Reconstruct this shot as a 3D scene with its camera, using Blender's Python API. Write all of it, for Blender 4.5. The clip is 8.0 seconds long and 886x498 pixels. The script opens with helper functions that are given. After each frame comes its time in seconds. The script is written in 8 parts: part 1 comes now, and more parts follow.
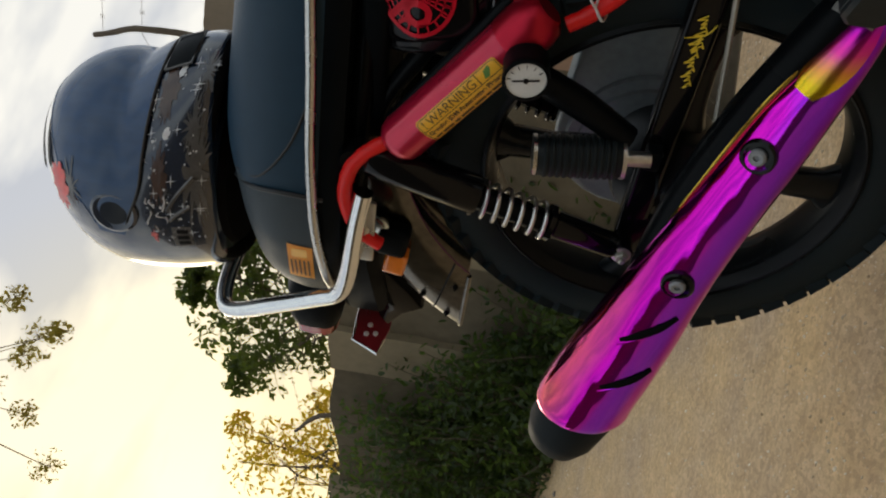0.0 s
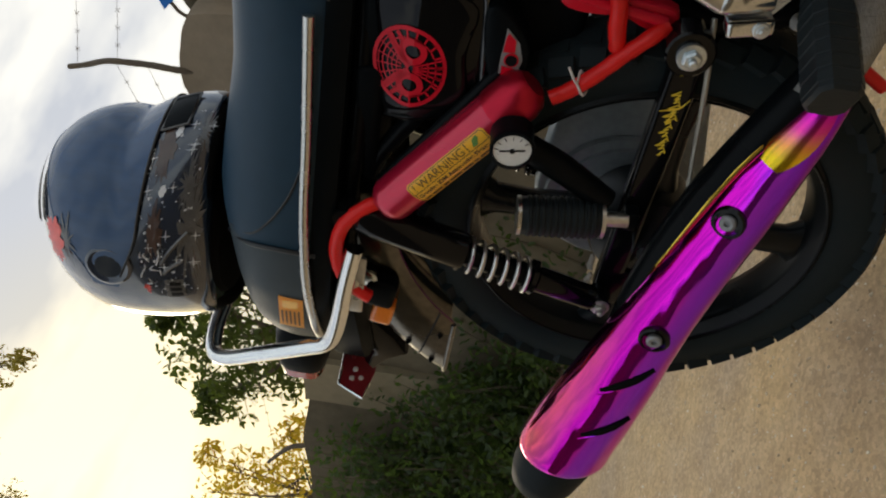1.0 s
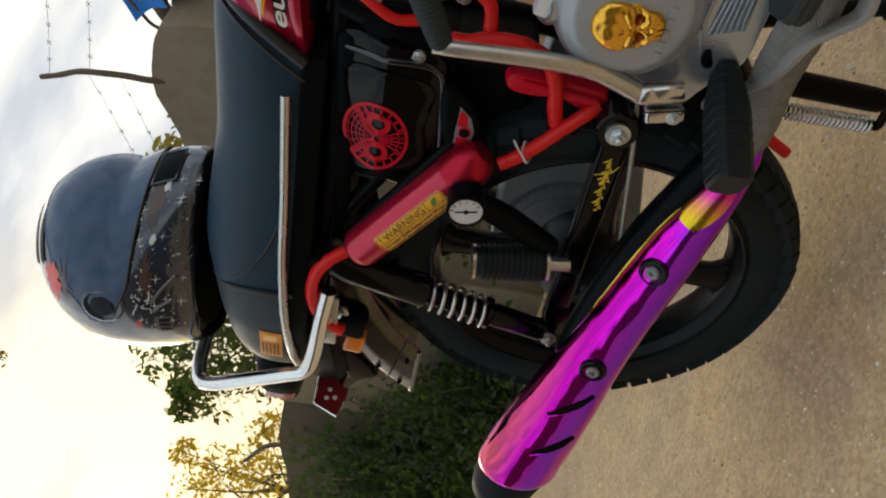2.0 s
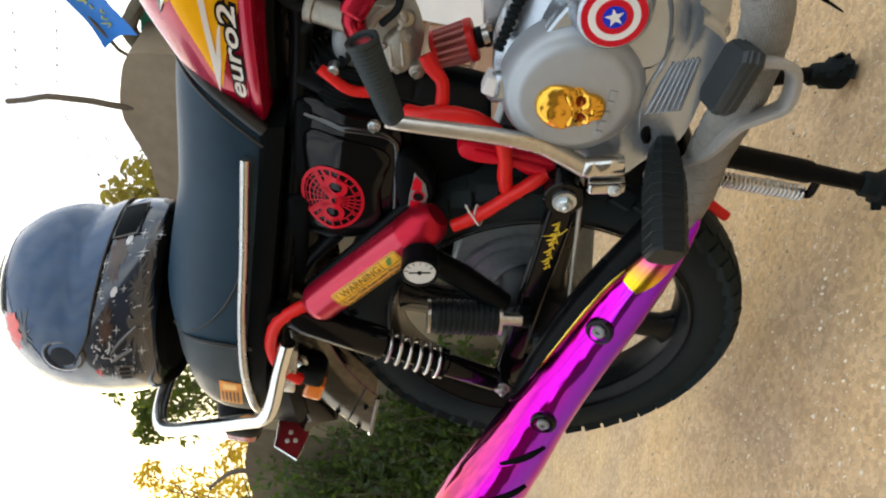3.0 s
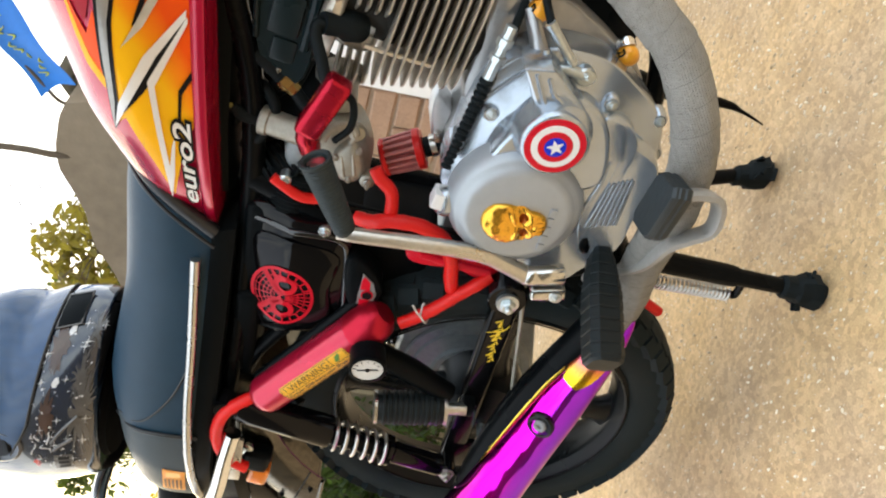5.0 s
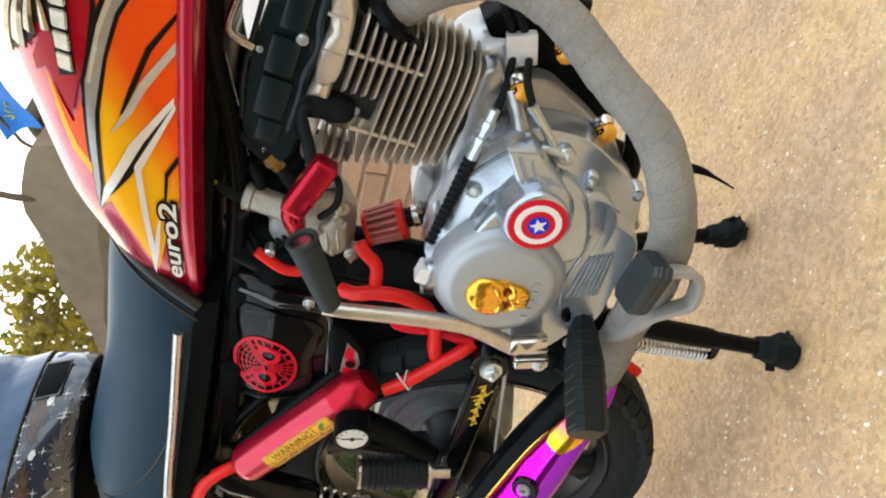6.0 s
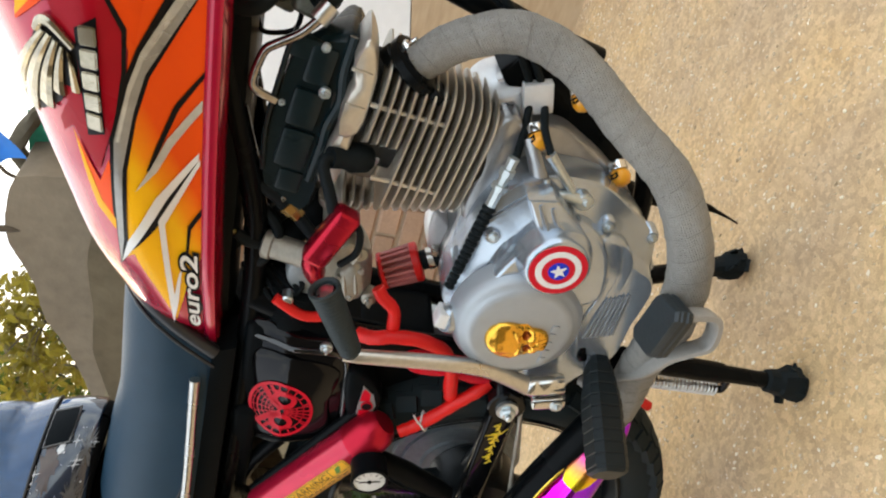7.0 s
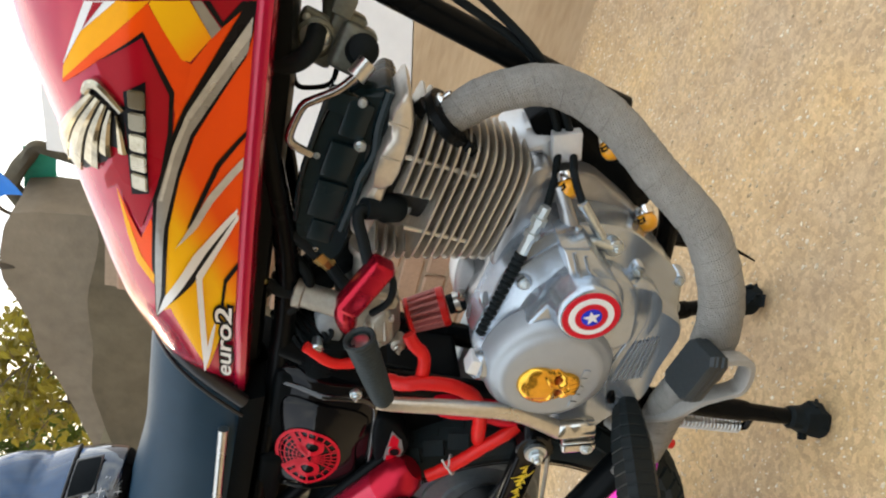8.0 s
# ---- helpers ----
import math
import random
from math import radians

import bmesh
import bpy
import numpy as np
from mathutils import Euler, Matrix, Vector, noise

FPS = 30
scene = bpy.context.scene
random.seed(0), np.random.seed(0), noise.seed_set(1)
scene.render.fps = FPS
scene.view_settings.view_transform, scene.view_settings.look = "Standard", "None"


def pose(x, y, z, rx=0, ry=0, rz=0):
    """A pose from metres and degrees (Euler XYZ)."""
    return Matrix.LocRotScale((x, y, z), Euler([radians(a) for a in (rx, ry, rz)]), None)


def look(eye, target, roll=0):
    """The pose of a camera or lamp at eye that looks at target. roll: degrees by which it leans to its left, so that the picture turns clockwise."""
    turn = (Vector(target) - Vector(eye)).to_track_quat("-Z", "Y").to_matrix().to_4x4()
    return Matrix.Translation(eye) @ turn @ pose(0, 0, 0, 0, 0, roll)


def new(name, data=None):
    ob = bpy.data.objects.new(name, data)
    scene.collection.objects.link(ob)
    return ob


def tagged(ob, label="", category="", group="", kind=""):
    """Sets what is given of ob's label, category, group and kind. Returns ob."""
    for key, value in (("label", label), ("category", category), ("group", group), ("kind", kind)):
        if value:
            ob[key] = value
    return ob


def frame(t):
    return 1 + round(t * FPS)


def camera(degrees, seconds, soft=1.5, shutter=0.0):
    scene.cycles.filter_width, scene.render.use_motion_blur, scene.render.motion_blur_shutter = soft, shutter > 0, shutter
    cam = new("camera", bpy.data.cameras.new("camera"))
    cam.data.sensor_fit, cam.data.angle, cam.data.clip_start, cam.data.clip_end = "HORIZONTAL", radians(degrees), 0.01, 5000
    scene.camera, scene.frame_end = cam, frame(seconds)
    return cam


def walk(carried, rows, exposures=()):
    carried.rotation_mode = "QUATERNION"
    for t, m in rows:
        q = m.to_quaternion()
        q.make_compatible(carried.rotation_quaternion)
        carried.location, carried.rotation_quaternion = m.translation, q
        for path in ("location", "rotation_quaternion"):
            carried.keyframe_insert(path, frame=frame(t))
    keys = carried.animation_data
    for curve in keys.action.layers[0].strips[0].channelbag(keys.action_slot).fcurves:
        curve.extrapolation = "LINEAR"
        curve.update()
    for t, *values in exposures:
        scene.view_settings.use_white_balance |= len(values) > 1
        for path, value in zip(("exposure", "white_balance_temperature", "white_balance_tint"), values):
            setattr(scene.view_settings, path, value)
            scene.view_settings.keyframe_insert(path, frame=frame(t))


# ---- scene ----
cam = camera(59.0, 8.0, soft=2.1)
PATH = [
    (0, (0.233, -0.785, 0.576), (-1.214, 0.595, 0.601), -80.3),
    (0.5, (0.253, -0.788, 0.591), (-1.155, 0.632, 0.582), -80.4),
    (1, (0.286, -0.789, 0.603), (-1.112, 0.64, 0.562), -80.4),
    (2.3, (0.441, -0.826, 0.606), (-0.961, 0.594, 0.477), -81.2),
    (2.5, (0.451, -0.824, 0.599), (-0.933, 0.614, 0.475), -80.9),
    (3, (0.476, -0.807, 0.595), (-0.89, 0.643, 0.417), -80.6),
    (3.5, (0.496, -0.805, 0.612), (-0.856, 0.651, 0.388), -80.3),
    (4, (0.518, -0.795, 0.615), (-0.803, 0.687, 0.371), -80.3),
    (5.3, (0.561, -0.773, 0.624), (-0.69, 0.751, 0.288), -79.9),
    (5.5, (0.57, -0.768, 0.628), (-0.667, 0.764, 0.278), -80.0),
    (6, (0.589, -0.756, 0.647), (-0.606, 0.802, 0.268), -80.2),
    (6.5, (0.6, -0.747, 0.669), (-0.562, 0.83, 0.268), -80.6),
    (7, (0.607, -0.742, 0.694), (-0.542, 0.84, 0.271), -80.9),
    (7.5, (0.614, -0.739, 0.725), (-0.534, 0.849, 0.32), -81.5),
    (8, (0.619, -0.729, 0.744), (-0.473, 0.886, 0.299), -81.4),
]
EXPOSURE = [(0.0, -1.0), (1.2, -0.85), (2.5, -0.52), (3.0, 0.12), (3.5, 0.46), (4.0, 0.55), (5.5, 0.62), (6.5, 0.48), (8.0, 0.34)]
walk(cam, [(t, look(eye, target, roll)) for t, eye, target, roll in PATH], EXPOSURE)

# ---- world and sun ----
SUN_AZ, SUN_EL = math.atan2(-0.94, 0.33), radians(16)
world = bpy.data.worlds.new("overcast_evening")
scene.world = world
world.use_nodes = True
wn, wl = world.node_tree.nodes, world.node_tree.links
wn.clear()
w_out = wn.new("ShaderNodeOutputWorld")
w_bg = wn.new("ShaderNodeBackground")
w_sky = wn.new("ShaderNodeTexSky")
w_sky.sky_type, w_sky.sun_disc = "NISHITA", False
w_sky.sun_elevation, w_sky.sun_rotation = SUN_EL, SUN_AZ
w_sky.air_density, w_sky.dust_density = 1.0, 2.0
w_co = wn.new("ShaderNodeTexCoord")
w_map = wn.new("ShaderNodeMapping")
w_map.inputs["Scale"].default_value = (1.2, 1.2, 3.2)
w_noise = wn.new("ShaderNodeTexNoise")
w_noise.inputs["Scale"].default_value, w_noise.inputs["Detail"].default_value = 2.6, 5
w_ramp = wn.new("ShaderNodeValToRGB")
w_ramp.color_ramp.elements[0].position, w_ramp.color_ramp.elements[1].position = 0.42, 0.59
w_ramp.color_ramp.elements[0].color = (14.2, 14.8, 15.9, 1)
w_ramp.color_ramp.elements[1].color = (25.5, 24.8, 22.6, 1)
w_dot = wn.new("ShaderNodeVectorMath")
w_dot.operation = "DOT_PRODUCT"
w_dot.inputs[1].default_value = (math.sin(SUN_AZ), math.cos(SUN_AZ), 0.1)
w_near = wn.new("ShaderNodeMapRange")
w_near.inputs["From Min"].default_value, w_near.inputs["From Max"].default_value = 0.86, 1.0
w_warm = wn.new("ShaderNodeMixRGB")
w_warm.blend_type = "MULTIPLY"
w_warm.inputs["Color2"].default_value = (1.15, 0.98, 0.55, 1)
w_mix = wn.new("ShaderNodeMixRGB")
w_mix.inputs["Fac"].default_value = 0.72
w_turn = wn.new("ShaderNodeMapping")
w_turn.inputs["Rotation"].default_value = (0, radians(-20), 0)
wl.new(w_co.outputs["Generated"], w_turn.inputs["Vector"])
wl.new(w_turn.outputs["Vector"], w_map.inputs["Vector"])
wl.new(w_map.outputs["Vector"], w_noise.inputs["Vector"])
wl.new(w_noise.outputs["Fac"], w_ramp.inputs["Fac"])
wl.new(w_sky.outputs["Color"], w_mix.inputs["Color1"])
wl.new(w_co.outputs["Generated"], w_dot.inputs[0])
wl.new(w_dot.outputs["Value"], w_near.inputs["Value"])
wl.new(w_near.outputs[0], w_warm.inputs["Fac"])
w_cool = wn.new("ShaderNodeMixRGB")
w_cool.blend_type = "MULTIPLY"
w_cool.inputs["Color2"].default_value = (0.88, 0.975, 1.075, 1)
w_far = wn.new("ShaderNodeMapRange")
w_far.inputs["From Min"].default_value, w_far.inputs["From Max"].default_value = 0.75, 0.1
wl.new(w_dot.outputs["Value"], w_far.inputs["Value"])
wl.new(w_far.outputs[0], w_cool.inputs["Fac"])
wl.new(w_ramp.outputs["Color"], w_cool.inputs["Color1"])
wl.new(w_cool.outputs["Color"], w_warm.inputs["Color1"])
wl.new(w_warm.outputs["Color"], w_mix.inputs["Color2"])
wl.new(w_mix.outputs["Color"], w_bg.inputs["Color"])
wl.new(w_bg.outputs["Background"], w_out.inputs["Surface"])
w_bg.inputs["Strength"].default_value = 0.1

sun_data = bpy.data.lights.new("sun", "SUN")
sun_data.energy, sun_data.angle, sun_data.color = 1.1, radians(14), (1.0, 0.86, 0.66)
sun = new("sun", sun_data)
sun_way = Vector((math.sin(SUN_AZ) * math.cos(SUN_EL), math.cos(SUN_AZ) * math.cos(SUN_EL), math.sin(SUN_EL)))
sun.matrix_basis = look(sun_way * 20, (0, 0, 0))


# ---- materials ----
def mat(name, col, rough=0.5, metal=0.0, var=0.15, scale=30.0, bump=0.0, bump_scale=200.0, coat=0.0, col2=None,
        rough_var=0.1, spec=0.5, stretch=None, random_col=0.0):
    """A surface with colour variation at two scales, varied roughness and fine relief."""
    m = bpy.data.materials.new(name)
    m.use_nodes = True
    n, l = m.node_tree.nodes, m.node_tree.links
    p = n["Principled BSDF"]
    p.inputs["Metallic"].default_value = metal
    p.inputs["Coat Weight"].default_value = coat
    p.inputs["Coat Roughness"].default_value = 0.06
    p.inputs["Specular IOR Level"].default_value = spec
    co = n.new("ShaderNodeTexCoord")
    src = co.outputs["Object"]
    if stretch:
        mp = n.new("ShaderNodeMapping")
        mp.inputs["Scale"].default_value = stretch
        l.new(src, mp.inputs["Vector"])
        src = mp.outputs["Vector"]
    big = n.new("ShaderNodeTexNoise")
    big.inputs["Scale"].default_value, big.inputs["Detail"].default_value = scale * 0.22, 4
    small = n.new("ShaderNodeTexNoise")
    small.inputs["Scale"].default_value, small.inputs["Detail"].default_value = scale * 3, 6
    l.new(src, big.inputs["Vector"])
    l.new(src, small.inputs["Vector"])
    add = n.new("ShaderNodeMath")
    add.operation = "MULTIPLY_ADD"
    add.inputs[1].default_value = 0.6
    l.new(big.outputs["Fac"], add.inputs[0])
    half = n.new("ShaderNodeMath")
    half.operation = "MULTIPLY"
    half.inputs[1].default_value = 0.4
    l.new(small.outputs["Fac"], half.inputs[0])
    l.new(half.outputs[0], add.inputs[2])
    ramp = n.new("ShaderNodeValToRGB")
    a = Vector(col)
    b = Vector(col2) if col2 else a * (1 - var)
    c = a * (1 + var) if not col2 else a
    ramp.color_ramp.elements[0].position, ramp.color_ramp.elements[1].position = 0.33, 0.67
    ramp.color_ramp.elements[0].color = (*b, 1)
    ramp.color_ramp.elements[1].color = (*[min(v, 1) for v in c], 1)
    l.new(add.outputs[0], ramp.inputs["Fac"])
    colour = ramp.outputs["Color"]
    if random_col:
        info = n.new("ShaderNodeObjectInfo")
        hsv = n.new("ShaderNodeHueSaturation")
        rng = n.new("ShaderNodeMapRange")
        rng.inputs["To Min"].default_value, rng.inputs["To Max"].default_value = 1 - random_col, 1 + random_col
        l.new(info.outputs["Random"], rng.inputs["Value"])
        l.new(rng.outputs[0], hsv.inputs["Value"])
        l.new(colour, hsv.inputs["Color"])
        colour = hsv.outputs["Color"]
    l.new(colour, p.inputs["Base Color"])
    rr = n.new("ShaderNodeMapRange")
    rr.inputs["From Min"].default_value, rr.inputs["From Max"].default_value = 0.3, 0.7
    rr.inputs["To Min"].default_value, rr.inputs["To Max"].default_value = max(rough - rough_var, 0.02), min(rough + rough_var, 1)
    l.new(big.outputs["Fac"], rr.inputs["Value"])
    l.new(rr.outputs[0], p.inputs["Roughness"])
    if bump:
        bn = n.new("ShaderNodeTexNoise")
        bn.inputs["Scale"].default_value, bn.inputs["Detail"].default_value = bump_scale, 4
        l.new(src, bn.inputs["Vector"])
        bp = n.new("ShaderNodeBump")
        bp.inputs["Strength"].default_value, bp.inputs["Distance"].default_value = bump, 0.002
        l.new(bn.outputs["Fac"], bp.inputs["Height"])
        l.new(bp.outputs["Normal"], p.inputs["Normal"])
    return m


def banded(name, axis, stops, rough, metal, coat=0.0, wobble=0.004):
    """A print or tint whose colours follow a place in the object along an axis: stops of (metres, colour)."""
    m = bpy.data.materials.new(name)
    m.use_nodes = True
    n, l = m.node_tree.nodes, m.node_tree.links
    p = n["Principled BSDF"]
    p.inputs["Metallic"].default_value, p.inputs["Roughness"].default_value = metal, rough
    p.inputs["Coat Weight"].default_value, p.inputs["Coat Roughness"].default_value = coat, 0.05
    p.inputs["Specular IOR Level"].default_value = 0.12
    co = n.new("ShaderNodeTexCoord")
    dot = n.new("ShaderNodeVectorMath")
    dot.operation = "DOT_PRODUCT"
    dot.inputs[1].default_value = axis
    l.new(co.outputs["Object"], dot.inputs[0])
    no = n.new("ShaderNodeTexNoise")
    no.inputs["Scale"].default_value, no.inputs["Detail"].default_value = 22, 4
    l.new(co.outputs["Object"], no.inputs["Vector"])
    ma = n.new("ShaderNodeMath")
    ma.operation = "MULTIPLY_ADD"
    ma.inputs[1].default_value = wobble * 2
    l.new(no.outputs["Fac"], ma.inputs[0])
    l.new(dot.outputs["Value"], ma.inputs[2])
    mr = n.new("ShaderNodeMapRange")
    lo, hi = stops[0][0], stops[-1][0]
    mr.inputs["From Min"].default_value, mr.inputs["From Max"].default_value = lo + wobble, hi + wobble
    l.new(ma.outputs[0], mr.inputs["Value"])
    ramp = n.new("ShaderNodeValToRGB")
    els = ramp.color_ramp.elements
    while len(els) < len(stops):
        els.new(0.5)
    for e, (s, c) in zip(els, stops):
        e.position, e.color = (s - lo) / (hi - lo), (*c, 1)
    l.new(mr.outputs[0], ramp.inputs["Fac"])
    l.new(ramp.outputs["Color"], p.inputs["Base Color"])
    return m


def dent(m, strength, scale=9.0):
    """Gives a bright sheet metal shallow dents, so that what it mirrors runs in streaks."""
    n, l = m.node_tree.nodes, m.node_tree.links
    co = n.new("ShaderNodeTexCoord")
    mp = n.new("ShaderNodeMapping")
    mp.inputs["Scale"].default_value = (0.45, 2.4, 2.4)
    no = n.new("ShaderNodeTexNoise")
    no.inputs["Scale"].default_value, no.inputs["Detail"].default_value = scale, 2
    bp = n.new("ShaderNodeBump")
    bp.inputs["Strength"].default_value, bp.inputs["Distance"].default_value = strength, 0.012
    l.new(co.outputs["Object"], mp.inputs["Vector"])
    l.new(mp.outputs["Vector"], no.inputs["Vector"])
    l.new(no.outputs["Fac"], bp.inputs["Height"])
    l.new(bp.outputs["Normal"], n["Principled BSDF"].inputs["Normal"])


M = {}
M["tank_red"] = mat("tank_red", (0.40, 0.004, 0.034), 0.2, 0.3, 0.1, 12, spec=0.3, coat=0.55, rough_var=0.05)
M["dark_red"] = mat("dark_red_print", (0.30, 0.003, 0.012), 0.25, 0.0, 0.1, 12, coat=0.08, spec=0.1)
M["orange"] = banded("orange_yellow_print", (1, 0, -2.2), [(-1.76, (0.92, 0.46, 0.005)), (-1.605, (0.92, 0.50, 0.005)), (-1.575, (0.90, 0.28, 0.004)), (-1.53, (0.84, 0.09, 0.003)), (-1.30, (0.82, 0.065, 0.003))], 0.36, 0.0, 0.06, 0.012)
M["yellow"] = mat("yellow_print", (0.86, 0.38, 0.004), 0.35, 0, 0.06, 20, coat=0.06, spec=0.1)
M["orange_plain"] = mat("orange_print", (0.82, 0.075, 0.003), 0.35, 0, 0.06, 20, coat=0.06, spec=0.1)
M["crown_fade"] = banded("yellow_orange_fade", (1, 0, 1.2), [(1.28, (0.84, 0.10, 0.003)), (1.33, (0.90, 0.28, 0.004)), (1.37, (0.92, 0.50, 0.005)), (1.42, (0.92, 0.52, 0.005))], 0.36, 0.0, 0.06, 0.006)
M["silver_dark"] = mat("grey_print", (0.30, 0.30, 0.29), 0.34, 0.4, 0.2, 30, coat=0.1, spec=0.2)
M["emblem_metal"] = mat("emblem_metal", (0.52, 0.47, 0.36), 0.25, 0.95, 0.25, 60, col2=(0.34, 0.30, 0.22))
M["silver_print"] = mat("silver_print", (0.50, 0.51, 0.50), 0.34, 0.5, 0.25, 30, coat=0.1, spec=0.2)
M["white_print"] = mat("white_print", (0.74, 0.74, 0.73), 0.35, 0, 0.05, 30, coat=0.1, spec=0.2)
M["black_print"] = mat("black_print", (0.006, 0.006, 0.007), 0.35, 0, 0.2, 30, spec=0.1)
M["chrome"] = mat("chrome", (0.78, 0.78, 0.77), 0.13, 1.0, 0.06, 40, rough_var=0.06)
# chrome darkened and browned to paint the ground mirrored in the mudguard
M["chrome_guard"] = mat("ground_toned_chrome", (0.19, 0.175, 0.15), 0.24, 1.0, 0.2, 30, col2=(0.07, 0.065, 0.055))
M["steel"] = mat("worn_steel", (0.55, 0.54, 0.51), 0.3, 1.0, 0.16, 60, bump=0.06, bump_scale=300)
M["zinc"] = mat("zinc_plating", (0.58, 0.63, 0.64), 0.3, 0.9, 0.2, 80)
M["cast"] = mat("cast_alloy_paint", (0.43, 0.48, 0.54), 0.22, 0.78, 0.10, 25, bump=0.08, bump_scale=420, rough_var=0.1)
M["cast_dull"] = mat("dull_cast_alloy", (0.38, 0.385, 0.39), 0.34, 0.8, 0.15, 30, bump=0.1, bump_scale=420)
M["bright_steel"] = mat("bright_steel", (0.58, 0.58, 0.56), 0.2, 1.0, 0.12, 60, rough_var=0.1)
M["wheel_paint"] = mat("wheel_black_paint", (0.0035, 0.0055, 0.0065), 0.3, 0, 0.3, 30, spec=0.22, rough_var=0.1)
M["cap_cast"] = mat("matt_alloy_paint", (0.39, 0.42, 0.45), 0.45, 0.5, 0.06, 25, bump=0.1, bump_scale=420)
M["fin"] = mat("raw_alloy_fin", (0.57, 0.535, 0.47), 0.38, 0.75, 0.18, 40, bump=0.15, bump_scale=260)
# near-black core: the shade between the fins is put into its colour
M["fin_core"] = mat("fin_gap_shade", (0.018, 0.017, 0.015), 0.75, 0.3, 0.3, 40)
M["bright_zinc"] = mat("bright_zinc", (0.80, 0.81, 0.82), 0.38, 0.35, 0.06, 60)
M["plate_red"] = mat("plate_red", (0.20, 0.006, 0.012), 0.5, 0, 0.2, 40)
M["rocker"] = mat("rocker_black", (0.005, 0.013, 0.016), 0.24, 0, 0.2, 40, spec=0.22)
M["case_dark"] = mat("greyed_alloy", (0.24, 0.245, 0.25), 0.6, 0.35, 0.15, 40, bump=0.1)
M["vinyl"] = mat("seat_vinyl", (0.008, 0.030, 0.054), 0.42, 0, 0.12, 18, bump=0.14, bump_scale=700, spec=0.32)
M["vinyl_back"] = mat("seat_vinyl_textured", (0.022, 0.036, 0.046), 0.5, 0, 0.12, 18, bump=0.3, bump_scale=900, spec=0.4)
M["piping"] = mat("black_piping", (0.01, 0.011, 0.013), 0.4, 0, 0.1, 40)
M["gloss_black"] = mat("gloss_black_paint", (0.003, 0.003, 0.0035), 0.09, 0, 0.2, 20, coat=0.10, rough_var=0.04, spec=0.16)
M["frame_black"] = mat("frame_black_paint", (0.0028, 0.0036, 0.0042), 0.26, 0, 0.3, 30, bump=0.05, spec=0.07)
M["rim_gloss"] = mat("polished_black_rim", (0.004, 0.005, 0.006), 0.12, 0, 0.2, 30, coat=0.6, spec=0.5)
M["plastic"] = mat("black_plastic", (0.0030, 0.0044, 0.0054), 0.4, 0, 0.15, 60, bump=0.12, bump_scale=500, spec=0.045)
M["rubber"] = mat("black_rubber", (0.0060, 0.0092, 0.0108), 0.62, 0, 0.2, 50, bump=0.2, bump_scale=400, spec=0.12)
M["tyre"] = mat("tyre_rubber", (0.0095, 0.0170, 0.0195), 0.7, 0, 0.22, 26, bump=0.2, bump_scale=350, col2=(0.013, 0.018, 0.019), spec=0.15)
M["peg_rubber"] = mat("peg_rubber", (0.0072, 0.0112, 0.0126), 0.5, 0, 0.25, 40, bump=0.15, spec=0.22)
M["pad_rubber"] = mat("greyed_rubber", (0.011, 0.018, 0.022), 0.55, 0, 0.2, 40, bump=0.2)
M["canister"] = mat("canister_red", (0.50, 0.010, 0.045), 0.24, 0.55, 0.08, 12, coat=0.5)
M["anodised_red"] = mat("anodised_red", (0.42, 0.008, 0.028), 0.28, 0.75, 0.1, 30)
M["hose_red"] = mat("hose_red", (0.66, 0.010, 0.008), 0.42, 0, 0.08, 40, coat=0.08, bump=0.05, spec=0.3)
M["label_yellow"] = mat("label_yellow", (0.85, 0.44, 0.025), 0.4, 0, 0.06, 40, coat=0.4)
M["label_orange"] = mat("label_orange", (0.78, 0.30, 0.03), 0.5, 0, 0.12, 40)
M["label_ink"] = mat("label_ink", (0.09, 0.05, 0.015), 0.5, 0, 0.1, 40)
M["label_green"] = mat("label_green", (0.10, 0.22, 0.04), 0.5, 0, 0.1, 40)
M["amber"] = mat("amber_lens", (0.75, 0.20, 0.015), 0.18, 0, 0.1, 60, coat=0.6)
M["red_lens"] = mat("red_lens", (0.32, 0.008, 0.012), 0.15, 0, 0.1, 60, coat=0.8)
M["filter_red"] = mat("filter_mesh", (0.48, 0.16, 0.15), 0.45, 0.3, 0.3, 200, bump=0.3, bump_scale=900)
M["gold"] = mat("gold_plating", (0.85, 0.46, 0.06), 0.2, 0.95, 0.1, 60)
M["emblem_red"] = mat("emblem_red", (0.56, 0.004, 0.020), 0.35, 0, 0.06, 40, coat=0.08, spec=0.2)
M["emblem_blue"] = mat("emblem_blue", (0.008, 0.03, 0.50), 0.3, 0, 0.06, 40, coat=0.08, spec=0.2)
M["cap_yellow"] = mat("cap_yellow", (0.85, 0.36, 0.012), 0.35, 0, 0.08, 60, coat=0.3)
M["wrap"] = mat("exhaust_wrap", (0.325, 0.314, 0.290), 0.92, 0, 0.18, 60, bump=1.0, bump_scale=620, col2=(0.225, 0.216, 0.200), spec=0.15)
M["wrap_seam"] = mat("wrap_seam", (0.205, 0.196, 0.182), 0.95, 0, 0.3, 200, spec=0.1)
wn_, wl_ = M["wrap"].node_tree.nodes, M["wrap"].node_tree.links
w_old = [q for q in wn_ if q.bl_idname == "ShaderNodeBump"][0]
w_tc = wn_.new("ShaderNodeTexCoord")
w_sum = wn_.new("ShaderNodeMath")
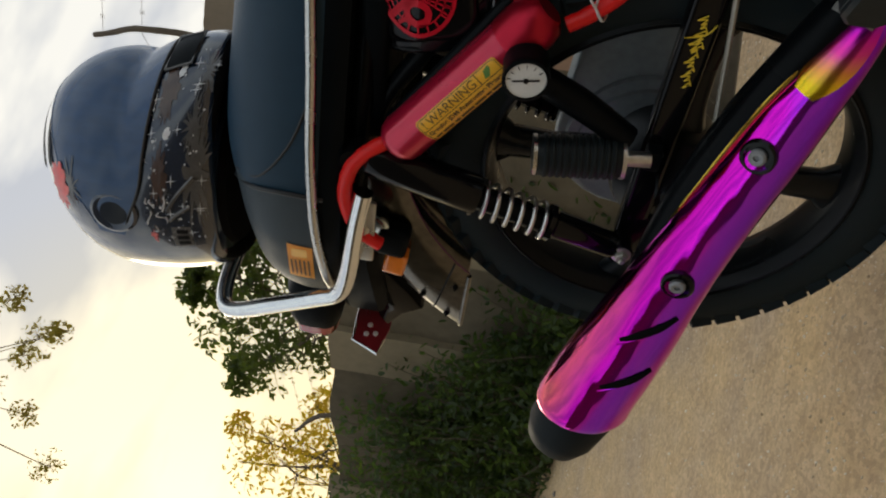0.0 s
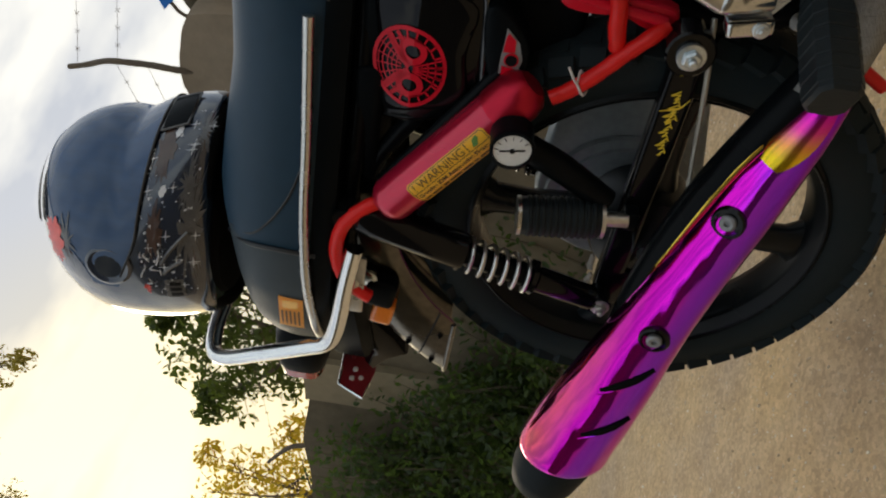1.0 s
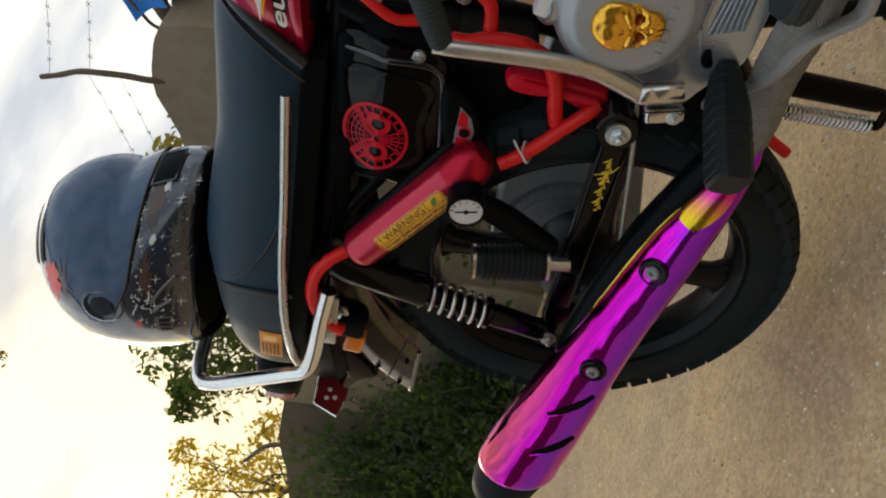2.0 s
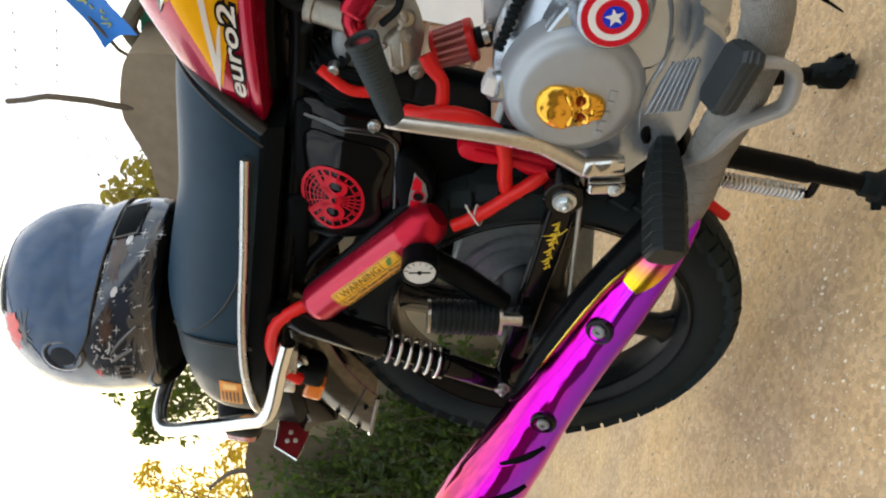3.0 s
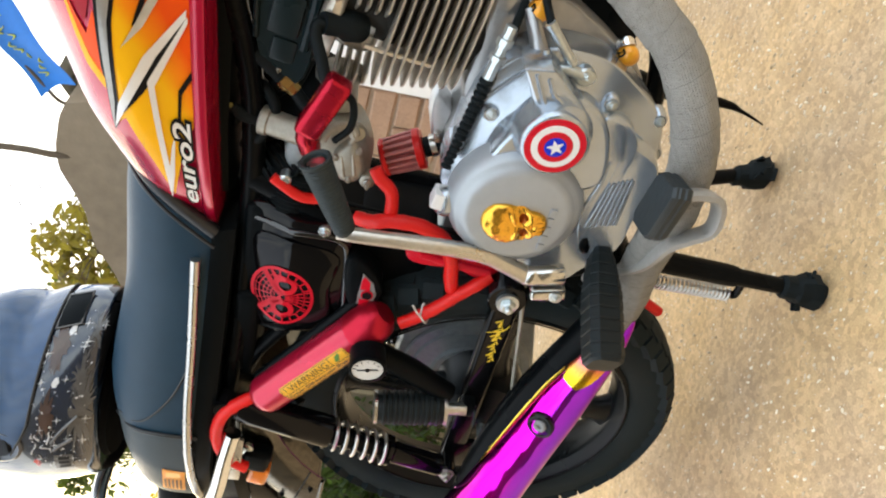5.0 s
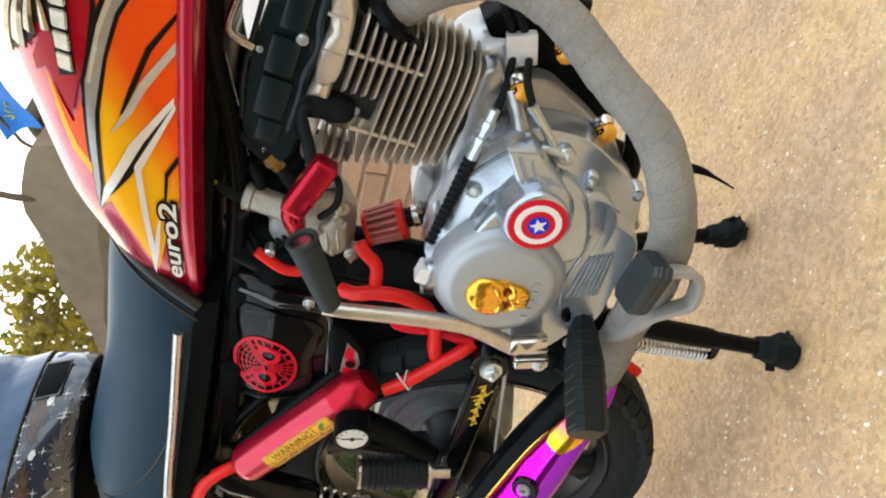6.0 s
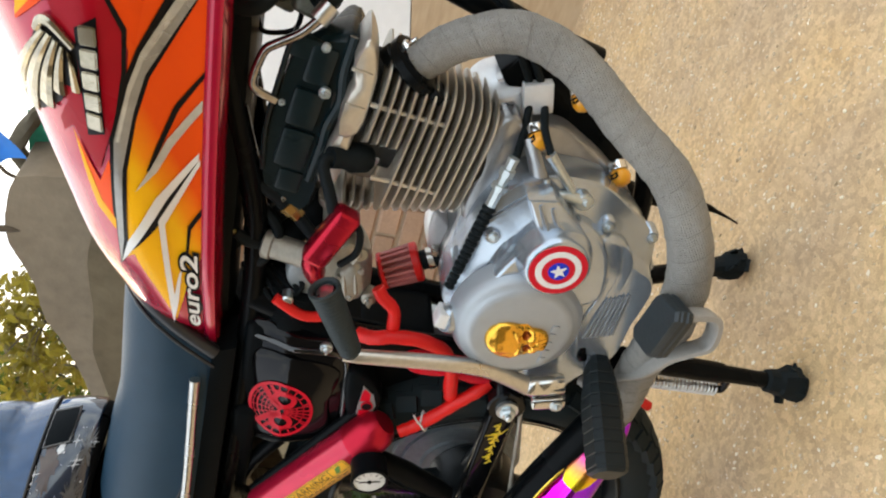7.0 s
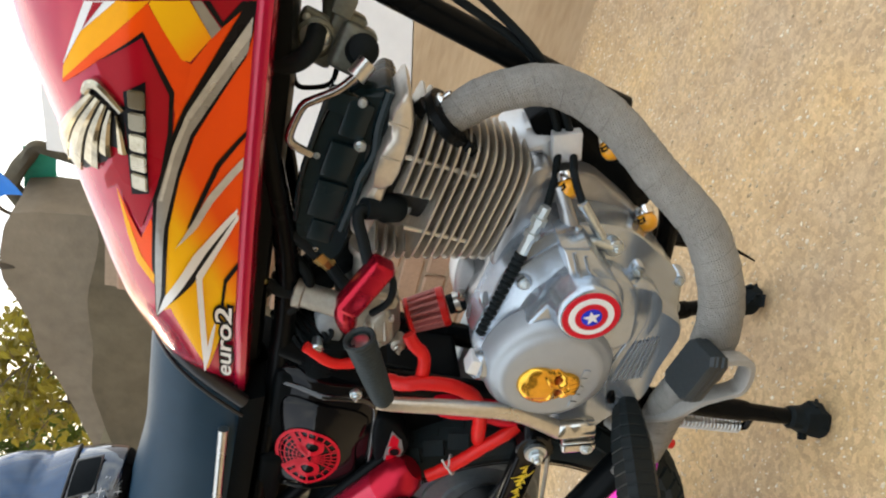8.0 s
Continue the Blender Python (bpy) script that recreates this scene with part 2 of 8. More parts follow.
for k, turn_ in enumerate((0.7, -0.9)):
    w_mp, w_wv = wn_.new("ShaderNodeMapping"), wn_.new("ShaderNodeTexWave")
    w_mp.inputs["Rotation"].default_value = (0, turn_, 0)
    w_wv.inputs["Scale"].default_value, w_wv.inputs["Distortion"].default_value, w_wv.inputs["Detail Scale"].default_value = 125, 2.2, 0.4
    wl_.new(w_tc.outputs["Object"], w_mp.inputs["Vector"])
    wl_.new(w_mp.outputs["Vector"], w_wv.inputs["Vector"])
    wl_.new(w_wv.outputs["Fac"], w_sum.inputs[k])
w_bp = wn_.new("ShaderNodeBump")
w_bp.inputs["Strength"].default_value, w_bp.inputs["Distance"].default_value = 0.5, 0.0008
wl_.new(w_sum.outputs[0], w_bp.inputs["Height"])
wl_.new(w_old.outputs["Normal"], w_bp.inputs["Normal"])
wl_.new(w_bp.outputs["Normal"], wn_["Principled BSDF"].inputs["Normal"])
M["script_yellow"] = mat("script_yellow", (0.80, 0.55, 0.02), 0.4, 0, 0.05, 40)
M["badge_white"] = mat("badge_white", (0.6, 0.6, 0.6), 0.4, 0, 0.1, 60)
M["gold_dark"] = mat("gold_shadow", (0.30, 0.07, 0.01), 0.35, 0.8, 0.1, 60)
M["grip"] = mat("grip_rubber", (0.020, 0.028, 0.030), 0.55, 0, 0.2, 60, bump=0.2, spec=0.3)
M["dial"] = mat("dial_white", (0.62, 0.62, 0.60), 0.4, 0, 0.1, 120)
M["shell"] = mat("helmet_black", (0.010, 0.018, 0.036), 0.16, 0.0, 0.2, 14, coat=1.0)
M["visor"] = mat("visor_smoke", (0.012, 0.042, 0.105), 0.20, 0.1, 0.25, 30, coat=0.2, rough_var=0.08, stretch=(1, 1, 0.15))
M["helmet_red"] = mat("helmet_red", (0.62, 0.04, 0.025), 0.3, 0, 0.3, 60, coat=0.6)
M["helmet_silver"] = mat("helmet_silver_print", (0.085, 0.082, 0.08), 0.35, 0.2, 0.35, 90, coat=0.6)
M["helmet_white"] = mat("helmet_white_print", (0.62, 0.62, 0.62), 0.35, 0, 0.1, 60, coat=0.6)
M["helmet_brown"] = mat("helmet_brown_print", (0.045, 0.018, 0.008), 0.35, 0, 0.4, 60, coat=0.6)
M["lining"] = mat("helmet_lining", (0.003, 0.003, 0.003), 0.95, 0, 0.2, 60, spec=0.1)
# purple heat tint; the violet stripe and gold edge also paint its sheen
M["purple"] = banded("tint_and_sheen_bands", (0.304, -0.35, 0.90), [(0.196, (0.52, 0.008, 0.26)), (0.224, (0.68, 0.010, 0.48)), (0.240, (0.50, 0.008, 0.52)), (0.249, (0.34, 0.025, 0.86)), (0.256, (0.32, 0.040, 1.0)), (0.270, (0.40, 0.040, 1.0)), (0.281, (0.78, 0.012, 0.68)), (0.292, (0.58, 0.008, 0.42)), (0.306, (0.66, 0.090, 0.16)), (0.318, (0.80, 0.420, 0.06))], 0.11, 1.0, 0.0, 0.004)
dent(M["purple"], 0.45)
M["tip_tint"] = banded("burnt_tip_tint", (0.98, -0.05, 0.2), [(-0.078, (0.86, 0.62, 0.03)), (-0.066, (0.88, 0.60, 0.03)), (-0.054, (0.84, 0.34, 0.10)), (-0.040, (0.80, 0.06, 0.36)), (-0.028, (0.72, 0.02, 0.48)), (-0.014, (0.46, 0.02, 0.70))], 0.2, 1.0, 0.0, 0.006)
M["straw"] = mat("straw_tint", (0.88, 0.62, 0.10), 0.22, 1.0, 0.1, 60)
M["cable_olive"] = mat("cable_olive", (0.20, 0.17, 0.05), 0.45, 0, 0.15, 60)
M["brass"] = mat("brass_tint", (0.50, 0.33, 0.12), 0.35, 1.0, 0.1, 60)
M["grey_lever"] = mat("grey_lever_paint", (0.30, 0.29, 0.27), 0.5, 0.1, 0.12, 60)
M["carb"] = mat("carb_alloy", (0.35, 0.33, 0.28), 0.48, 0.75, 0.2, 70, bump=0.12)
M["drum"] = mat("drum_alloy", (0.30, 0.34, 0.36), 0.5, 0.25, 0.2, 30)
M["bent_pipe"] = mat("dull_chrome_pipe", (0.42, 0.40, 0.37), 0.16, 1.0, 0.2, 60, col2=(0.14, 0.11, 0.10))
M["valve_green"] = mat("valve_body", (0.15, 0.16, 0.135), 0.45, 0.6, 0.3, 80, bump=0.1)
M["mud_wall"] = mat("mud_plaster", (0.150, 0.122, 0.080), 0.92, 0, 0.2, 6, bump=0.8, bump_scale=60, col2=(0.085, 0.070, 0.046), spec=0.15)
M["hut_wall"] = mat("hut_plaster", (0.24, 0.19, 0.135), 0.92, 0, 0.2, 6, bump=0.8, bump_scale=60, col2=(0.16, 0.127, 0.090), spec=0.15)
M["pale_plaster"] = mat("pale_plaster", (0.22, 0.18, 0.115), 0.9, 0, 0.15, 8, bump=0.6, bump_scale=60, spec=0.15)
M["plinth"] = mat("tan_plinth", (0.60, 0.46, 0.305), 0.9, 0, 0.12, 14, bump=0.7, bump_scale=60, spec=0.15, col2=(0.42, 0.30, 0.185), stretch=(0.35, 1, 1.6))
M["whitewash"] = mat("whitewash", (0.80, 0.79, 0.78), 0.85, 0, 0.06, 9, bump=0.4, bump_scale=60, spec=0.2)
M["brick"] = mat("brick", (0.34, 0.215, 0.142), 0.88, 0, 0.2, 30, bump=0.5, bump_scale=120, random_col=0.12)
M["mortar"] = mat("mortar", (0.33, 0.245, 0.175), 0.92, 0, 0.15, 30, bump=0.5)
M["blue_cloth"] = mat("blue_cloth", (0.012, 0.16, 0.55), 0.6, 0, 0.12, 12)
M["cloth_script"] = mat("cloth_script", (0.45, 0.48, 0.08), 0.6, 0, 0.15, 40)
M["green_cloth"] = mat("green_cloth", (0.03, 0.33, 0.19), 0.7, 0, 0.15, 12)
M["wood"] = mat("weathered_wood", (0.10, 0.075, 0.05), 0.85, 0, 0.35, 30, bump=0.5, stretch=(6, 6, 1))
M["wire"] = mat("rusty_wire", (0.16, 0.10, 0.06), 0.7, 0.4, 0.3, 60)
M["bark"] = mat("bark", (0.11, 0.085, 0.06), 0.92, 0, 0.35, 20, bump=0.9, bump_scale=70)
M["stone"] = mat("grey_stone", (0.24, 0.21, 0.18), 0.9, 0, 0.3, 20, bump=0.6, bump_scale=80)


def leaf_mat(name, a, b, thin=0.55):
    m = mat(name, a, 0.5, 0, 0.2, 4, col2=b, spec=0.4)
    n, l = m.node_tree.nodes, m.node_tree.links
    p = n["Principled BSDF"]
    tr = n.new("ShaderNodeBsdfTranslucent")
    tr.inputs["Color"].default_value = (a[0] * 2.4, a[1] * 2.2, a[2] * 1.2, 1)
    ms = n.new("ShaderNodeMixShader")
    ms.inputs["Fac"].default_value = thin
    l.new(p.outputs[0], ms.inputs[1])
    l.new(tr.outputs[0], ms.inputs[2])
    l.new(ms.outputs[0], n["Material Output"].inputs["Surface"])
    return m


M["leaf"] = leaf_mat("leaf_green", (0.055, 0.08, 0.018), (0.025, 0.042, 0.012))
M["leaf_gold"] = leaf_mat("leaf_yellow_green", (0.16, 0.14, 0.03), (0.07, 0.07, 0.018))
# brighter, yellower leaf colour that paints the light coming through from behind
M["leaf_lit"] = leaf_mat("leaf_backlit_yellow", (0.34, 0.27, 0.03), (0.14, 0.12, 0.02), 0.7)
M["weed"] = leaf_mat("weed_green", (0.040, 0.070, 0.019), (0.018, 0.030, 0.010))
M["dry"] = mat("dry_stalk", (0.085, 0.070, 0.040), 0.9, 0, 0.3, 20)


def ground_mat():
    m = bpy.data.materials.new("worn_chip_seal_road")
    m.use_nodes = True
    n, l = m.node_tree.nodes, m.node_tree.links
    p = n["Principled BSDF"]
    p.inputs["Roughness"].default_value = 0.82
    p.inputs["Specular IOR Level"].default_value = 0.35
    co = n.new("ShaderNodeTexCoord")
    vo = n.new("ShaderNodeTexVoronoi")
    vo.inputs["Scale"].default_value = 135
    vo.inputs["Randomness"].default_value = 1.0
    l.new(co.outputs["Object"], vo.inputs["Vector"])
    n1 = n.new("ShaderNodeTexNoise")
    n1.inputs["Scale"].default_value, n1.inputs["Detail"].default_value = 3.4, 6
    n2 = n.new("ShaderNodeTexNoise")
    n2.inputs["Scale"].default_value, n2.inputs["Detail"].default_value = 420, 5
    n3 = n.new("ShaderNodeTexNoise")
    n3.inputs["Scale"].default_value, n3.inputs["Detail"].default_value = 16, 5
    for q in (n1, n2, n3):
        l.new(co.outputs["Object"], q.inputs["Vector"])
    base = n.new("ShaderNodeValToRGB")
    e = base.color_ramp.elements
    e[0].position, e[1].position = 0.32, 0.68
    e[0].color, e[1].color = (0.50, 0.352, 0.200, 1), (0.58, 0.422, 0.250, 1)
    l.new(n3.outputs["Fac"], base.inputs["Fac"])
    patch = n.new("ShaderNodeMixRGB")
    patch.blend_type = "MULTIPLY"
    pr = n.new("ShaderNodeValToRGB")
    pr.color_ramp.elements[0].position, pr.color_ramp.elements[1].position = 0.35, 0.65
    pr.color_ramp.elements[0].color, pr.color_ramp.elements[1].color = (0.84, 0.86, 0.97, 1), (1.07, 1.04, 0.96, 1)
    l.new(n1.outputs["Fac"], pr.inputs["Fac"])
    patch.inputs["Fac"].default_value = 1
    l.new(base.outputs["Color"], patch.inputs["Color1"])
    l.new(pr.outputs["Color"], patch.inputs["Color2"])
    chips = n.new("ShaderNodeValToRGB")
    c = chips.color_ramp.elements
    c[0].position, c[1].position = 0.0, 1.0
    c[0].color, c[1].color = (0.76, 0.73, 0.68, 1), (1.30, 1.27, 1.2, 1)
    sep = n.new("ShaderNodeSeparateColor")
    l.new(vo.outputs["Color"], sep.inputs["Color"])
    l.new(sep.outputs[0], chips.inputs["Fac"])
    m2 = n.new("ShaderNodeMixRGB")
    m2.blend_type, m2.inputs["Fac"].default_value = "MULTIPLY", 0.65
    l.new(patch.outputs["Color"], m2.inputs["Color1"])
    l.new(chips.outputs["Color"], m2.inputs["Color2"])
    g = n.new("ShaderNodeMixRGB")
    g.blend_type, g.inputs["Fac"].default_value = "OVERLAY", 0.45
    l.new(m2.outputs["Color"], g.inputs["Color1"])
    l.new(n2.outputs["Fac"], g.inputs["Color2"])
    l.new(g.outputs["Color"], p.inputs["Base Color"])
    hs = n.new("ShaderNodeMath")
    hs.operation = "MULTIPLY_ADD"
    hs.inputs[1].default_value = -0.6
    l.new(vo.outputs["Distance"], hs.inputs[0])
    l.new(n2.outputs["Fac"], hs.inputs[2])
    bp = n.new("ShaderNodeBump")
    bp.inputs["Strength"].default_value, bp.inputs["Distance"].default_value = 0.45, 0.0016
    l.new(hs.outputs[0], bp.inputs["Height"])
    l.new(bp.outputs["Normal"], p.inputs["Normal"])
    return m


M["ground"] = ground_mat()
M["chip"] = mat("pale_stone_chips", (0.70, 0.62, 0.49), 0.6, 0, 0.3, 60, col2=(0.40, 0.32, 0.23))

cn, cl = M["chip"].node_tree.nodes, M["chip"].node_tree.links
c_geo, c_ramp = cn.new("ShaderNodeNewGeometry"), cn.new("ShaderNodeValToRGB")
c_ramp.color_ramp.elements[0].color, c_ramp.color_ramp.elements[1].color = (0.46, 0.345, 0.215, 1), (0.86, 0.77, 0.60, 1)
c_ramp.color_ramp.elements[0].position, c_ramp.color_ramp.elements[1].position = 0.05, 0.95
cl.new(c_geo.outputs["Random Per Island"], c_ramp.inputs["Fac"])
cl.new(c_ramp.outputs["Color"], cn["Principled BSDF"].inputs["Base Color"])


# ---- mesh helpers ----
def finish(ob_name, bm, material, parent=None, label="", flat=False, angle=38):
    bmesh.ops.remove_doubles(bm, verts=bm.verts, dist=1e-6)
    bmesh.ops.recalc_face_normals(bm, faces=bm.faces)
    me = bpy.data.meshes.new(ob_name)
    bm.to_mesh(me)
    bm.free()
    me.materials.append(M[material] if isinstance(material, str) else material)
    if not flat:
        me.polygons.foreach_set("use_smooth", [True] * len(me.polygons))
        me.set_sharp_from_angle(angle=radians(angle))
    ob = new(ob_name, me)
    if parent is not None:
        ob.parent = parent
        if parent.type == "EMPTY":
            ob.matrix_parent_inverse = Matrix.Translation(parent.location).inverted()
    if label:
        tagged(ob, label)
    return ob


part = finish


def thing(name, loc, label, category, group="", kind=""):
    e = new(name)
    e.empty_display_size = 0.05
    e.location = loc
    return tagged(e, label, category, group, kind)


def curve_points(pts, n=6):
    """Catmull-Rom points through pts."""
    p = [Vector(q) for q in pts]
    if len(p) < 3:
        return p
    q = [p[0] * 2 - p[1]] + p + [p[-1] * 2 - p[-2]]
    out = []
    for i in range(1, len(q) - 2):
        a, b, c, d = q[i - 1], q[i], q[i + 1], q[i + 2]
        for k in range(n):
            t = k / n
            out.append(0.5 * (2 * b + (c - a) * t + (2 * a - 5 * b + 4 * c - d) * t * t + (3 * b - a - 3 * c + d) * t ** 3))
    out.append(p[-1])
    return out


def rings(bm, loops, cap=True, closed=False):
    made = [[bm.verts.new(v) for v in lp] for lp in loops]
    k = len(made[0])
    pairs = list(zip(made, made[1:]))
    if closed:
        pairs.append((made[-1], made[0]))
    for a, b in pairs:
        for i in range(k):
            bm.faces.new((a[i], a[(i + 1) % k], b[(i + 1) % k], b[i]))
    if cap and not closed:
        bm.faces.new(made[0][::-1])
        bm.faces.new(made[-1])
    return made


def tube(bm, pts, r, seg=12, smooth=6, cap=True, ripple=None):
    """A round bar along pts; r a number or a list along the points; ripple(s, angle, length) adds to the radius."""
    n = len(pts)
    line = curve_points(pts, smooth) if smooth and n > 2 else [Vector(q) for q in pts]
    rr = r if isinstance(r, (list, tuple)) else [r] * n
    m = len(line)
    loops = []
    tang = []
    for i in range(m):
        d = line[min(i + 1, m - 1)] - line[max(i - 1, 0)]
        tang.append(d.normalized())
    side = tang[0].orthogonal().normalized()
    s = 0.0
    total = sum((line[i + 1] - line[i]).length for i in range(m - 1))
    for i in range(m):
        if i:
            s += (line[i] - line[i - 1]).length
        side = (side - tang[i] * side.dot(tang[i])).normalized()
        up = tang[i].cross(side)
        f = i / (m - 1) * (n - 1)
        j = min(int(f), n - 2)
        rad = rr[j] + (rr[j + 1] - rr[j]) * (f - j)
        lp = []
        for k in range(seg):
            a = 2 * math.pi * k / seg
            q = rad + (ripple(s, a, total) if ripple else 0)
            lp.append(line[i] + (side * math.cos(a) + up * math.sin(a)) * q)
        loops.append(lp)
    rings(bm, loops, cap)
    return line


def lathe(bm, p0, axis, profile, seg=24, closed=False, arc=None):
    """Turn a profile of (along, radius) about an axis from p0."""
    ax = Vector(axis).normalized()
    u = ax.orthogonal().normalized() if abs(ax.y) < 0.99 else Vector((1, 0, 0))
    v = ax.cross(u)
    loops = []
    for s, r in profile:
        c = Vector(p0) + ax * s
        loops.append([c + (u * math.cos(2 * math.pi * k / seg) + v * math.sin(2 * math.pi * k / seg)) * max(r, 1e-5) for k in range(seg)])
    rings(bm, loops, cap=not closed, closed=closed)


def box(bm, c, size, rot=None, bevel=0.0, seg=2):
    g = bmesh.ops.create_cube(bm, size=1.0)
    m = Matrix.Translation(c) @ (rot.to_4x4() if rot else Matrix.Identity(4)) @ Matrix.Diagonal((*size, 1))
    bmesh.ops.transform(bm, matrix=m, verts=g["verts"])
    if bevel:
        es = list({e for v in g["verts"] for e in v.link_edges})
        bmesh.ops.bevel(bm, geom=es, offset=bevel, segments=seg, affect="EDGES", profile=0.6)


def prism(bm, outline, y0, y1, inset=0.0, bevel=0.0, top_scale=None):
    """An outline of (x, z) drawn from y0 to y1, smaller at y1 by inset."""
    cx = sum(p[0] for p in outline) / len(outline)
    cz = sum(p[1] for p in outline) / len(outline)

    def shrink(d):
        out = []
        for x, z in outline:
            v = Vector((x - cx, z - cz))
            v *= max(1 - d / max(v.length, 1e-4), 0.02)
            out.append((cx + v.x, cz + v.y))
        return out
    sgn = 1 if y1 > y0 else -1
    loops = [[(x, y0, z) for x, z in outline]]
    if bevel:
        loops.append([(x, y1 - sgn * bevel, z) for x, z in shrink(inset)])
        loops.append([(x, y1 - sgn * bevel * 0.3, z) for x, z in shrink(inset + bevel * 0.35)])
        loops.append([(x, y1, z) for x, z in shrink(inset + bevel)])
    else:
        loops.append([(x, y1, z) for x, z in shrink(inset)])
    rings(bm, loops)


def smooth_loop(pts, n=5):
    """A closed round outline through (x, z) points."""
    k = len(pts)
    out = []
    for i in range(k):
        a, b, c, d = (Vector(pts[(i + j - 1) % k]) for j in range(4))
        for s in range(n):
            t = s / n
            v = 0.5 * (2 * b + (c - a) * t + (2 * a - 5 * b + 4 * c - d) * t * t + (3 * b - a - 3 * c + d) * t ** 3)
            out.append((v.x, v.y))
    return out


def at(tab, x):
    return float(np.interp(x, [a for a, _ in tab], [b for _, b in tab]))


def at_smooth(tab, x):
    return (at(tab, x - 0.02) + at(tab, x - 0.01) + 2 * at(tab, x) + at(tab, x + 0.01) + at(tab, x + 0.02)) / 6


def ears(outline):
    """Triangles of a simple outline, as triples of its indices."""
    turn = lambda a, b, c: (b[0] - a[0]) * (c[1] - a[1]) - (b[1] - a[1]) * (c[0] - a[0])
    left = list(range(len(outline)))
    if sum(outline[k - 1][0] * outline[k][1] - outline[k][0] * outline[k - 1][1] for k in left) < 0:
        left.reverse()
    tris = []
    while len(left) > 3:
        for k in range(len(left)):
            i0, i1, i2 = left[k - 1], left[k], left[(k + 1) % len(left)]
            a, b, c = outline[i0], outline[i1], outline[i2]
            if turn(a, b, c) <= 0:
                continue
            if any(turn(a, b, outline[q]) >= 0 and turn(b, c, outline[q]) >= 0 and turn(c, a, outline[q]) >= 0 for q in left if q not in (i0, i1, i2)):
                continue
            break
        tris.append((left[k - 1], left[k], left[(k + 1) % len(left)]))
        left.pop(k)
    tris.append(tuple(left))
    return tris


def sheet(bm, outline, place, step=0.012, thick=None):
    """A flat outline of (u, v), cut fine and laid on a surface by place(u, v)."""
    vs = [bm.verts.new((u, v, 0)) for u, v in outline]
    for tri in ears(outline):
        bm.faces.new([vs[k] for k in tri])
    for _ in range(6):
        long_edges = [e for e in bm.edges if e.calc_length() > step]
        if not long_edges:
            break
        bmesh.ops.subdivide_edges(bm, edges=long_edges, cuts=1)
        bmesh.ops.triangulate(bm, faces=[q for q in bm.faces if len(q.verts) > 3])
    for v in bm.verts:
        v.co = Vector(place(v.co.x, v.co.y))


def bolt(name, p, axis, r, parent, material="steel", h=0.006, label=""):
    bm = bmesh.new()
    a = Vector(axis).normalized()
    lathe(bm, Vector(p) - a * 0.004, a, [(0, r * 1.45), (0.005, r * 1.45), (0.0055, r * 1.3)], 18)
    lathe(bm, p, a, [(0, r), (h * 0.8, r), (h, r * 0.82)], 6)
    lathe(bm, p, a, [(0, r * 0.45), (h * 1.5, r * 0.45), (h * 1.7, r * 0.3)], 10)
    return part(name, bm, material, parent, label, angle=30)


def text_mesh(ob_name, body, size, place, material, parent, stretch=1.0, shear=0.0, label="", fat=0.0):
    """Letters laid on a surface by place(u, v), u along the line from its start, v up."""
    cu = bpy.data.curves.new(ob_name, "FONT")
    cu.body, cu.size, cu.shear, cu.offset = body, size, shear, fat
    tmp = bpy.data.objects.new(ob_name, cu)
    scene.collection.objects.link(tmp)
    dg = bpy.context.evaluated_depsgraph_get()
    me = bpy.data.meshes.new_from_object(tmp.evaluated_get(dg))
    bpy.data.objects.remove(tmp)
    bm = bmesh.new()
    bm.from_mesh(me)
    bpy.data.meshes.remove(me)
    bmesh.ops.triangulate(bm, faces=bm.faces)
    for _ in range(2):
        bmesh.ops.subdivide_edges(bm, edges=[e for e in bm.edges if e.calc_length() > 0.008], cuts=1)
        bmesh.ops.triangulate(bm, faces=[q for q in bm.faces if len(q.verts) > 3])
    for v in bm.verts:
        v.co = Vector(place(v.co.x * stretch, v.co.y))
    return part(ob_name, bm, material, parent, label)


# ---- motorcycle ----
bike = thing("motorcycle", (-0.05, 0.0, 0.0), "red and black commuter motorcycle raised on its centre stand", "motorcycle")

# tank
TANK_W = [(-0.09, 0.05), (-0.06, 0.066), (-0.03, 0.082), (0.08, 0.126), (0.18, 0.148), (0.27, 0.158), (0.40, 0.160), (0.50, 0.13), (0.56, 0.08)]
TANK_T = [(-0.09, 0.766), (-0.06, 0.814), (-0.03, 0.848), (0, 0.863), (0.05, 0.890), (0.16, 0.923), (0.265, 0.957), (0.32, 0.978), (0.38, 0.99), (0.45, 0.985), (0.52, 0.95), (0.56, 0.90)]
TANK_B = [(-0.09, 0.748), (0, 0.752), (0.1, 0.758), (0.2, 0.764), (0.3, 0.768), (0.5, 0.776), (0.56, 0.79)]
# how far the flank draws in towards the seam
TANK_U = [(-0.09, 1.0), (0.0, 0.90), (0.1, 0.78), (0.2, 0.69), (0.5, 0.67)]


def tank_y(x, z, off=0.0):
    b, t = at_smooth(TANK_B, x), at_smooth(TANK_T, x)
    h = min(max((z - b) / (t - b), 0), 0.9999)
    f = min(h / 0.45, 1)
    f = f * f * (3 - 2 * f)
    u = at_smooth(TANK_U, x)
    return -at_smooth(TANK_W, x) * (1 - h ** 2.6) ** 0.5 * (u + (1 - u) * f) - off


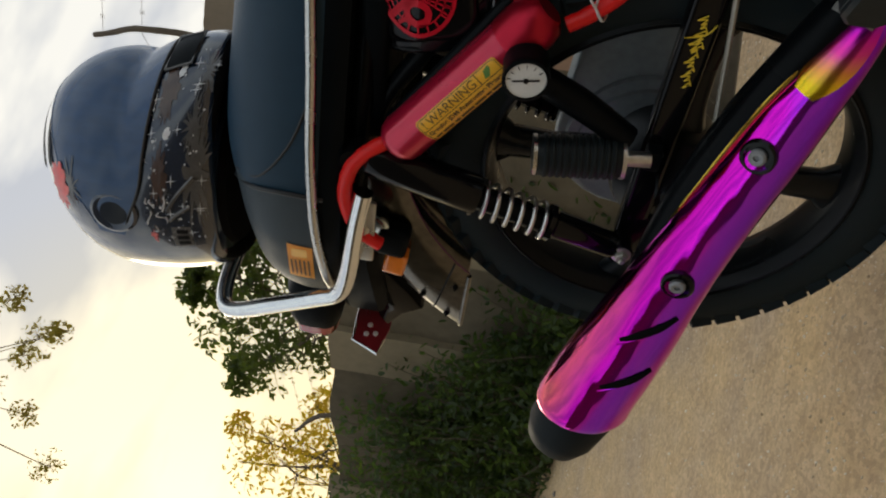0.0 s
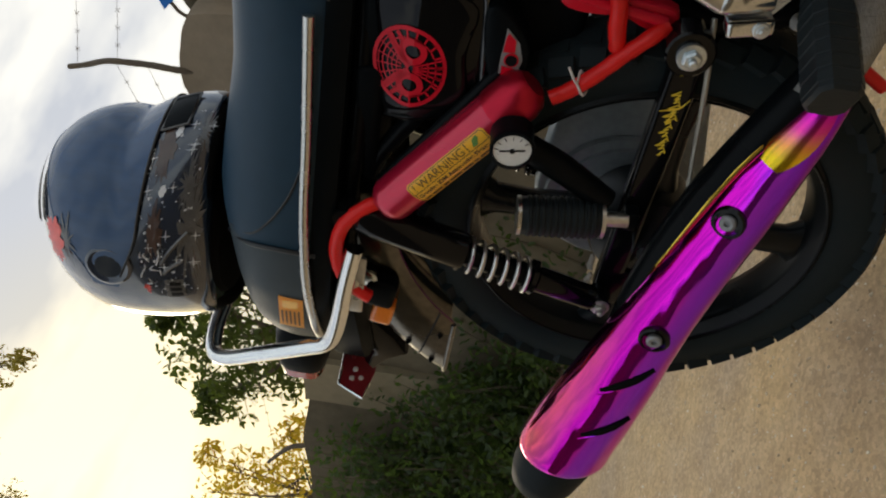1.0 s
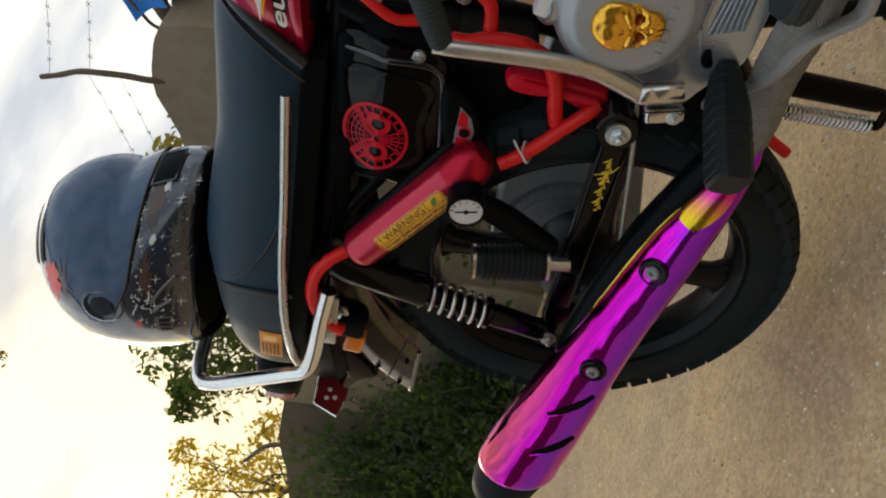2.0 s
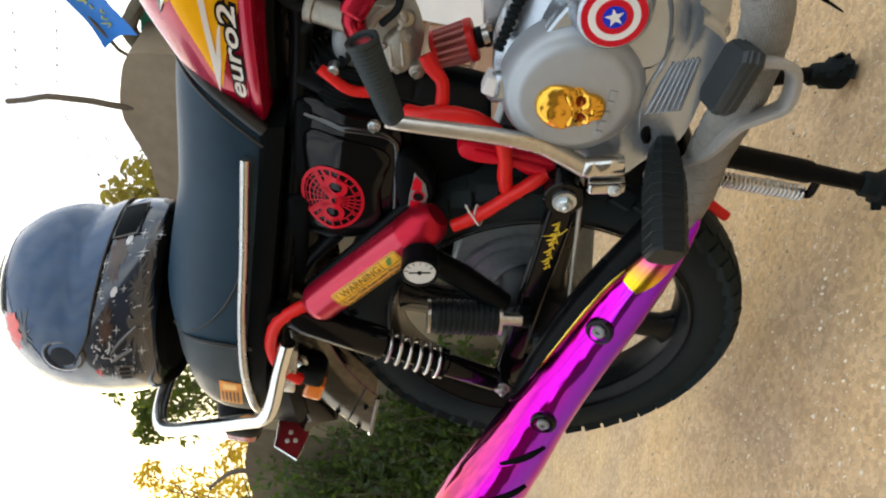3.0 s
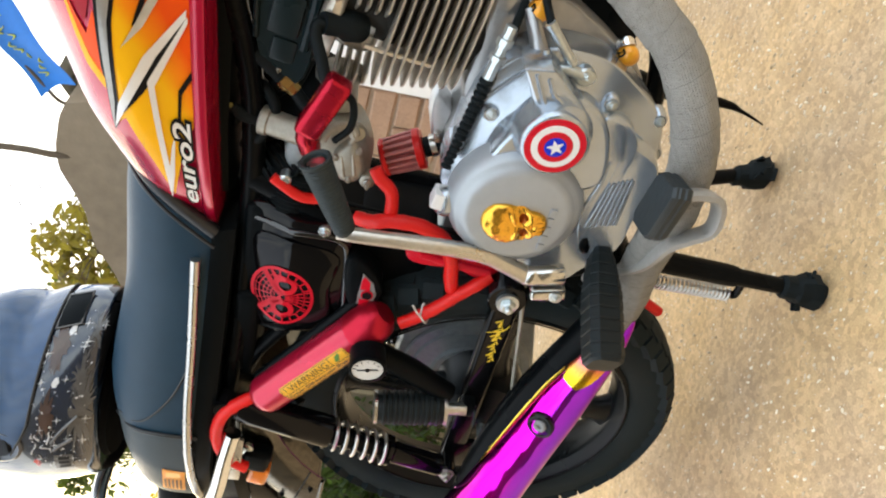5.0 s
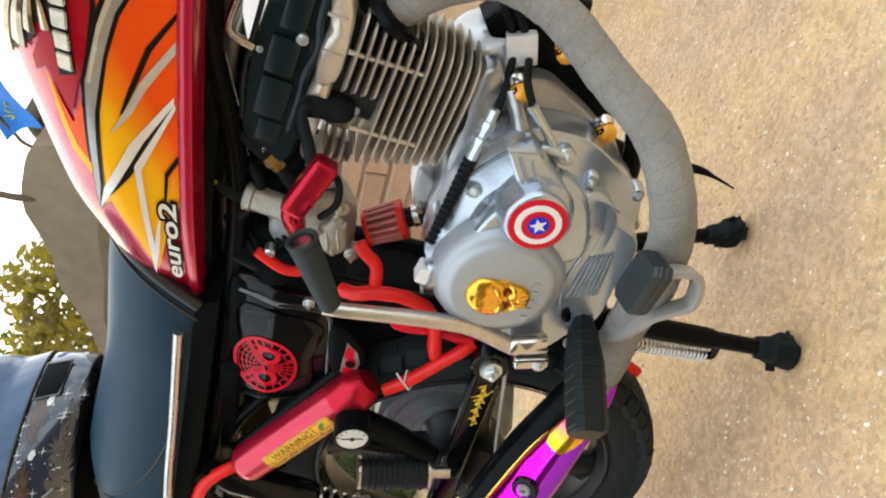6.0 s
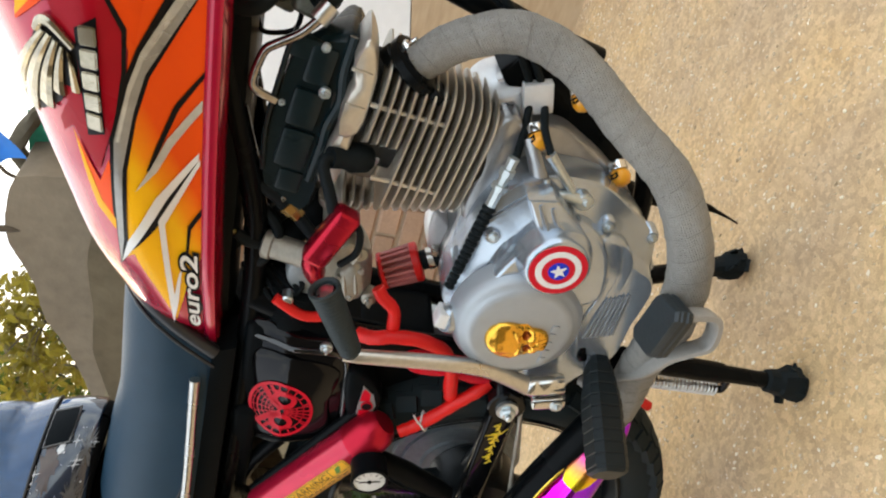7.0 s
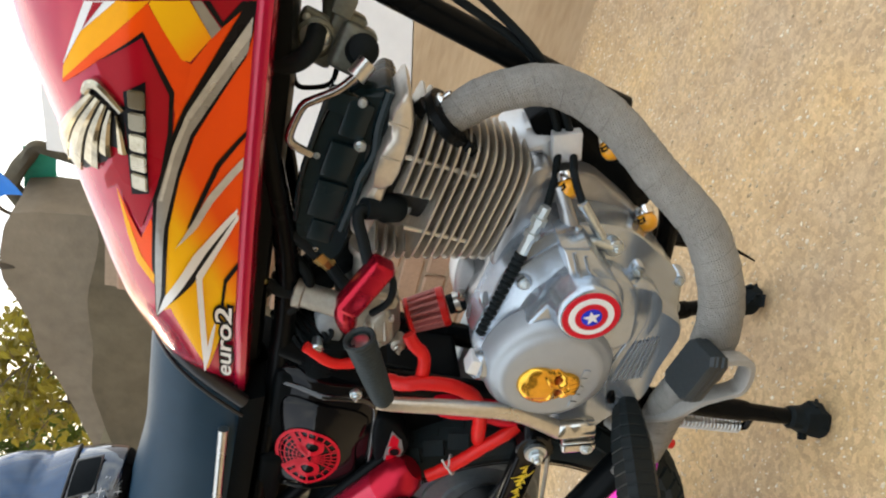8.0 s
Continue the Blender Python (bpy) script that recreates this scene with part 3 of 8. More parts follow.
bm = bmesh.new()
loops = []
for i in range(66):
    x = -0.086 + i * 0.01
    b, t = at_smooth(TANK_B, x), at_smooth(TANK_T, x)
    lp = []
    for k in range(29):
        z = b + math.sin(math.pi / 2 * k / 28) * (t - b)
        lp.append((x, tank_y(x, z) if k < 28 else 0.0, z))
    lp += [(x, -y, z) for _, y, z in lp[-2::-1]]
    loops.append(lp)
rings(bm, loops)
tank = part("fuel_tank", bm, "tank_red", bike, "crimson painted fuel tank with orange and silver flashes", angle=60)

bm = bmesh.new()
loops = []
for i in range(60):
    x = -0.088 + i * 0.0105
    b = at_smooth(TANK_B, x)
    w = -tank_y(x, b)
    lp = []
    for (dy, dz) in ((-0.002, 0.006), (0.0045, 0.003), (0.006, -0.003), (0.0045, -0.009), (-0.004, -0.011)):
        lp.append((x, -w - dy, b + dz))
    lp += [(px, -py, pz) for px, py, pz in lp[::-1]]
    loops.append(lp)
rings(bm, loops)
part("seam_lip", bm, "tank_red", tank, angle=60)


def on_tank(off):
    return lambda u, v: (u, tank_y(u, v, off), v)


def decal(name, outline, material, off, label=""):
    bm = bmesh.new()
    sheet(bm, outline, on_tank(off), 0.009)
    return part(name, bm, material, tank, label, angle=80)


# outlines of the printed flashes, as (x, z) on the flank
ORANGE_FIELD = [(0.3362, 0.833), (0.353, 0.8179), (0.3734, 0.8059), (0.3806, 0.7998), (0.4041, 0.7793), (0.4055, 0.7717), (0.3086, 0.7665), (0.221, 0.7629), (0.1347, 0.7591), (0.0851, 0.7608), (0.0458, 0.7722), (-0.0239, 0.7827), (0.0312, 0.8003), (0.0918, 0.8216), (0.0751, 0.836), (0.2318, 0.8354), (0.2683, 0.8276), (0.3116, 0.8269)]
UPPER_YELLOW = [(0.4019, 0.8475), (0.4028, 0.8229), (0.3734, 0.8059), (0.3548, 0.8189), (0.3562, 0.8251), (0.3993, 0.8489)]
CHEVRON = [(0.3156, 0.9153), (0.3507, 0.8894), (0.4001, 0.8496), (0.3571, 0.8251), (0.353, 0.8179), (0.3159, 0.8225), (0.3254, 0.8293), (0.3772, 0.8519), (0.345, 0.885), (0.3129, 0.9145)]
GOLD_BAND = [(0.3156, 0.9153), (0.3291, 0.9135), (0.3648, 0.8977), (0.3972, 0.8711), (0.4018, 0.8483), (0.3507, 0.8894)]
WHITE_EDGE = [(0.3295, 0.9139), (0.3894, 0.8944), (0.3972, 0.8711), (0.3648, 0.8977)]
WHITE_GAP = [(0.3671, 0.8963), (0.3909, 0.8876), (0.3935, 0.8801)]
PANEL_LINE = [(0.345, 0.885), (0.3791, 0.8515), (0.3311, 0.8281), (0.2943, 0.8275), (0.2523, 0.8318), (0.2303, 0.8389), (0.1875, 0.849), (0.1985, 0.8465), (0.2541, 0.8344), (0.2947, 0.8306), (0.3284, 0.8314), (0.3741, 0.8521)]
PANEL = [(0.3447, 0.8859), (0.3754, 0.8522), (0.3284, 0.831), (0.2945, 0.8303), (0.2552, 0.8336), (0.225, 0.8415), (0.1931, 0.849), (0.2166, 0.8611), (0.2344, 0.8703), (0.2225, 0.8795), (0.2357, 0.8821), (0.2582, 0.8731), (0.2976, 0.889), (0.3335, 0.8815)]
BLACK_BAND = [(0.4047, 0.7759), (0.4036, 0.7826), (0.3159, 0.8209), (0.2869, 0.8294), (0.2303, 0.8389), (0.1478, 0.8395), (0.1237, 0.837), (0.0654, 0.8364), (0.0887, 0.8272), (0.2011, 0.8254), (0.2533, 0.8194), (0.2892, 0.8115), (0.3577, 0.7792), (0.3775, 0.7761)]
SILVER_BAND = [(0.392, 0.7774), (0.3116, 0.8183), (0.284, 0.826), (0.2307, 0.8357), (0.1497, 0.8363), (0.0697, 0.8356), (0.1099, 0.8305), (0.2011, 0.829), (0.2592, 0.8214), (0.292, 0.8145), (0.3627, 0.778)]
SILVER_LIGHT = [(0.392, 0.7774), (0.3116, 0.8183), (0.284, 0.826), (0.2308, 0.834), (0.2307, 0.8314), (0.277, 0.824), (0.3044, 0.8162), (0.3763, 0.7769)]
WHITE_SLASH = [(0.0714, 0.835), (0.1091, 0.8272), (0.1663, 0.8034), (0.2098, 0.7708), (0.2009, 0.771), (0.1644, 0.7936), (0.1015, 0.8217)]
BLACK_WEDGE = [(0.0972, 0.8238), (0.1637, 0.7955), (0.2009, 0.771), (0.1419, 0.7959), (0.1281, 0.8027)]
WHITE_TAIL = [(0.1383, 0.8004), (0.0786, 0.7941), (-0.0311, 0.7856), (0.0137, 0.7805), (0.0744, 0.7778), (0.0572, 0.7815), (0.0272, 0.7845), (0.0772, 0.7889), (0.1329, 0.7948), (0.1971, 0.7691), (0.2033, 0.7697), (0.1429, 0.7988)]
SLASH_LINE = [(0.2924, 0.7714), (0.2598, 0.7932), (0.2194, 0.8056), (0.197, 0.8111), (0.1983, 0.8077), (0.2173, 0.8019), (0.2557, 0.7894), (0.2858, 0.7716)]
SLASH_SILVER = [(0.2654, 0.7713), (0.2267, 0.7973), (0.2008, 0.8078), (0.1764, 0.8194), (0.1956, 0.8031), (0.2192, 0.7924), (0.2535, 0.7711)]
CORNER_LINE = [(0.1544, 0.7611), (0.1261, 0.7756), (0.0866, 0.7755), (0.0835, 0.7731), (0.1212, 0.7726), (0.1443, 0.7611)]
YELLOW_FLAME = [(0.2321, 0.8709), (0.1801, 0.8618), (0.1452, 0.8542), (0.1216, 0.8376), (0.1361, 0.8369), (0.1567, 0.8495), (0.1874, 0.8579)]
ORANGE_FLAME = [(0.23, 0.8699), (0.2006, 0.8582), (0.1816, 0.8491), (0.2101, 0.8402), (0.1871, 0.8369), (0.1343, 0.8369), (0.1567, 0.8495), (0.1854, 0.8579)]
UPPER_BLACK = [(0.4026, 0.8141), (0.3815, 0.7991), (0.4033, 0.7791), (0.4032, 0.7867), (0.386, 0.7987), (0.4026, 0.8095)]
UPPER_SILVER = [(0.4028, 0.8218), (0.3734, 0.8055), (0.3806, 0.7998), (0.4027, 0.8148)]
UPPER_RED = [(0.4025, 0.8088), (0.387, 0.7984), (0.4032, 0.7875)]
WING_GROUND = [(0.3265, 0.893), (0.3297, 0.8825), (0.3144, 0.8628), (0.2683, 0.8614), (0.2738, 0.8671), (0.2733, 0.8729), (0.2557, 0.8781), (0.2325, 0.8998), (0.2086, 0.9297), (0.2228, 0.9334), (0.2812, 0.9086)]
NAME_GROUND = [(0.3277, 0.8643), (0.3397, 0.8482), (0.237, 0.8422), (0.2303, 0.8569)]
WINGTOP = [(0.3172, 0.8891), (0.3156, 0.8835), (0.3125, 0.8785), (0.3094, 0.8735), (0.3063, 0.8685)]
WINGEND = [(0.2146, 0.9315), (0.228, 0.9123), (0.244, 0.8932), (0.2635, 0.8789), (0.2719, 0.8638)]
WINGEDGE = [(0.3158, 0.8947), (0.3239, 0.8908), (0.3267, 0.8852), (0.3227, 0.878), (0.3108, 0.8645)]
decal("orange_flash", ORANGE_FIELD, "orange", 0.0010, "orange fading to yellow printed flash")
decal("gold_band", GOLD_BAND, "yellow", 0.0014)
decal("orange_chevron", CHEVRON, "orange_plain", 0.0018)
decal("white_edge", WHITE_EDGE, "white_print", 0.0020)
decal("white_edge_gap", WHITE_GAP, "dark_red", 0.0024)
decal("yellow_crown", UPPER_YELLOW, "crown_fade", 0.0014)
decal("dark_panel", PANEL, "dark_red", 0.0020)
decal("panel_outline", PANEL_LINE, "black_print", 0.0024)
decal("black_band", BLACK_BAND, "black_print", 0.0020)
decal("silver_band", SILVER_BAND, "silver_dark", 0.0026, "silver printed band")
decal("silver_band_light", SILVER_LIGHT, "silver_print", 0.0030)
decal("black_wedge", BLACK_WEDGE, "black_print", 0.0024)
decal("white_slash", WHITE_SLASH, "white_print", 0.0028)
decal("white_tail", WHITE_TAIL, "white_print", 0.0028)
decal("thin_slash_outline", SLASH_LINE, "black_print", 0.0022)
decal("thin_slash", SLASH_SILVER, "silver_print", 0.0026)
decal("corner_slash", CORNER_LINE, "black_print", 0.0026)
decal("orange_flame", ORANGE_FLAME, "orange_plain", 0.0018)
decal("yellow_flame", YELLOW_FLAME, "yellow", 0.0022)
decal("upper_black", UPPER_BLACK, "black_print", 0.0022)
decal("upper_silver", UPPER_SILVER, "silver_dark", 0.0024)
decal("upper_red", UPPER_RED, "dark_red", 0.0020)

# plain emblem of five fanned bars, and a row of plain raised blocks beside it
decal("emblem_ground", WING_GROUND, "black_print", 0.0028)
for k in range(5):
    (x0, z0), (x1, z1) = WINGTOP[k], WINGEND[k]
    d = Vector((x1 - x0, z1 - z0)).normalized()
    wide = (0.0085, 0.0088, 0.0082, 0.0064, 0.0044)[k]
    loops = []
    for j in range(9):
        f = j / 8
        w = wide * (0.30 + 0.70 * f)
        bow = 0.006 * math.sin(math.pi * f) * (1 - k / 4)
        x, z = x0 + (x1 - x0) * f - d.y * bow * -1, z0 + (z1 - z0) * f + d.x * bow * -1
        lp = []
        for c, h in ((-1, 0.002), (-0.80, 0.0062), (0.15, 0.0076), (0.80, 0.0052), (1, 0.002)):
            u, v = x - d.y * w * c, z + d.x * w * c
            v = min(v, at_smooth(TANK_T, u) - 0.010)
            lp.append((u, tank_y(u, v, h), v))
        loops.append(lp)
    bm = bmesh.new()
    rings(bm, loops)
    part("emblem_bar", bm, "emblem_metal", tank, "raised bright metal emblem bar", angle=30)
bm = bmesh.new()
tube(bm, [(x, tank_y(x, z, 0.0045), z) for x, z in WINGEDGE], [0.0034, 0.0044, 0.0046, 0.0040, 0.0030], 8, 4)
part("emblem_edge", bm, "emblem_metal", tank)
decal("name_ground", NAME_GROUND, "black_print", 0.0028)
NA, NB = Vector((0.2385, 0.8494)), Vector((0.3340, 0.8546))
for k in range(5):
    bm = bmesh.new()
    p0, p1 = NA.lerp(NB, (k + 0.06) / 5), NA.lerp(NB, (k + 0.90) / 5)
    vs = [bm.verts.new((u, tank_y(u, v, 0.0025), v)) for u, v in ((p0.x, p0.y - 0.0064), (p1.x, p1.y - 0.0064), (p1.x, p1.y + 0.0064), (p0.x, p0.y + 0.0064))]
    f = bm.faces.new(vs)
    g = bmesh.ops.extrude_face_region(bm, geom=[f])
    for v in g["geom"]:
        if isinstance(v, bmesh.types.BMVert):
            v.co.y -= 0.004
    bmesh.ops.bevel(bm, geom=bm.edges[:], offset=0.0012, segments=2, affect="EDGES")
    part("emblem_block", bm, "emblem_metal", tank, "plain raised bright metal block")
for nm, mt, off, fat in (("model_mark", "white_print", 0.0040, 0.0004), ("model_mark_edge", "black_print", 0.0034, 0.0023)):
    text_mesh(nm, "euro2", 0.0216, lambda u, v: (-0.0355 + u - 0.06 * v, tank_y(-0.0355 + u - 0.06 * v, 0.7572 + v + u * 0.065, off), 0.7572 + v + u * 0.065), mt, tank, 2.36, 0.22, "white printed lettering" if fat < 0.001 else "", fat)

# seat
SEAT_W = [(-0.64, 0.07), (-0.60, 0.098), (-0.56, 0.112), (-0.48, 0.130), (-0.40, 0.130), (-0.30, 0.114), (-0.20, 0.094), (-0.12, 0.080), (-0.06, 0.072), (0.05, 0.060)]
SEAT_T = [(-0.64, 0.80), (-0.615, 0.832), (-0.57, 0.852), (-0.50, 0.862), (-0.42, 0.872), (-0.37, 0.878), (-0.30, 0.870), (-0.20, 0.856), (-0.10, 0.856), (-0.05, 0.856), (0.0, 0.852), (0.05, 0.850)]


def seat_section(x, grow=0.0):
    w, t, b = at_smooth(SEAT_W, x) + grow, at_smooth(SEAT_T, x) + grow, 0.727
    lp = []
    for k in range(17):
        a = k / 16
        h = a ** 0.8
        y = w * (1 + 0.05 * math.sin(math.pi * h)) * max(1 - h ** 4.5, 0) ** 0.5
        lp.append((x, -y, b + h * (t - b)))
    return lp


def seat_y(x, z, off=0.0):
    w, t, b = at_smooth(SEAT_W, x), at_smooth(SEAT_T, x), 0.727
    h = min(max((z - b) / (t - b), 0), 0.99)
    return -w * (1 + 0.05 * math.sin(math.pi * h)) * max(1 - h ** 4.5, 0) ** 0.5 - off


seat = None
for nm, xa, xb, mt, lb in (("seat", -0.405, 0.005, "vinyl", "blue black vinyl seat cushion"), ("pillion_seat", -0.622, -0.405, "vinyl_back", "textured black vinyl pillion cushion")):
    bm = bmesh.new()
    loops = []
    n = 34
    for i in range(n + 1):
        x = xa + (xb - xa) * i / n
        lp = seat_section(x)
        # the front edge leans back over the tank, the cushion seam leans forward
        lean = lambda z: (0.085 * (z - 0.727) / 0.12 - 0.085) if nm == "seat" else 0.0
        f = max(0.0, (i / n - 0.6) / 0.4) if nm == "seat" else 0.0
        lp = [(px + f * lean(pz), py, pz) for px, py, pz in lp]
        lp += [(px, -py, pz) for px, py, pz in lp[-2::-1]]
        loops.append(lp)
    rings(bm, loops)
    o = part(nm, bm, mt, bike, lb, angle=50)
    if seat is None:
        seat = o
bm = bmesh.new()
tube(bm, [(-0.405, seat_y(-0.405, 0.735, 0.002), 0.735), (-0.40, seat_y(-0.40, 0.78, 0.002), 0.78), (-0.405, seat_y(-0.405, 0.82, 0.002), 0.82), (-0.43, seat_y(-0.43, 0.855, 0.001), 0.855)], 0.0028, 8)
part("seam_piping", bm, "piping", seat)
bm = bmesh.new()
tube(bm, [(-0.255, seat_y(-0.25, 0.748, 0.0005), 0.748), (-0.33, seat_y(-0.33, 0.772, 0.0005), 0.772), (-0.385, seat_y(-0.385, 0.81, 0.0005), 0.81), (-0.40, seat_y(-0.40, 0.845, 0.0005), 0.845)], 0.0016, 6)
part("stitch_line", bm, "piping", seat)
for nm2, dx in (("front_roll", 0.0), ("front_piping", -0.022)):
    bm = bmesh.new()
    pts = []
    for k in range(9):
        z = 0.738 + k * 0.0138
        x = 0.003 + dx + (0.085 * (z - 0.727) / 0.12 - 0.085)
        pts.append((x, seat_y(x, min(z, at_smooth(SEAT_T, x) - 0.004), 0.001 if dx else 0.002), z))
    pts += [(x, -y, z) for x, y, z in pts[::-1]]
    tube(bm, pts, 0.008 if dx == 0 else 0.0022, 10, 3)
    part(nm2, bm, "piping", seat, "rolled black vinyl edge" if dx == 0 else "")
# lower skirt and the bright strip along it
bm = bmesh.new()
loops = []
for i in range(30):
    x = -0.60 + 0.53 * i / 29
    w = at_smooth(SEAT_W, x)
    loops.append([(x, -w - 0.002, 0.742), (x, -w - 0.003, 0.730), (x, -w + 0.004, 0.716), (x, w - 0.004, 0.716), (x, w + 0.003, 0.730), (x, w + 0.002, 0.742)])
rings(bm, loops)
part("seat_base", bm, "plastic", seat, "black plastic seat base")
for s in (1, -1):
    bm = bmesh.new()
    pts = [(x, s * (seat_y(x, z) - 0.006), z) for x, z in ((-0.112, 0.757), (-0.17, 0.755), (-0.25, 0.752), (-0.35, 0.750), (-0.45, 0.744), (-0.54, 0.735), (-0.578, 0.729))]
    tube(bm, pts, 0.0062, 12, 5)
    part("chrome_strip", bm, "steel", seat, "polished metal strip along the seat")


def on_seat(u0, v0, off):
    return lambda u, v: (u0 + u, seat_y(u0 + u, v0 + v, off), v0 + v)


bm = bmesh.new()
sheet(bm, [(-0.572, 0.751), (-0.492, 0.7495), (-0.486, 0.781), (-0.567, 0.784)], on_seat(0, 0, 0.0012), 0.01)
lab = part("seat_label", bm, "label_orange", seat, "orange sticker with small lines of print")
for k in range(5):
    bm = bmesh.new()
    z0 = 0.7555 + k * 0.0055
    sheet(bm, [(-0.562 + 0.001 * k, z0), (-0.522, z0 - 0.0006), (-0.522, z0 + 0.0018), (-0.562 + 0.001 * k, z0 + 0.0024)], on_seat(0, 0, 0.002), 0.01)
    part("print_line", bm, "label_ink", lab)
bm = bmesh.new()
sheet(bm, [(-0.516, 0.757), (-0.496, 0.7565), (-0.494, 0.776), (-0.514, 0.7765)], on_seat(0, 0, 0.002), 0.01)
part("print_block", bm, "label_yellow", lab)

# grab rail
bm = bmesh.new()
rail = [(-0.385, -0.128, 0.688), (-0.44, -0.134, 0.695), (-0.525, -0.137, 0.703), (-0.565, -0.136, 0.715), (-0.585, -0.134, 0.745), (-0.622, -0.130, 0.81), (-0.655, -0.122, 0.862), (-0.662, -0.108, 0.884), (-0.655, -0.07, 0.892)]
rail = rail + [(-0.652, 0, 0.893)] + [(x, -y, z) for x, y, z in rail[::-1]]
tube(bm, rail, 0.0115, 14, 6)
part("grab_rail", bm, "chrome", bike, "bent chrome grab rail behind the seat")
bm = bmesh.new()
box(bm, (-0.45, -0.126, 0.690), (0.10, 0.006, 0.035), None, 0.003)
rb = part("rail_bracket", bm, "steel", bike)
bolt("bolt", (-0.445, -0.130, 0.688), (0, -1, 0), 0.006, rb)
bolt("bolt", (-0.485, -0.130, 0.693), (0, -1, 0), 0.005, rb)

# frame tubes
for s in (-1, 1):
    bm = bmesh.new()
    tube(bm, [(0.40, s * 0.03, 0.772), (0.26, s * 0.05, 0.756), (0.1, s * 0.042, 0.715), (-0.1, s * 0.046, 0.705), (-0.35, s * 0.08, 0.705), (-0.6, s * 0.09, 0.715)], 0.013, 12)
    part("seat_rail_tube", bm, "frame_black", bike)
    bm = bmesh.new()
    tube(bm, [(-0.05, s * 0.045, 0.70), (-0.17, s * 0.05, 0.62), (-0.30, s * 0.06, 0.68), (-0.40, s * 0.07, 0.70)], 0.011, 10)
    part("rear_stay", bm, "frame_black", bike)
    bm = bmesh.new()
    tube(bm, [(-0.012, s * 0.040, 0.705), (-0.035, s * 0.055, 0.6), (-0.045, s * 0.052, 0.45), (-0.06, s * 0.055, 0.36), (-0.02, s * 0.06, 0.27)], 0.016, 12)
    part("centre_tube", bm, "frame_black", bike)
bm = bmesh.new()
tube(bm, [(0.455, 0, 0.86), (0.400, 0, 0.655), (0.365, 0, 0.525), (0.348, 0, 0.46), (0.335, 0, 0.40)], 0.0145, 16)
part("down_tube", bm, "frame_black", bike, "black painted front frame tube")
bm = bmesh.new()
tube(bm, [(0.48, 0, 0.80), (0.3, 0, 0.775), (0.0, 0, 0.765), (-0.1, 0, 0.73)], 0.024, 14)
part("backbone", bm, "frame_black", bike)
bm = bmesh.new()
lathe(bm, (0.505, 0, 0.72), (-0.42, 0, 0.9), [(0, 0.024), (0.004, 0.027), (0.17, 0.027), (0.174, 0.024)], 20)
part("steering_head", bm, "frame_black", bike)

# dark boxes inside the frame
for nm, c, sz, mt in (("air_box", (-0.13, 0.0, 0.64), (0.19, 0.125, 0.14), "plastic"), ("battery_box", (-0.10, 0.01, 0.53), (0.13, 0.11, 0.10), "plastic"), ("inner_mudguard", (-0.21, 0.0, 0.60), (0.04, 0.11, 0.20), "plastic"), ("tool_tray", (-0.35, 0.0, 0.695), (0.36, 0.15, 0.035), "plastic")):
    bm = bmesh.new()
    box(bm, c, sz, None, 0.012, 3)
    part(nm, bm, mt, bike)
bm = bmesh.new()
box(bm, (0.12, 0.0, 0.748), (0.26, 0.09, 0.026), None, 0.01)
part("coil_tray", bm, "frame_black", bike)

# added black mass that stands in for the dark hollow under the tank
bm = bmesh.new()
loops = []
for x, zb, w in ((-0.04, 0.728, 0.040), (0.05, 0.732, 0.052), (0.20, 0.734, 0.056), (0.32, 0.738, 0.056), (0.46, 0.752, 0.050)):
    loops.append([(x, -w, zb + 0.004), (x, -w - 0.004, zb + 0.014), (x, -w - 0.002, 0.775), (x, w + 0.002, 0.775), (x, w + 0.004, zb + 0.014), (x, w, zb + 0.004), (x, w * 0.7, zb), (x, -w * 0.7, zb)])
rings(bm, loops)
part("under_tank_fill", bm, "plastic", bike, "black mass added for the dark hollow under the tank")

# side cover, its upper half leaning in
def cover_lean(z):
    return 0.42 * max(0.0, z - 0.650)


def lean_in(bm):
    for v in bm.verts:
        if v.co.y < -0.06:
            v.co.y += cover_lean(v.co.z)


bm = bmesh.new()
COVER = smooth_loop([(-0.036, 0.708), (-0.035, 0.640), (-0.042, 0.585), (-0.120, 0.578), (-0.196, 0.582), (-0.225, 0.640), (-0.226, 0.700), (-0.130, 0.712)], 5)
prism(bm, COVER, -0.045, -0.078, 0.0, 0.007)
bmesh.ops.subdivide_edges(bm, edges=[e for e in bm.edges if e.calc_length() > 0.05], cuts=6, use_grid_fill=True)
lean_in(bm)
side = part("side_cover", bm, "gloss_black", bike, "gloss black plastic side cover with a red round emblem")
bm = bmesh.new()
tube(bm, [(-0.205, -0.0785, 0.700), (-0.130, -0.0785, 0.704), (-0.062, -0.0785, 0.701), (-0.053, -0.0785, 0.690), (-0.052, -0.0785, 0.655), (-0.050, -0.0785, 0.610), (-0.054, -0.0785, 0.594), (-0.068, -0.0785, 0.585), (-0.120, -0.0785, 0.579), (-0.176, -0.0785, 0.574), (-0.200, -0.0785, 0.580)], 0.0040, 10)
lean_in(bm)
part("moulded_rib", bm, "rim_gloss", side)
bm = bmesh.new()
PAN = smooth_loop([(-0.076, 0.696), (-0.066, 0.640), (-0.078, 0.592), (-0.130, 0.596), (-0.188, 0.590), (-0.206, 0.640), (-0.214, 0.684), (-0.145, 0.688)], 5)
loops = []
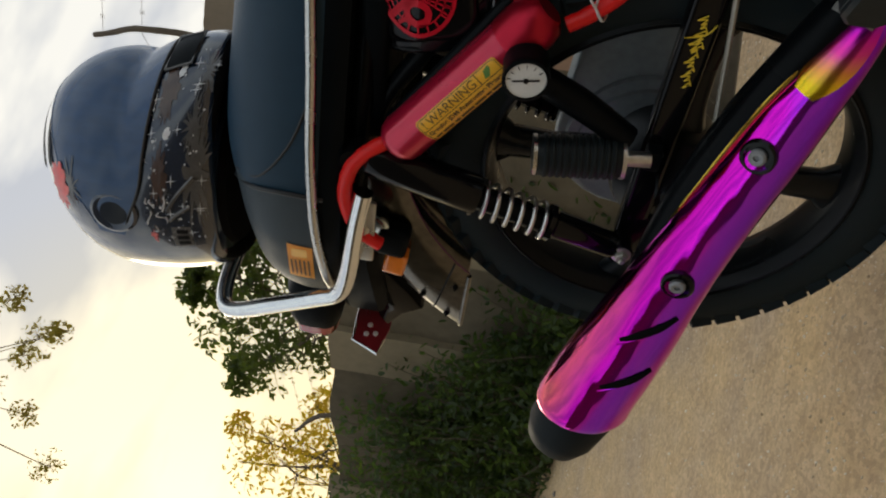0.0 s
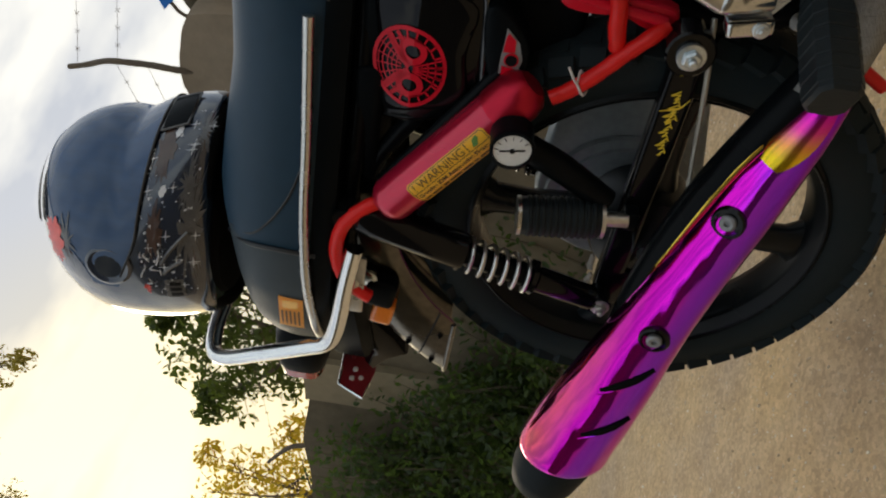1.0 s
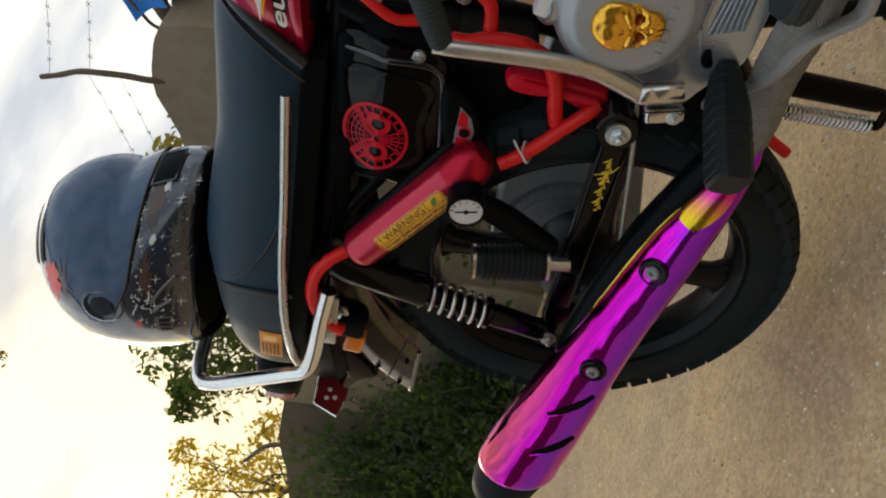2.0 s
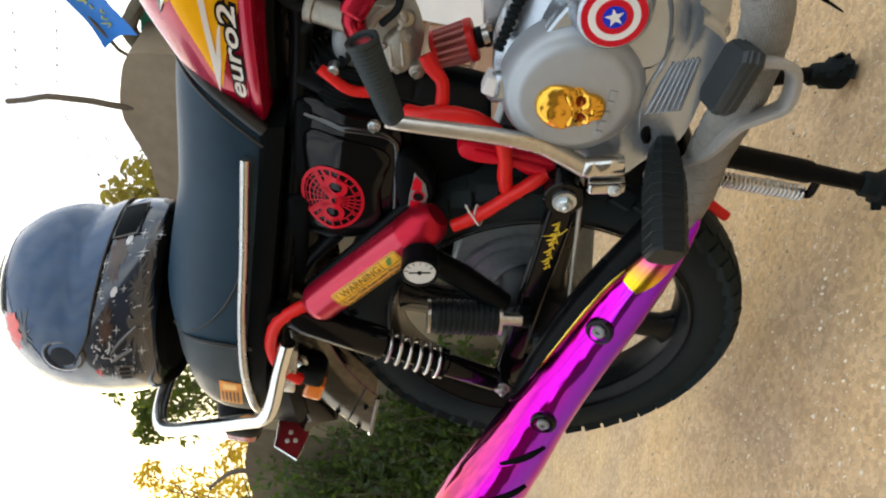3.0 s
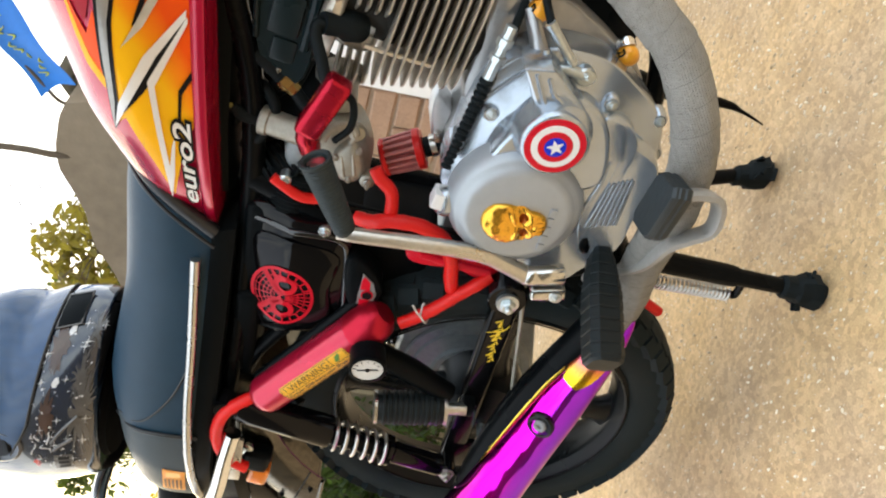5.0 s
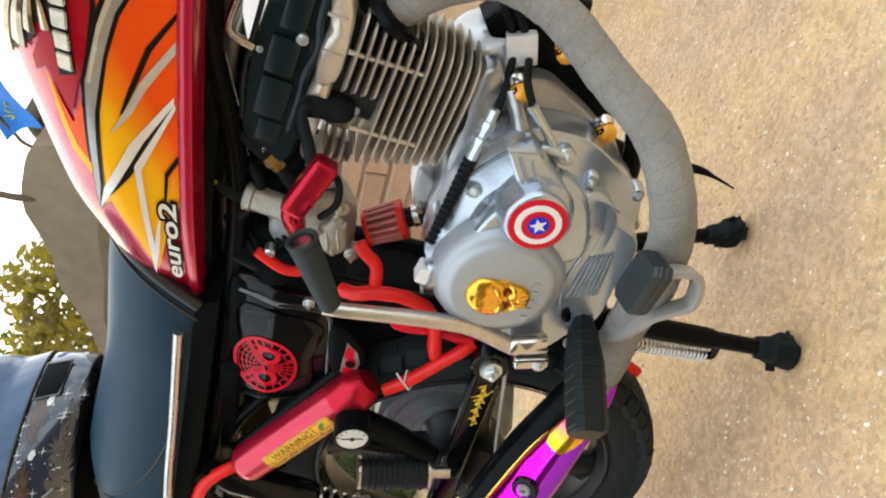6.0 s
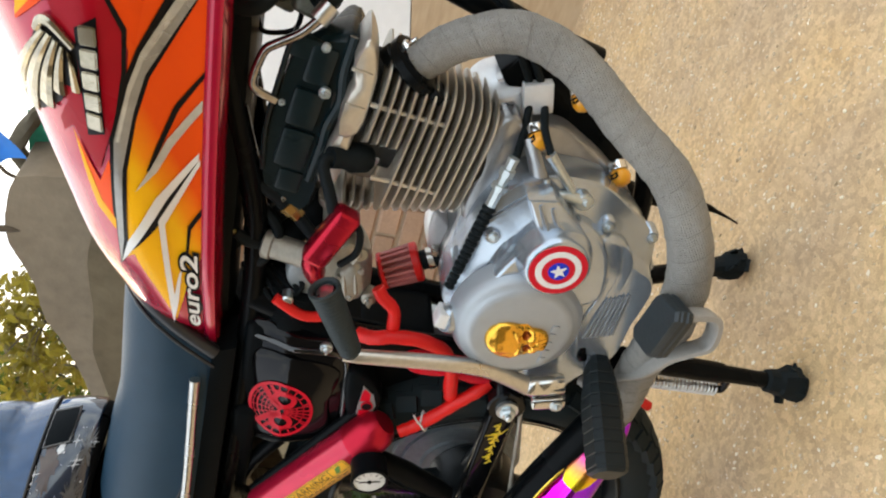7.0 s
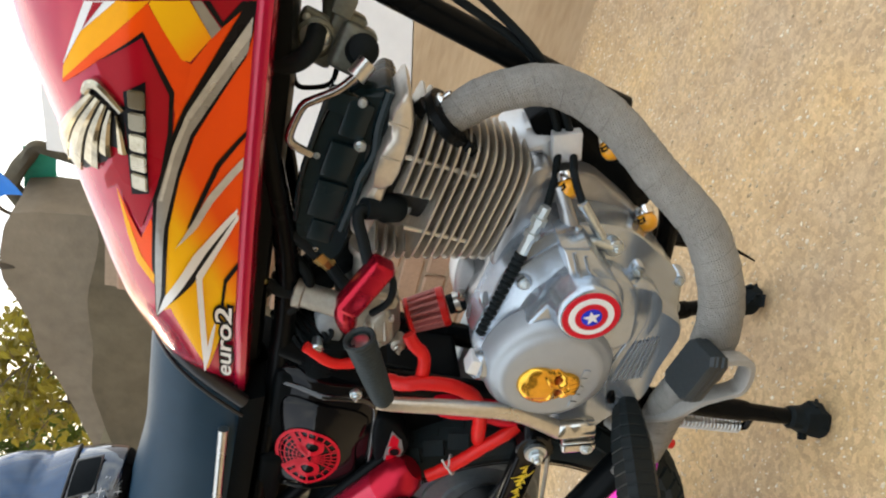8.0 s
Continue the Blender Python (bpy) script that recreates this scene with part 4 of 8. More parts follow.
for y, f in ((-0.0775, 1.0), (-0.0805, 0.99), (-0.0825, 0.95), (-0.0833, 0.85), (-0.0838, 0.6), (-0.0840, 0.3), (-0.0840, 0.05)):
    loops.append([(-0.142 + (x + 0.142) * f, y, 0.642 + (z - 0.642) * f) for x, z in PAN])
rings(bm, loops)
lean_in(bm)
part("raised_panel", bm, "gloss_black", side)
# round lattice emblem with two open ovals
EC, ER = (-0.154, 0.653), (0.047, 0.040)


def em(u, v):
    z = EC[1] + v * ER[1]
    return (EC[0] + u * ER[0], -0.0852 + cover_lean(z), z)


bm = bmesh.new()


def strip(bm, pts, w):
    """A flat line of width w, in units of the emblem."""
    left, right = [], []
    for i, p in enumerate(pts):
        a, b = pts[max(i - 1, 0)], pts[min(i + 1, len(pts) - 1)]
        d = Vector((b[0] - a[0], b[1] - a[1])).normalized()
        left.append(bm.verts.new(em(p[0] - d.y * w, p[1] + d.x * w)))
        right.append(bm.verts.new(em(p[0] + d.y * w, p[1] - d.x * w)))
    for i in range(len(pts) - 1):
        bm.faces.new((left[i], left[i + 1], right[i + 1], right[i]))


def ring_pts(r, ox=0.0, oy=0.0, sx=1.0, sy=1.0, n=40):
    return [(ox + r * sx * math.cos(2 * math.pi * k / n), oy + r * sy * math.sin(2 * math.pi * k / n)) for k in range(n + 1)]


strip(bm, ring_pts(0.95), 0.05)
strip(bm, ring_pts(0.72, n=60), 0.018)
for s_ in (-1, 1):
    strip(bm, ring_pts(0.25, 0.42 * s_, -0.07, 0.95, 1.15), 0.085)
    strip(bm, [(0.05 * s_, -0.02), (0.30 * s_, 0.30), (0.66 * s_, 0.60)], 0.085)
    strip(bm, [(0.60 * s_, 0.20), (0.78 * s_, 0.40)], 0.05)
for k in range(20):
    a = 2 * math.pi * (k + 0.5) / 20
    r0, w = (0.20, 0.013) if math.sin(a) > 0.35 else (0.70, 0.024)
    strip(bm, [(r0 * math.cos(a), r0 * math.sin(a)), (0.93 * math.cos(a), 0.93 * math.sin(a))], w)
for a in (-1.95, -1.75, -1.57, -1.39, -1.19):
    strip(bm, [(0.12 * math.cos(a), 0.12 * math.sin(a)), (0.93 * math.cos(a), 0.93 * math.sin(a))], 0.022)
for r in (0.36, 0.52):
    strip(bm, [(r * math.cos(a), r * math.sin(a)) for a in [-2.0 + 0.86 * k / 8 for k in range(9)]], 0.020)
for r in (0.34, 0.46, 0.58, 0.84):
    strip(bm, [(r * math.cos(a), r * math.sin(a)) for a in [0.75 + 1.64 * k / 14 for k in range(15)]], 0.012)
part("round_emblem", bm, "emblem_red", side, "red round lattice sticker")

# small badge fin below the cover
bm = bmesh.new()
prism(bm, smooth_loop([(-0.070, 0.583), (-0.078, 0.556), (-0.110, 0.534), (-0.146, 0.540), (-0.152, 0.566), (-0.118, 0.580)], 4), -0.06, -0.088, 0.0, 0.006)
badge = part("fin_cover", bm, "plastic", bike, "small black fin with a red wing badge")
WINGS = [(-0.088, 0.561), (-0.102, 0.546), (-0.120, 0.540), (-0.137, 0.543), (-0.155, 0.557), (-0.146, 0.561), (-0.123, 0.562), (-0.105, 0.561)]
bm = bmesh.new()
prism(bm, WINGS, -0.086, -0.0892)
part("wing_badge", bm, "case_dark", badge, "silver edged red wing badge")
for c, f in (((-0.103, 0.555), 0.55), ((-0.140, 0.553), 0.55)):
    bm = bmesh.new()
    prism(bm, [(c[0] + 0.012 * a * f * 1.6, c[1] + 0.0085 * b * f * 1.5) for a, b in ((1, 0.45), (0.4, 0.75), (-1, 0.8), (-0.9, -0.9), (0.3, -0.7))] if c[0] > -0.12 else [(c[0] + 0.012 * a * f * 1.6, c[1] + 0.0085 * b * f * 1.5) for a, b in ((1, 0.9), (-0.3, 0.8), (-1.1, 0.3), (0.2, -0.9), (0.9, -1.0))], -0.088, -0.0900)
    part("wing_field", bm, "emblem_red", badge)
bm = bmesh.new()
lathe(bm, (-0.121, -0.0885, 0.551), (0, -1, 0), [(0, 0.0075), (0.0024, 0.0075), (0.0024, 0.0062)], 18)
part("badge_ring", bm, "emblem_red", badge)
bm = bmesh.new()
lathe(bm, (-0.121, -0.0895, 0.551), (0, -1, 0), [(0, 0.0060), (0.0022, 0.0060), (0.0018, 0.0042)], 16)
part("badge_centre", bm, "black_print", badge)
bolt("cover_nut", (-0.036, -0.086, 0.615), (0, -1, 0), 0.0048, side, "zinc", 0.006)

# red canister with its gauge
CA, CB = Vector((-0.322, -0.112, 0.660)), Vector((-0.138, -0.098, 0.524))
cax = (CB - CA).normalized()
CL = (CB - CA).length
bm = bmesh.new()
lathe(bm, CA, cax, [(0, 0.014), (0.003, 0.021), (0.010, 0.0255), (0.016, 0.027), (CL - 0.05, 0.027)], 32)
can = part("canister", bm, "canister", bike, "metallic red canister with a yellow warning label")
bm = bmesh.new()
lathe(bm, CA + cax * (CL - 0.05), cax, [(0, 0.0276), (0.004, 0.0282), (0.03, 0.0282), (0.042, 0.025), (0.050, 0.016)], 32)
part("canister_cap", bm, "anodised_red", can)
cu = cax.cross(Vector((0, 1, 0))).normalized()


def on_can(s0, off):
    def f(u, v):
        # u along the canister, v round it from its outer side upwards
        a = v / 0.027
        side_way = Vector((0, -1, 0))
        side_way = (side_way - cax * side_way.dot(cax)).normalized()
        up_way = side_way.cross(cax).normalized()
        if up_way.z < 0:
            up_way = -up_way
        return CA + cax * (s0 + u) + (side_way * math.cos(a) + up_way * math.sin(a)) * (0.027 + off)
    return f


bm = bmesh.new()
sheet(bm, [(0.003, -0.024), (0.112, -0.024), (0.115, -0.021), (0.115, 0.009), (0.112, 0.012), (0.003, 0.012), (0, 0.009), (0, -0.021)], on_can(0.052, 0.0008), 0.008)
wl_ = part("warning_label", bm, "label_yellow", can, "yellow warning sticker")
bm = bmesh.new()
for pts in (((0.002, -0.003), (0.113, -0.003), (0.113, -0.0022), (0.002, -0.0022)), ((0.086, -0.003), (0.087, -0.003), (0.087, 0.011), (0.086, 0.011))):
    b2 = bmesh.new()
    sheet(b2, list(pts), on_can(0.052, 0.0014), 0.01)
    part("label_rule", b2, "label_ink", wl_)
bm.free()
text_mesh("warning_text", "! WARNING", 0.0135, lambda u, v: on_can(0.052, 0.0014)(0.006 + u, -0.0005 + v), "label_ink", wl_, 1.05)
text_mesh("label_line", "Genuine JDM Automotive Please", 0.0078, lambda u, v: on_can(0.052, 0.0014)(0.004 + u, -0.0105 + v), "label_ink", wl_, 0.99, fat=0.0002)
for a, b in ((0.005, 0.013), (0.0155, 0.030), (0.033, 0.040), (0.0425, 0.060), (0.0625, 0.077), (0.079, 0.085), (0.0875, 0.108)):
    bm = bmesh.new()
    sheet(bm, [(a, -0.0188), (b, -0.0188), (b, -0.0152), (a, -0.0152)], on_can(0.052, 0.0014), 0.01)
    part("print_bar", bm, "label_ink", wl_)
LB = [(0.005, -0.0228), (0.110, -0.0228), (0.1132, -0.0205), (0.1132, 0.008), (0.110, 0.0105), (0.005, 0.0105), (0.0018, 0.008), (0.0018, -0.0205), (0.005, -0.0228)]
for (u0, v0), (u1, v1) in zip(LB, LB[1:]):
    d = Vector((u1 - u0, v1 - v0)).normalized() * 0.0004
    bm = bmesh.new()
    sheet(bm, [(u0 + d.y, v0 - d.x), (u1 + d.y, v1 - d.x), (u1 - d.y, v1 + d.x), (u0 - d.y, v0 + d.x)], on_can(0.052, 0.0012), 0.01)
    part("label_rule", bm, "label_ink", wl_)
bm = bmesh.new()
sheet(bm, [(0.093, 0.0), (0.099, -0.001), (0.105, 0.006), (0.104, 0.009), (0.097, 0.007)], on_can(0.052, 0.0014), 0.01)
part("leaf_mark", bm, "label_green", wl_)
GN = Vector((-0.10, -0.98, -0.06)).normalized()
GC = Vector((-0.184, -0.152, 0.535))
bm = bmesh.new()
lathe(bm, GC - GN * 0.030, GN, [(0, 0.019), (0.004, 0.0225), (0.024, 0.0225), (0.026, 0.0232), (0.032, 0.0232), (0.033, 0.020), (0.0305, 0.0198)], 32)
gauge = part("gauge_body", bm, "plastic", can, "black cased pressure gauge")
bm = bmesh.new()
lathe(bm, GC + GN * 0.0004, GN, [(0, 0.0194), (0.0008, 0.0194)], 32)
part("dial_face", bm, "dial", gauge, "white dial with a black needle")
gu = GN.cross(Vector((0, 0, 1))).normalized()
gv = gu.cross(GN).normalized()
gm = Matrix((gu, gv, GN)).transposed()
bm = bmesh.new()
box(bm, GC + GN * 0.0020, (0.026, 0.0016, 0.0008), gm @ Matrix.Rotation(radians(80), 3, "Z"))
lathe(bm, GC + GN * 0.0012, GN, [(0, 0.0025), (0.002, 0.0025)], 14)
part("needle", bm, "black_print", gauge)
for k in range(11):
    a = radians(-50 + 28 * k)
    bm = bmesh.new()
    box(bm, GC + GN * 0.0016 + (gu * math.cos(a) + gv * math.sin(a)) * 0.0162, (0.0040, 0.0007, 0.0006), gm @ Matrix.Rotation(a, 3, "Z"))
    part("dial_mark", bm, "black_print", gauge)
bm = bmesh.new()
tube(bm, [(-0.30, -0.094, 0.668), (-0.22, -0.088, 0.613), (-0.13, -0.082, 0.553)], 0.007, 10)
part("canister_bracket", bm, "frame_black", can)

# hoses
HOSES = (("hose", [(-0.312, -0.114, 0.660), (-0.325, -0.120, 0.682), (-0.352, -0.125, 0.704), (-0.396, -0.126, 0.711), (-0.439, -0.126, 0.699), (-0.463, -0.125, 0.676), (-0.470, -0.124, 0.666)], 0.0088),
         ("hose", [(-0.012, -0.080, 0.582), (-0.006, -0.090, 0.566), (0.003, -0.094, 0.545), (0.005, -0.096, 0.512), (-0.008, -0.096, 0.482), (-0.036, -0.095, 0.466), (-0.066, -0.094, 0.459), (-0.088, -0.088, 0.452)], 0.0086),
         ("hose", [(-0.150, -0.100, 0.504), (-0.138, -0.098, 0.487), (-0.118, -0.097, 0.467), (-0.092, -0.096, 0.446), (-0.066, -0.095, 0.424), (-0.056, -0.090, 0.412)], 0.0080),
         ("hose", [(0.060, -0.080, 0.574), (0.050, -0.084, 0.566), (0.036, -0.086, 0.551), (0.006, -0.085, 0.546), (-0.006, -0.080, 0.546)], 0.0075),
         ("hose", [(0.014, -0.068, 0.682), (0.006, -0.070, 0.668), (-0.002, -0.070, 0.655), (-0.006, -0.069, 0.640), (-0.004, -0.064, 0.615)], 0.0062))
for nm, pts, r in HOSES:
    bm = bmesh.new()
    tube(bm, pts, r, 14, 7, ripple=lambda s, a, L: 0.0003 * math.sin(s * 2 * math.pi / 0.004))
    part(nm, bm, "hose_red", bike, "bright red rubber hose")
bm = bmesh.new()
tube(bm, [(-0.124, -0.106, 0.484), (-0.138, -0.104, 0.474), (-0.136, -0.09, 0.470), (-0.119, -0.09, 0.480), (-0.124, -0.106, 0.484), (-0.106, -0.110, 0.496)], 0.0014, 6)
part("zip_tie", bm, "badge_white", bike)
# red painted swing bracket behind the hoses: two webs that meet at the pivot
bm = bmesh.new()
prism(bm, smooth_loop([(-0.038, 0.516), (-0.036, 0.487), (-0.038, 0.436), (-0.044, 0.404), (-0.064, 0.404), (-0.068, 0.424), (-0.060, 0.452), (-0.061, 0.493), (-0.056, 0.516)], 3), -0.068, -0.086, 0.001, 0.006)
tube(bm, [(-0.045, -0.086, 0.500), (-0.048, -0.089, 0.460), (-0.053, -0.089, 0.415)], [0.004, 0.0055, 0.006], 10)
part("red_bracket", bm, "emblem_red", bike, "red painted frame bracket")

# shocks
for s in (-1, 1):
    y = 0.115 * s
    top, sp, sl, low = Vector((-0.342, y * 0.98, 0.690)), Vector((-0.374, y, 0.558)), Vector((-0.394, y, 0.474)), Vector((-0.414, y, 0.382))
    ax = (low - top).normalized()
    bm = bmesh.new()
    lathe(bm, top, ax, [(0.0, 0.012), (0.004, 0.019), (0.02, 0.022), ((sp - top).length - 0.004, 0.0235), ((sp - top).length, 0.022)], 26)
    sh = part("shock_absorber", bm, "gloss_black", bike, "rear shock absorber with a bare chrome spring")
    bm = bmesh.new()
    L = (sl - sp).length
    u = ax.orthogonal().normalized()
    v = ax.cross(u)
    tube(bm, [sp + ax * (L * 1.08 * k / 90 - 0.004) + (u * math.cos(2 * math.pi * 6.4 * k / 90) + v * math.sin(2 * math.pi * 6.4 * k / 90)) * 0.0210 for k in range(91)], 0.0027, 8, 0)
    # far spring is steel too; its black colour paints the shade there
    part("spring", bm, "steel" if s < 0 else "frame_black", sh, "chrome coil spring" if s < 0 else "")
    bm = bmesh.new()
    lathe(bm, sp - ax * 0.01, ax, [(0, 0.0150), (L + 0.012, 0.0150)], 18)
    part("inner_body", bm, "frame_black", sh)
    bm = bmesh.new()
    L2 = (low - sl).length
    lathe(bm, sl, ax, [(0.0, 0.022), (0.006, 0.0225), (0.010, 0.017), (L2 - 0.012, 0.016), (L2, 0.012)], 22)
    part("lower_body", bm, "gloss_black", sh)
    bolt("eye_nut", low + Vector((-0.002, s * 0.012, -0.002)), (0, s, 0), 0.008, sh, "carb", 0.008)
    if s > 0:
        bolt("top_nut", top + Vector((-0.004, s * 0.012, 0.012)), (0, s, 0), 0.009, sh, "zinc", 0.010)
    bm = bmesh.new()
    lathe(bm, low + Vector((0, -s * 0.014, 0)), (0, s, 0), [(0, 0.015), (0.026, 0.015)], 18)
    part("shock_eye", bm, "gloss_black", sh)
    bm = bmesh.new()
    lathe(bm, top + Vector((-0.004, -s * 0.014, 0.012)), (0, s, 0), [(0, 0.016), (0.026, 0.016)], 18)
    part("shock_eye", bm, "gloss_black", sh)

# swing arm, pivot plate, brake rod
for s in (-1, 1):
    bm = bmesh.new()
    box(bm, (-0.238, s * 0.084, 0.376), (0.36, 0.020, 0.034), Matrix.Rotation(radians(-1.5 if s else 0), 3, "Y") @ Matrix.Rotation(radians(-s * 0.5), 3, "Z"), 0.006, 3)
    lathe(bm, (-0.069, s * 0.085, 0.389), (0, s, 0), [(0, 0.024), (0.028, 0.024), (0.030, 0.022)], 24)
    box(bm, (-0.41, s * 0.09, 0.362), (0.06, 0.012, 0.045), None, 0.006, 2)
    arm = part("swing_arm", bm, "gloss_black", bike, "gloss black swing arm" + (" with yellow script lettering" if s < 0 else ""))
    if s < 0:
        bolt("pivot_nut", (-0.069, -0.119, 0.389), (0, -1, 0), 0.0095, arm, "zinc", 0.009)
        for x0, n, tall in ((-0.122, 9, (0, 4, 8)), (-0.148, 13, (0, 5, 9))):
            bm = bmesh.new()
            pts = []
            for k in range(n * 6):
                a = k / 6 * 2 * math.pi
                g = 0.0085 if int(k / 6) in tall else 0.0042
                pts.append((x0 - 0.0040 * k / 6 + 0.0022 * math.cos(a), -0.0952, 0.3775 - 0.00045 * k / 6 + g * (0.5 - 0.5 * math.cos(a)) * (1 if int(k / 6) % 4 != 3 else -0.8)))
            tube(bm, pts, 0.00065, 6, 2)
            part("script_stroke", bm, "script_yellow", arm)
        bm = bmesh.new()
        tube(bm, [(-0.128, -0.0952, 0.366), (-0.140, -0.0952, 0.374), (-0.146, -0.0952, 0.392)], [0.0004, 0.0010, 0.0005], 6, 4)
        part("script_stroke", bm, "script_yellow", arm)
bm = bmesh.new()
tube(bm, [(-0.04, -0.092, 0.374), (-0.097, -0.110, 0.363), (-0.180, -0.114, 0.346), (-0.257, -0.116, 0.330), (-0.330, -0.112, 0.320)], 0.0028, 8)
part("brake_rod", bm, "carb", bike)

# rear wheel
WC, WY = Vector((-0.353, -0.02, 0.342)), -0.07
wheel_turn = Matrix.Rotation(WY * 0.6, 4, "Z")
wheel_at = Matrix.Translation(WC) @ wheel_turn
R = 0.288


def wheel_part(name, bm, material, parent, label="", angle=38):
    bmesh.ops.transform(bm, matrix=wheel_at, verts=bm.verts)
    return part(name, bm, material, parent, label, angle=angle)


bm = bmesh.new()
prof = [(-0.030, 0.212), (-0.040, 0.222), (-0.0455, 0.240), (-0.0445, 0.258), (-0.038, 0.276), (-0.020, 0.286), (0, 0.288), (0.020, 0.286), (0.038, 0.276), (0.0445, 0.258), (0.0455, 0.240), (0.040, 0.222), (0.030, 0.212), (0.0, 0.222)]
lathe(bm, (0, 0, 0), (0, 1, 0), prof, 96, closed=True)
tyre = wheel_part("tyre", bm, "tyre", bike, "block tread rear tyre")
bm = bmesh.new()
NT = 52
for k in range(NT):
    a = 2 * math.pi * k / NT
    for s in (-1, 1):
        aa = a + (math.pi / NT if s > 0 else 0)
        for yy, rr, sy, sz, tilt in ((s * 0.039, 0.2702, 0.020, 0.014, s * 0.72), (s * 0.018, 0.2808, 0.018, 0.011, s * 0.2)):
            m = Matrix.Rotation(aa, 4, "Y") @ Matrix.Translation((0, yy, rr)) @ Matrix.Rotation(-tilt, 4, "X") @ Matrix.Rotation(s * 0.25, 4, "Z")
            c = m.translation
            box(bm, c, (0.0265, sy, sz), m.to_3x3(), 0.0)
tread = wheel_part("tread", bm, "tyre", tyre, "", 30)
tagged(tread, kind="stuff")
bm = bmesh.new()
lathe(bm, (0, 0, 0), (0, 1, 0), [(-0.036, 0.221), (-0.040, 0.215), (-0.036, 0.2115), (-0.030, 0.209), (-0.025, 0.205), (-0.018, 0.202), (0.018, 0.202), (0.025, 0.205), (0.030, 0.209), (0.036, 0.2115), (0.040, 0.215), (0.036, 0.221)], 80, closed=True)
rim = wheel_part("rim", bm, "wheel_paint", bike, "gloss black cast alloy wheel")
bm = bmesh.new()
lathe(bm, (0, 0, 0), (0, 1, 0), [(-0.0412, 0.2155), (-0.0420, 0.2135), (-0.0405, 0.2115), (-0.0398, 0.2135)], 80, closed=True)
wheel_part("rim_edge", bm, "frame_black", rim)
for k in range(4):
    a = math.pi / 2 * k - 0.03
    bm = bmesh.new()
    loops = []
    for r_, w_, t_ in ((0.05, 0.034, 0.024), (0.09, 0.023, 0.020), (0.14, 0.019, 0.017), (0.184, 0.022, 0.017), (0.206, 0.042, 0.017)):
        lp = []
        for j in range(10):
            b = 2 * math.pi * j / 10
            lp.append(Matrix.Rotation(a, 4, "Y") @ Vector((w_ * math.cos(b), t_ * math.sin(b), r_)))
        loops.append(lp)
    rings(bm, loops)
    wheel_part("spoke", bm, "wheel_paint", rim, "", 60)
bm = bmesh.new()
lathe(bm, (0, -0.060, 0), (0, 1, 0), [(0, 0.02), (0.006, 0.030), (0.02, 0.062), (0.03, 0.066), (0.09, 0.066), (0.10, 0.055), (0.12, 0.03)], 40)
wheel_part("hub", bm, "wheel_paint", rim, "black painted brake drum hub")
bm = bmesh.new()
lathe(bm, (0, -0.125, 0.0), (0, 1, 0), [(0, 0.007), (0.25, 0.007)], 12)
wheel_part("axle", bm, "zinc", rim)

# chain case on the far side
bm = bmesh.new()
CH = []
for k in range(13):
    a = math.pi / 2 + math.pi * k / 12
    CH.append((-0.395 + 0.116 * math.cos(a), 0.352 + 0.116 * math.sin(a)))
for k in range(9):
    a = -math.pi / 2 + math.pi * k / 8
    CH.append((-0.03 + 0.06 * math.cos(a), 0.395 + 0.06 * math.sin(a)))
prism(bm, CH, 0.110, 0.068, 0.0, 0.008)
part("chain_case", bm, "drum", bike, "grey metal enclosed chain case")
bm = bmesh.new()
lathe(bm, (-0.395, 0.066, 0.350), (0, -1, 0), [(0, 0.106), (0.005, 0.103), (0.006, 0.090), (0.011, 0.088), (0.012, 0.060), (0.016, 0.056), (0.016, 0.03)], 48)
part("sprocket_cover", bm, "drum", bike, "grey stepped round sprocket cover")

# rear mudguard
def guard_at(f, j, n, inner):
    """A point of the mudguard: f along it from front to rear, j of n across it."""
    b = -1 + 2 * j / n
    side_ = max(0.0, (abs(b) - 0.45) / 0.55)
    skirt = 0.055 + 0.032 * f
    rr = 0.384 - 0.012 * abs(b) ** 3 - skirt * side_ ** 1.3 - (0.0025 if inner else 0)
    y = math.copysign(min(abs(b) / 0.62, 1.0) ** 0.8 * (0.080 - (0.0025 if inner else 0)), b) if j != n / 2 else 0.0
    end = 180 - math.degrees(math.asin(min(0.206 / rr, 1)))
    a = radians(84 + (end - 84) * f)
    return (WC.x + rr * math.cos(a), y, WC.z + rr * math.sin(a))


bm = bmesh.new()
loops = []
for k in range(34):
    lp = [guard_at(k / 33, j, 16, False) for j in range(17)] + [guard_at(k / 33, j, 16, True) for j in range(16, -1, -1)]
    loops.append(lp)
rings(bm, loops)
mud = part("rear_mudguard", bm, "chrome_guard", bike, "chrome rear mudguard", angle=50)
bm = bmesh.new()
tube(bm, [guard_at(1.0, j, 16, False) for j in range(17)], 0.0035, 8, 3)
part("rolled_edge", bm, "chrome_guard", mud)
for f_, j in ((0.80, 3), (0.93, 1), (0.93, 3)):
    q = guard_at(f_, j, 16, False)
    bolt("bolt", q, (0, -1, 0.1), 0.0030, mud, "frame_black", 0.004)
bm = bmesh.new()
tube(bm, [Vector(guard_at(0.87, j, 16, False)) + Vector((0, -0.0006, 0)) for j in range(0, 7)], 0.0014, 6, 2)
part("joint_line", bm, "black_print", mud)
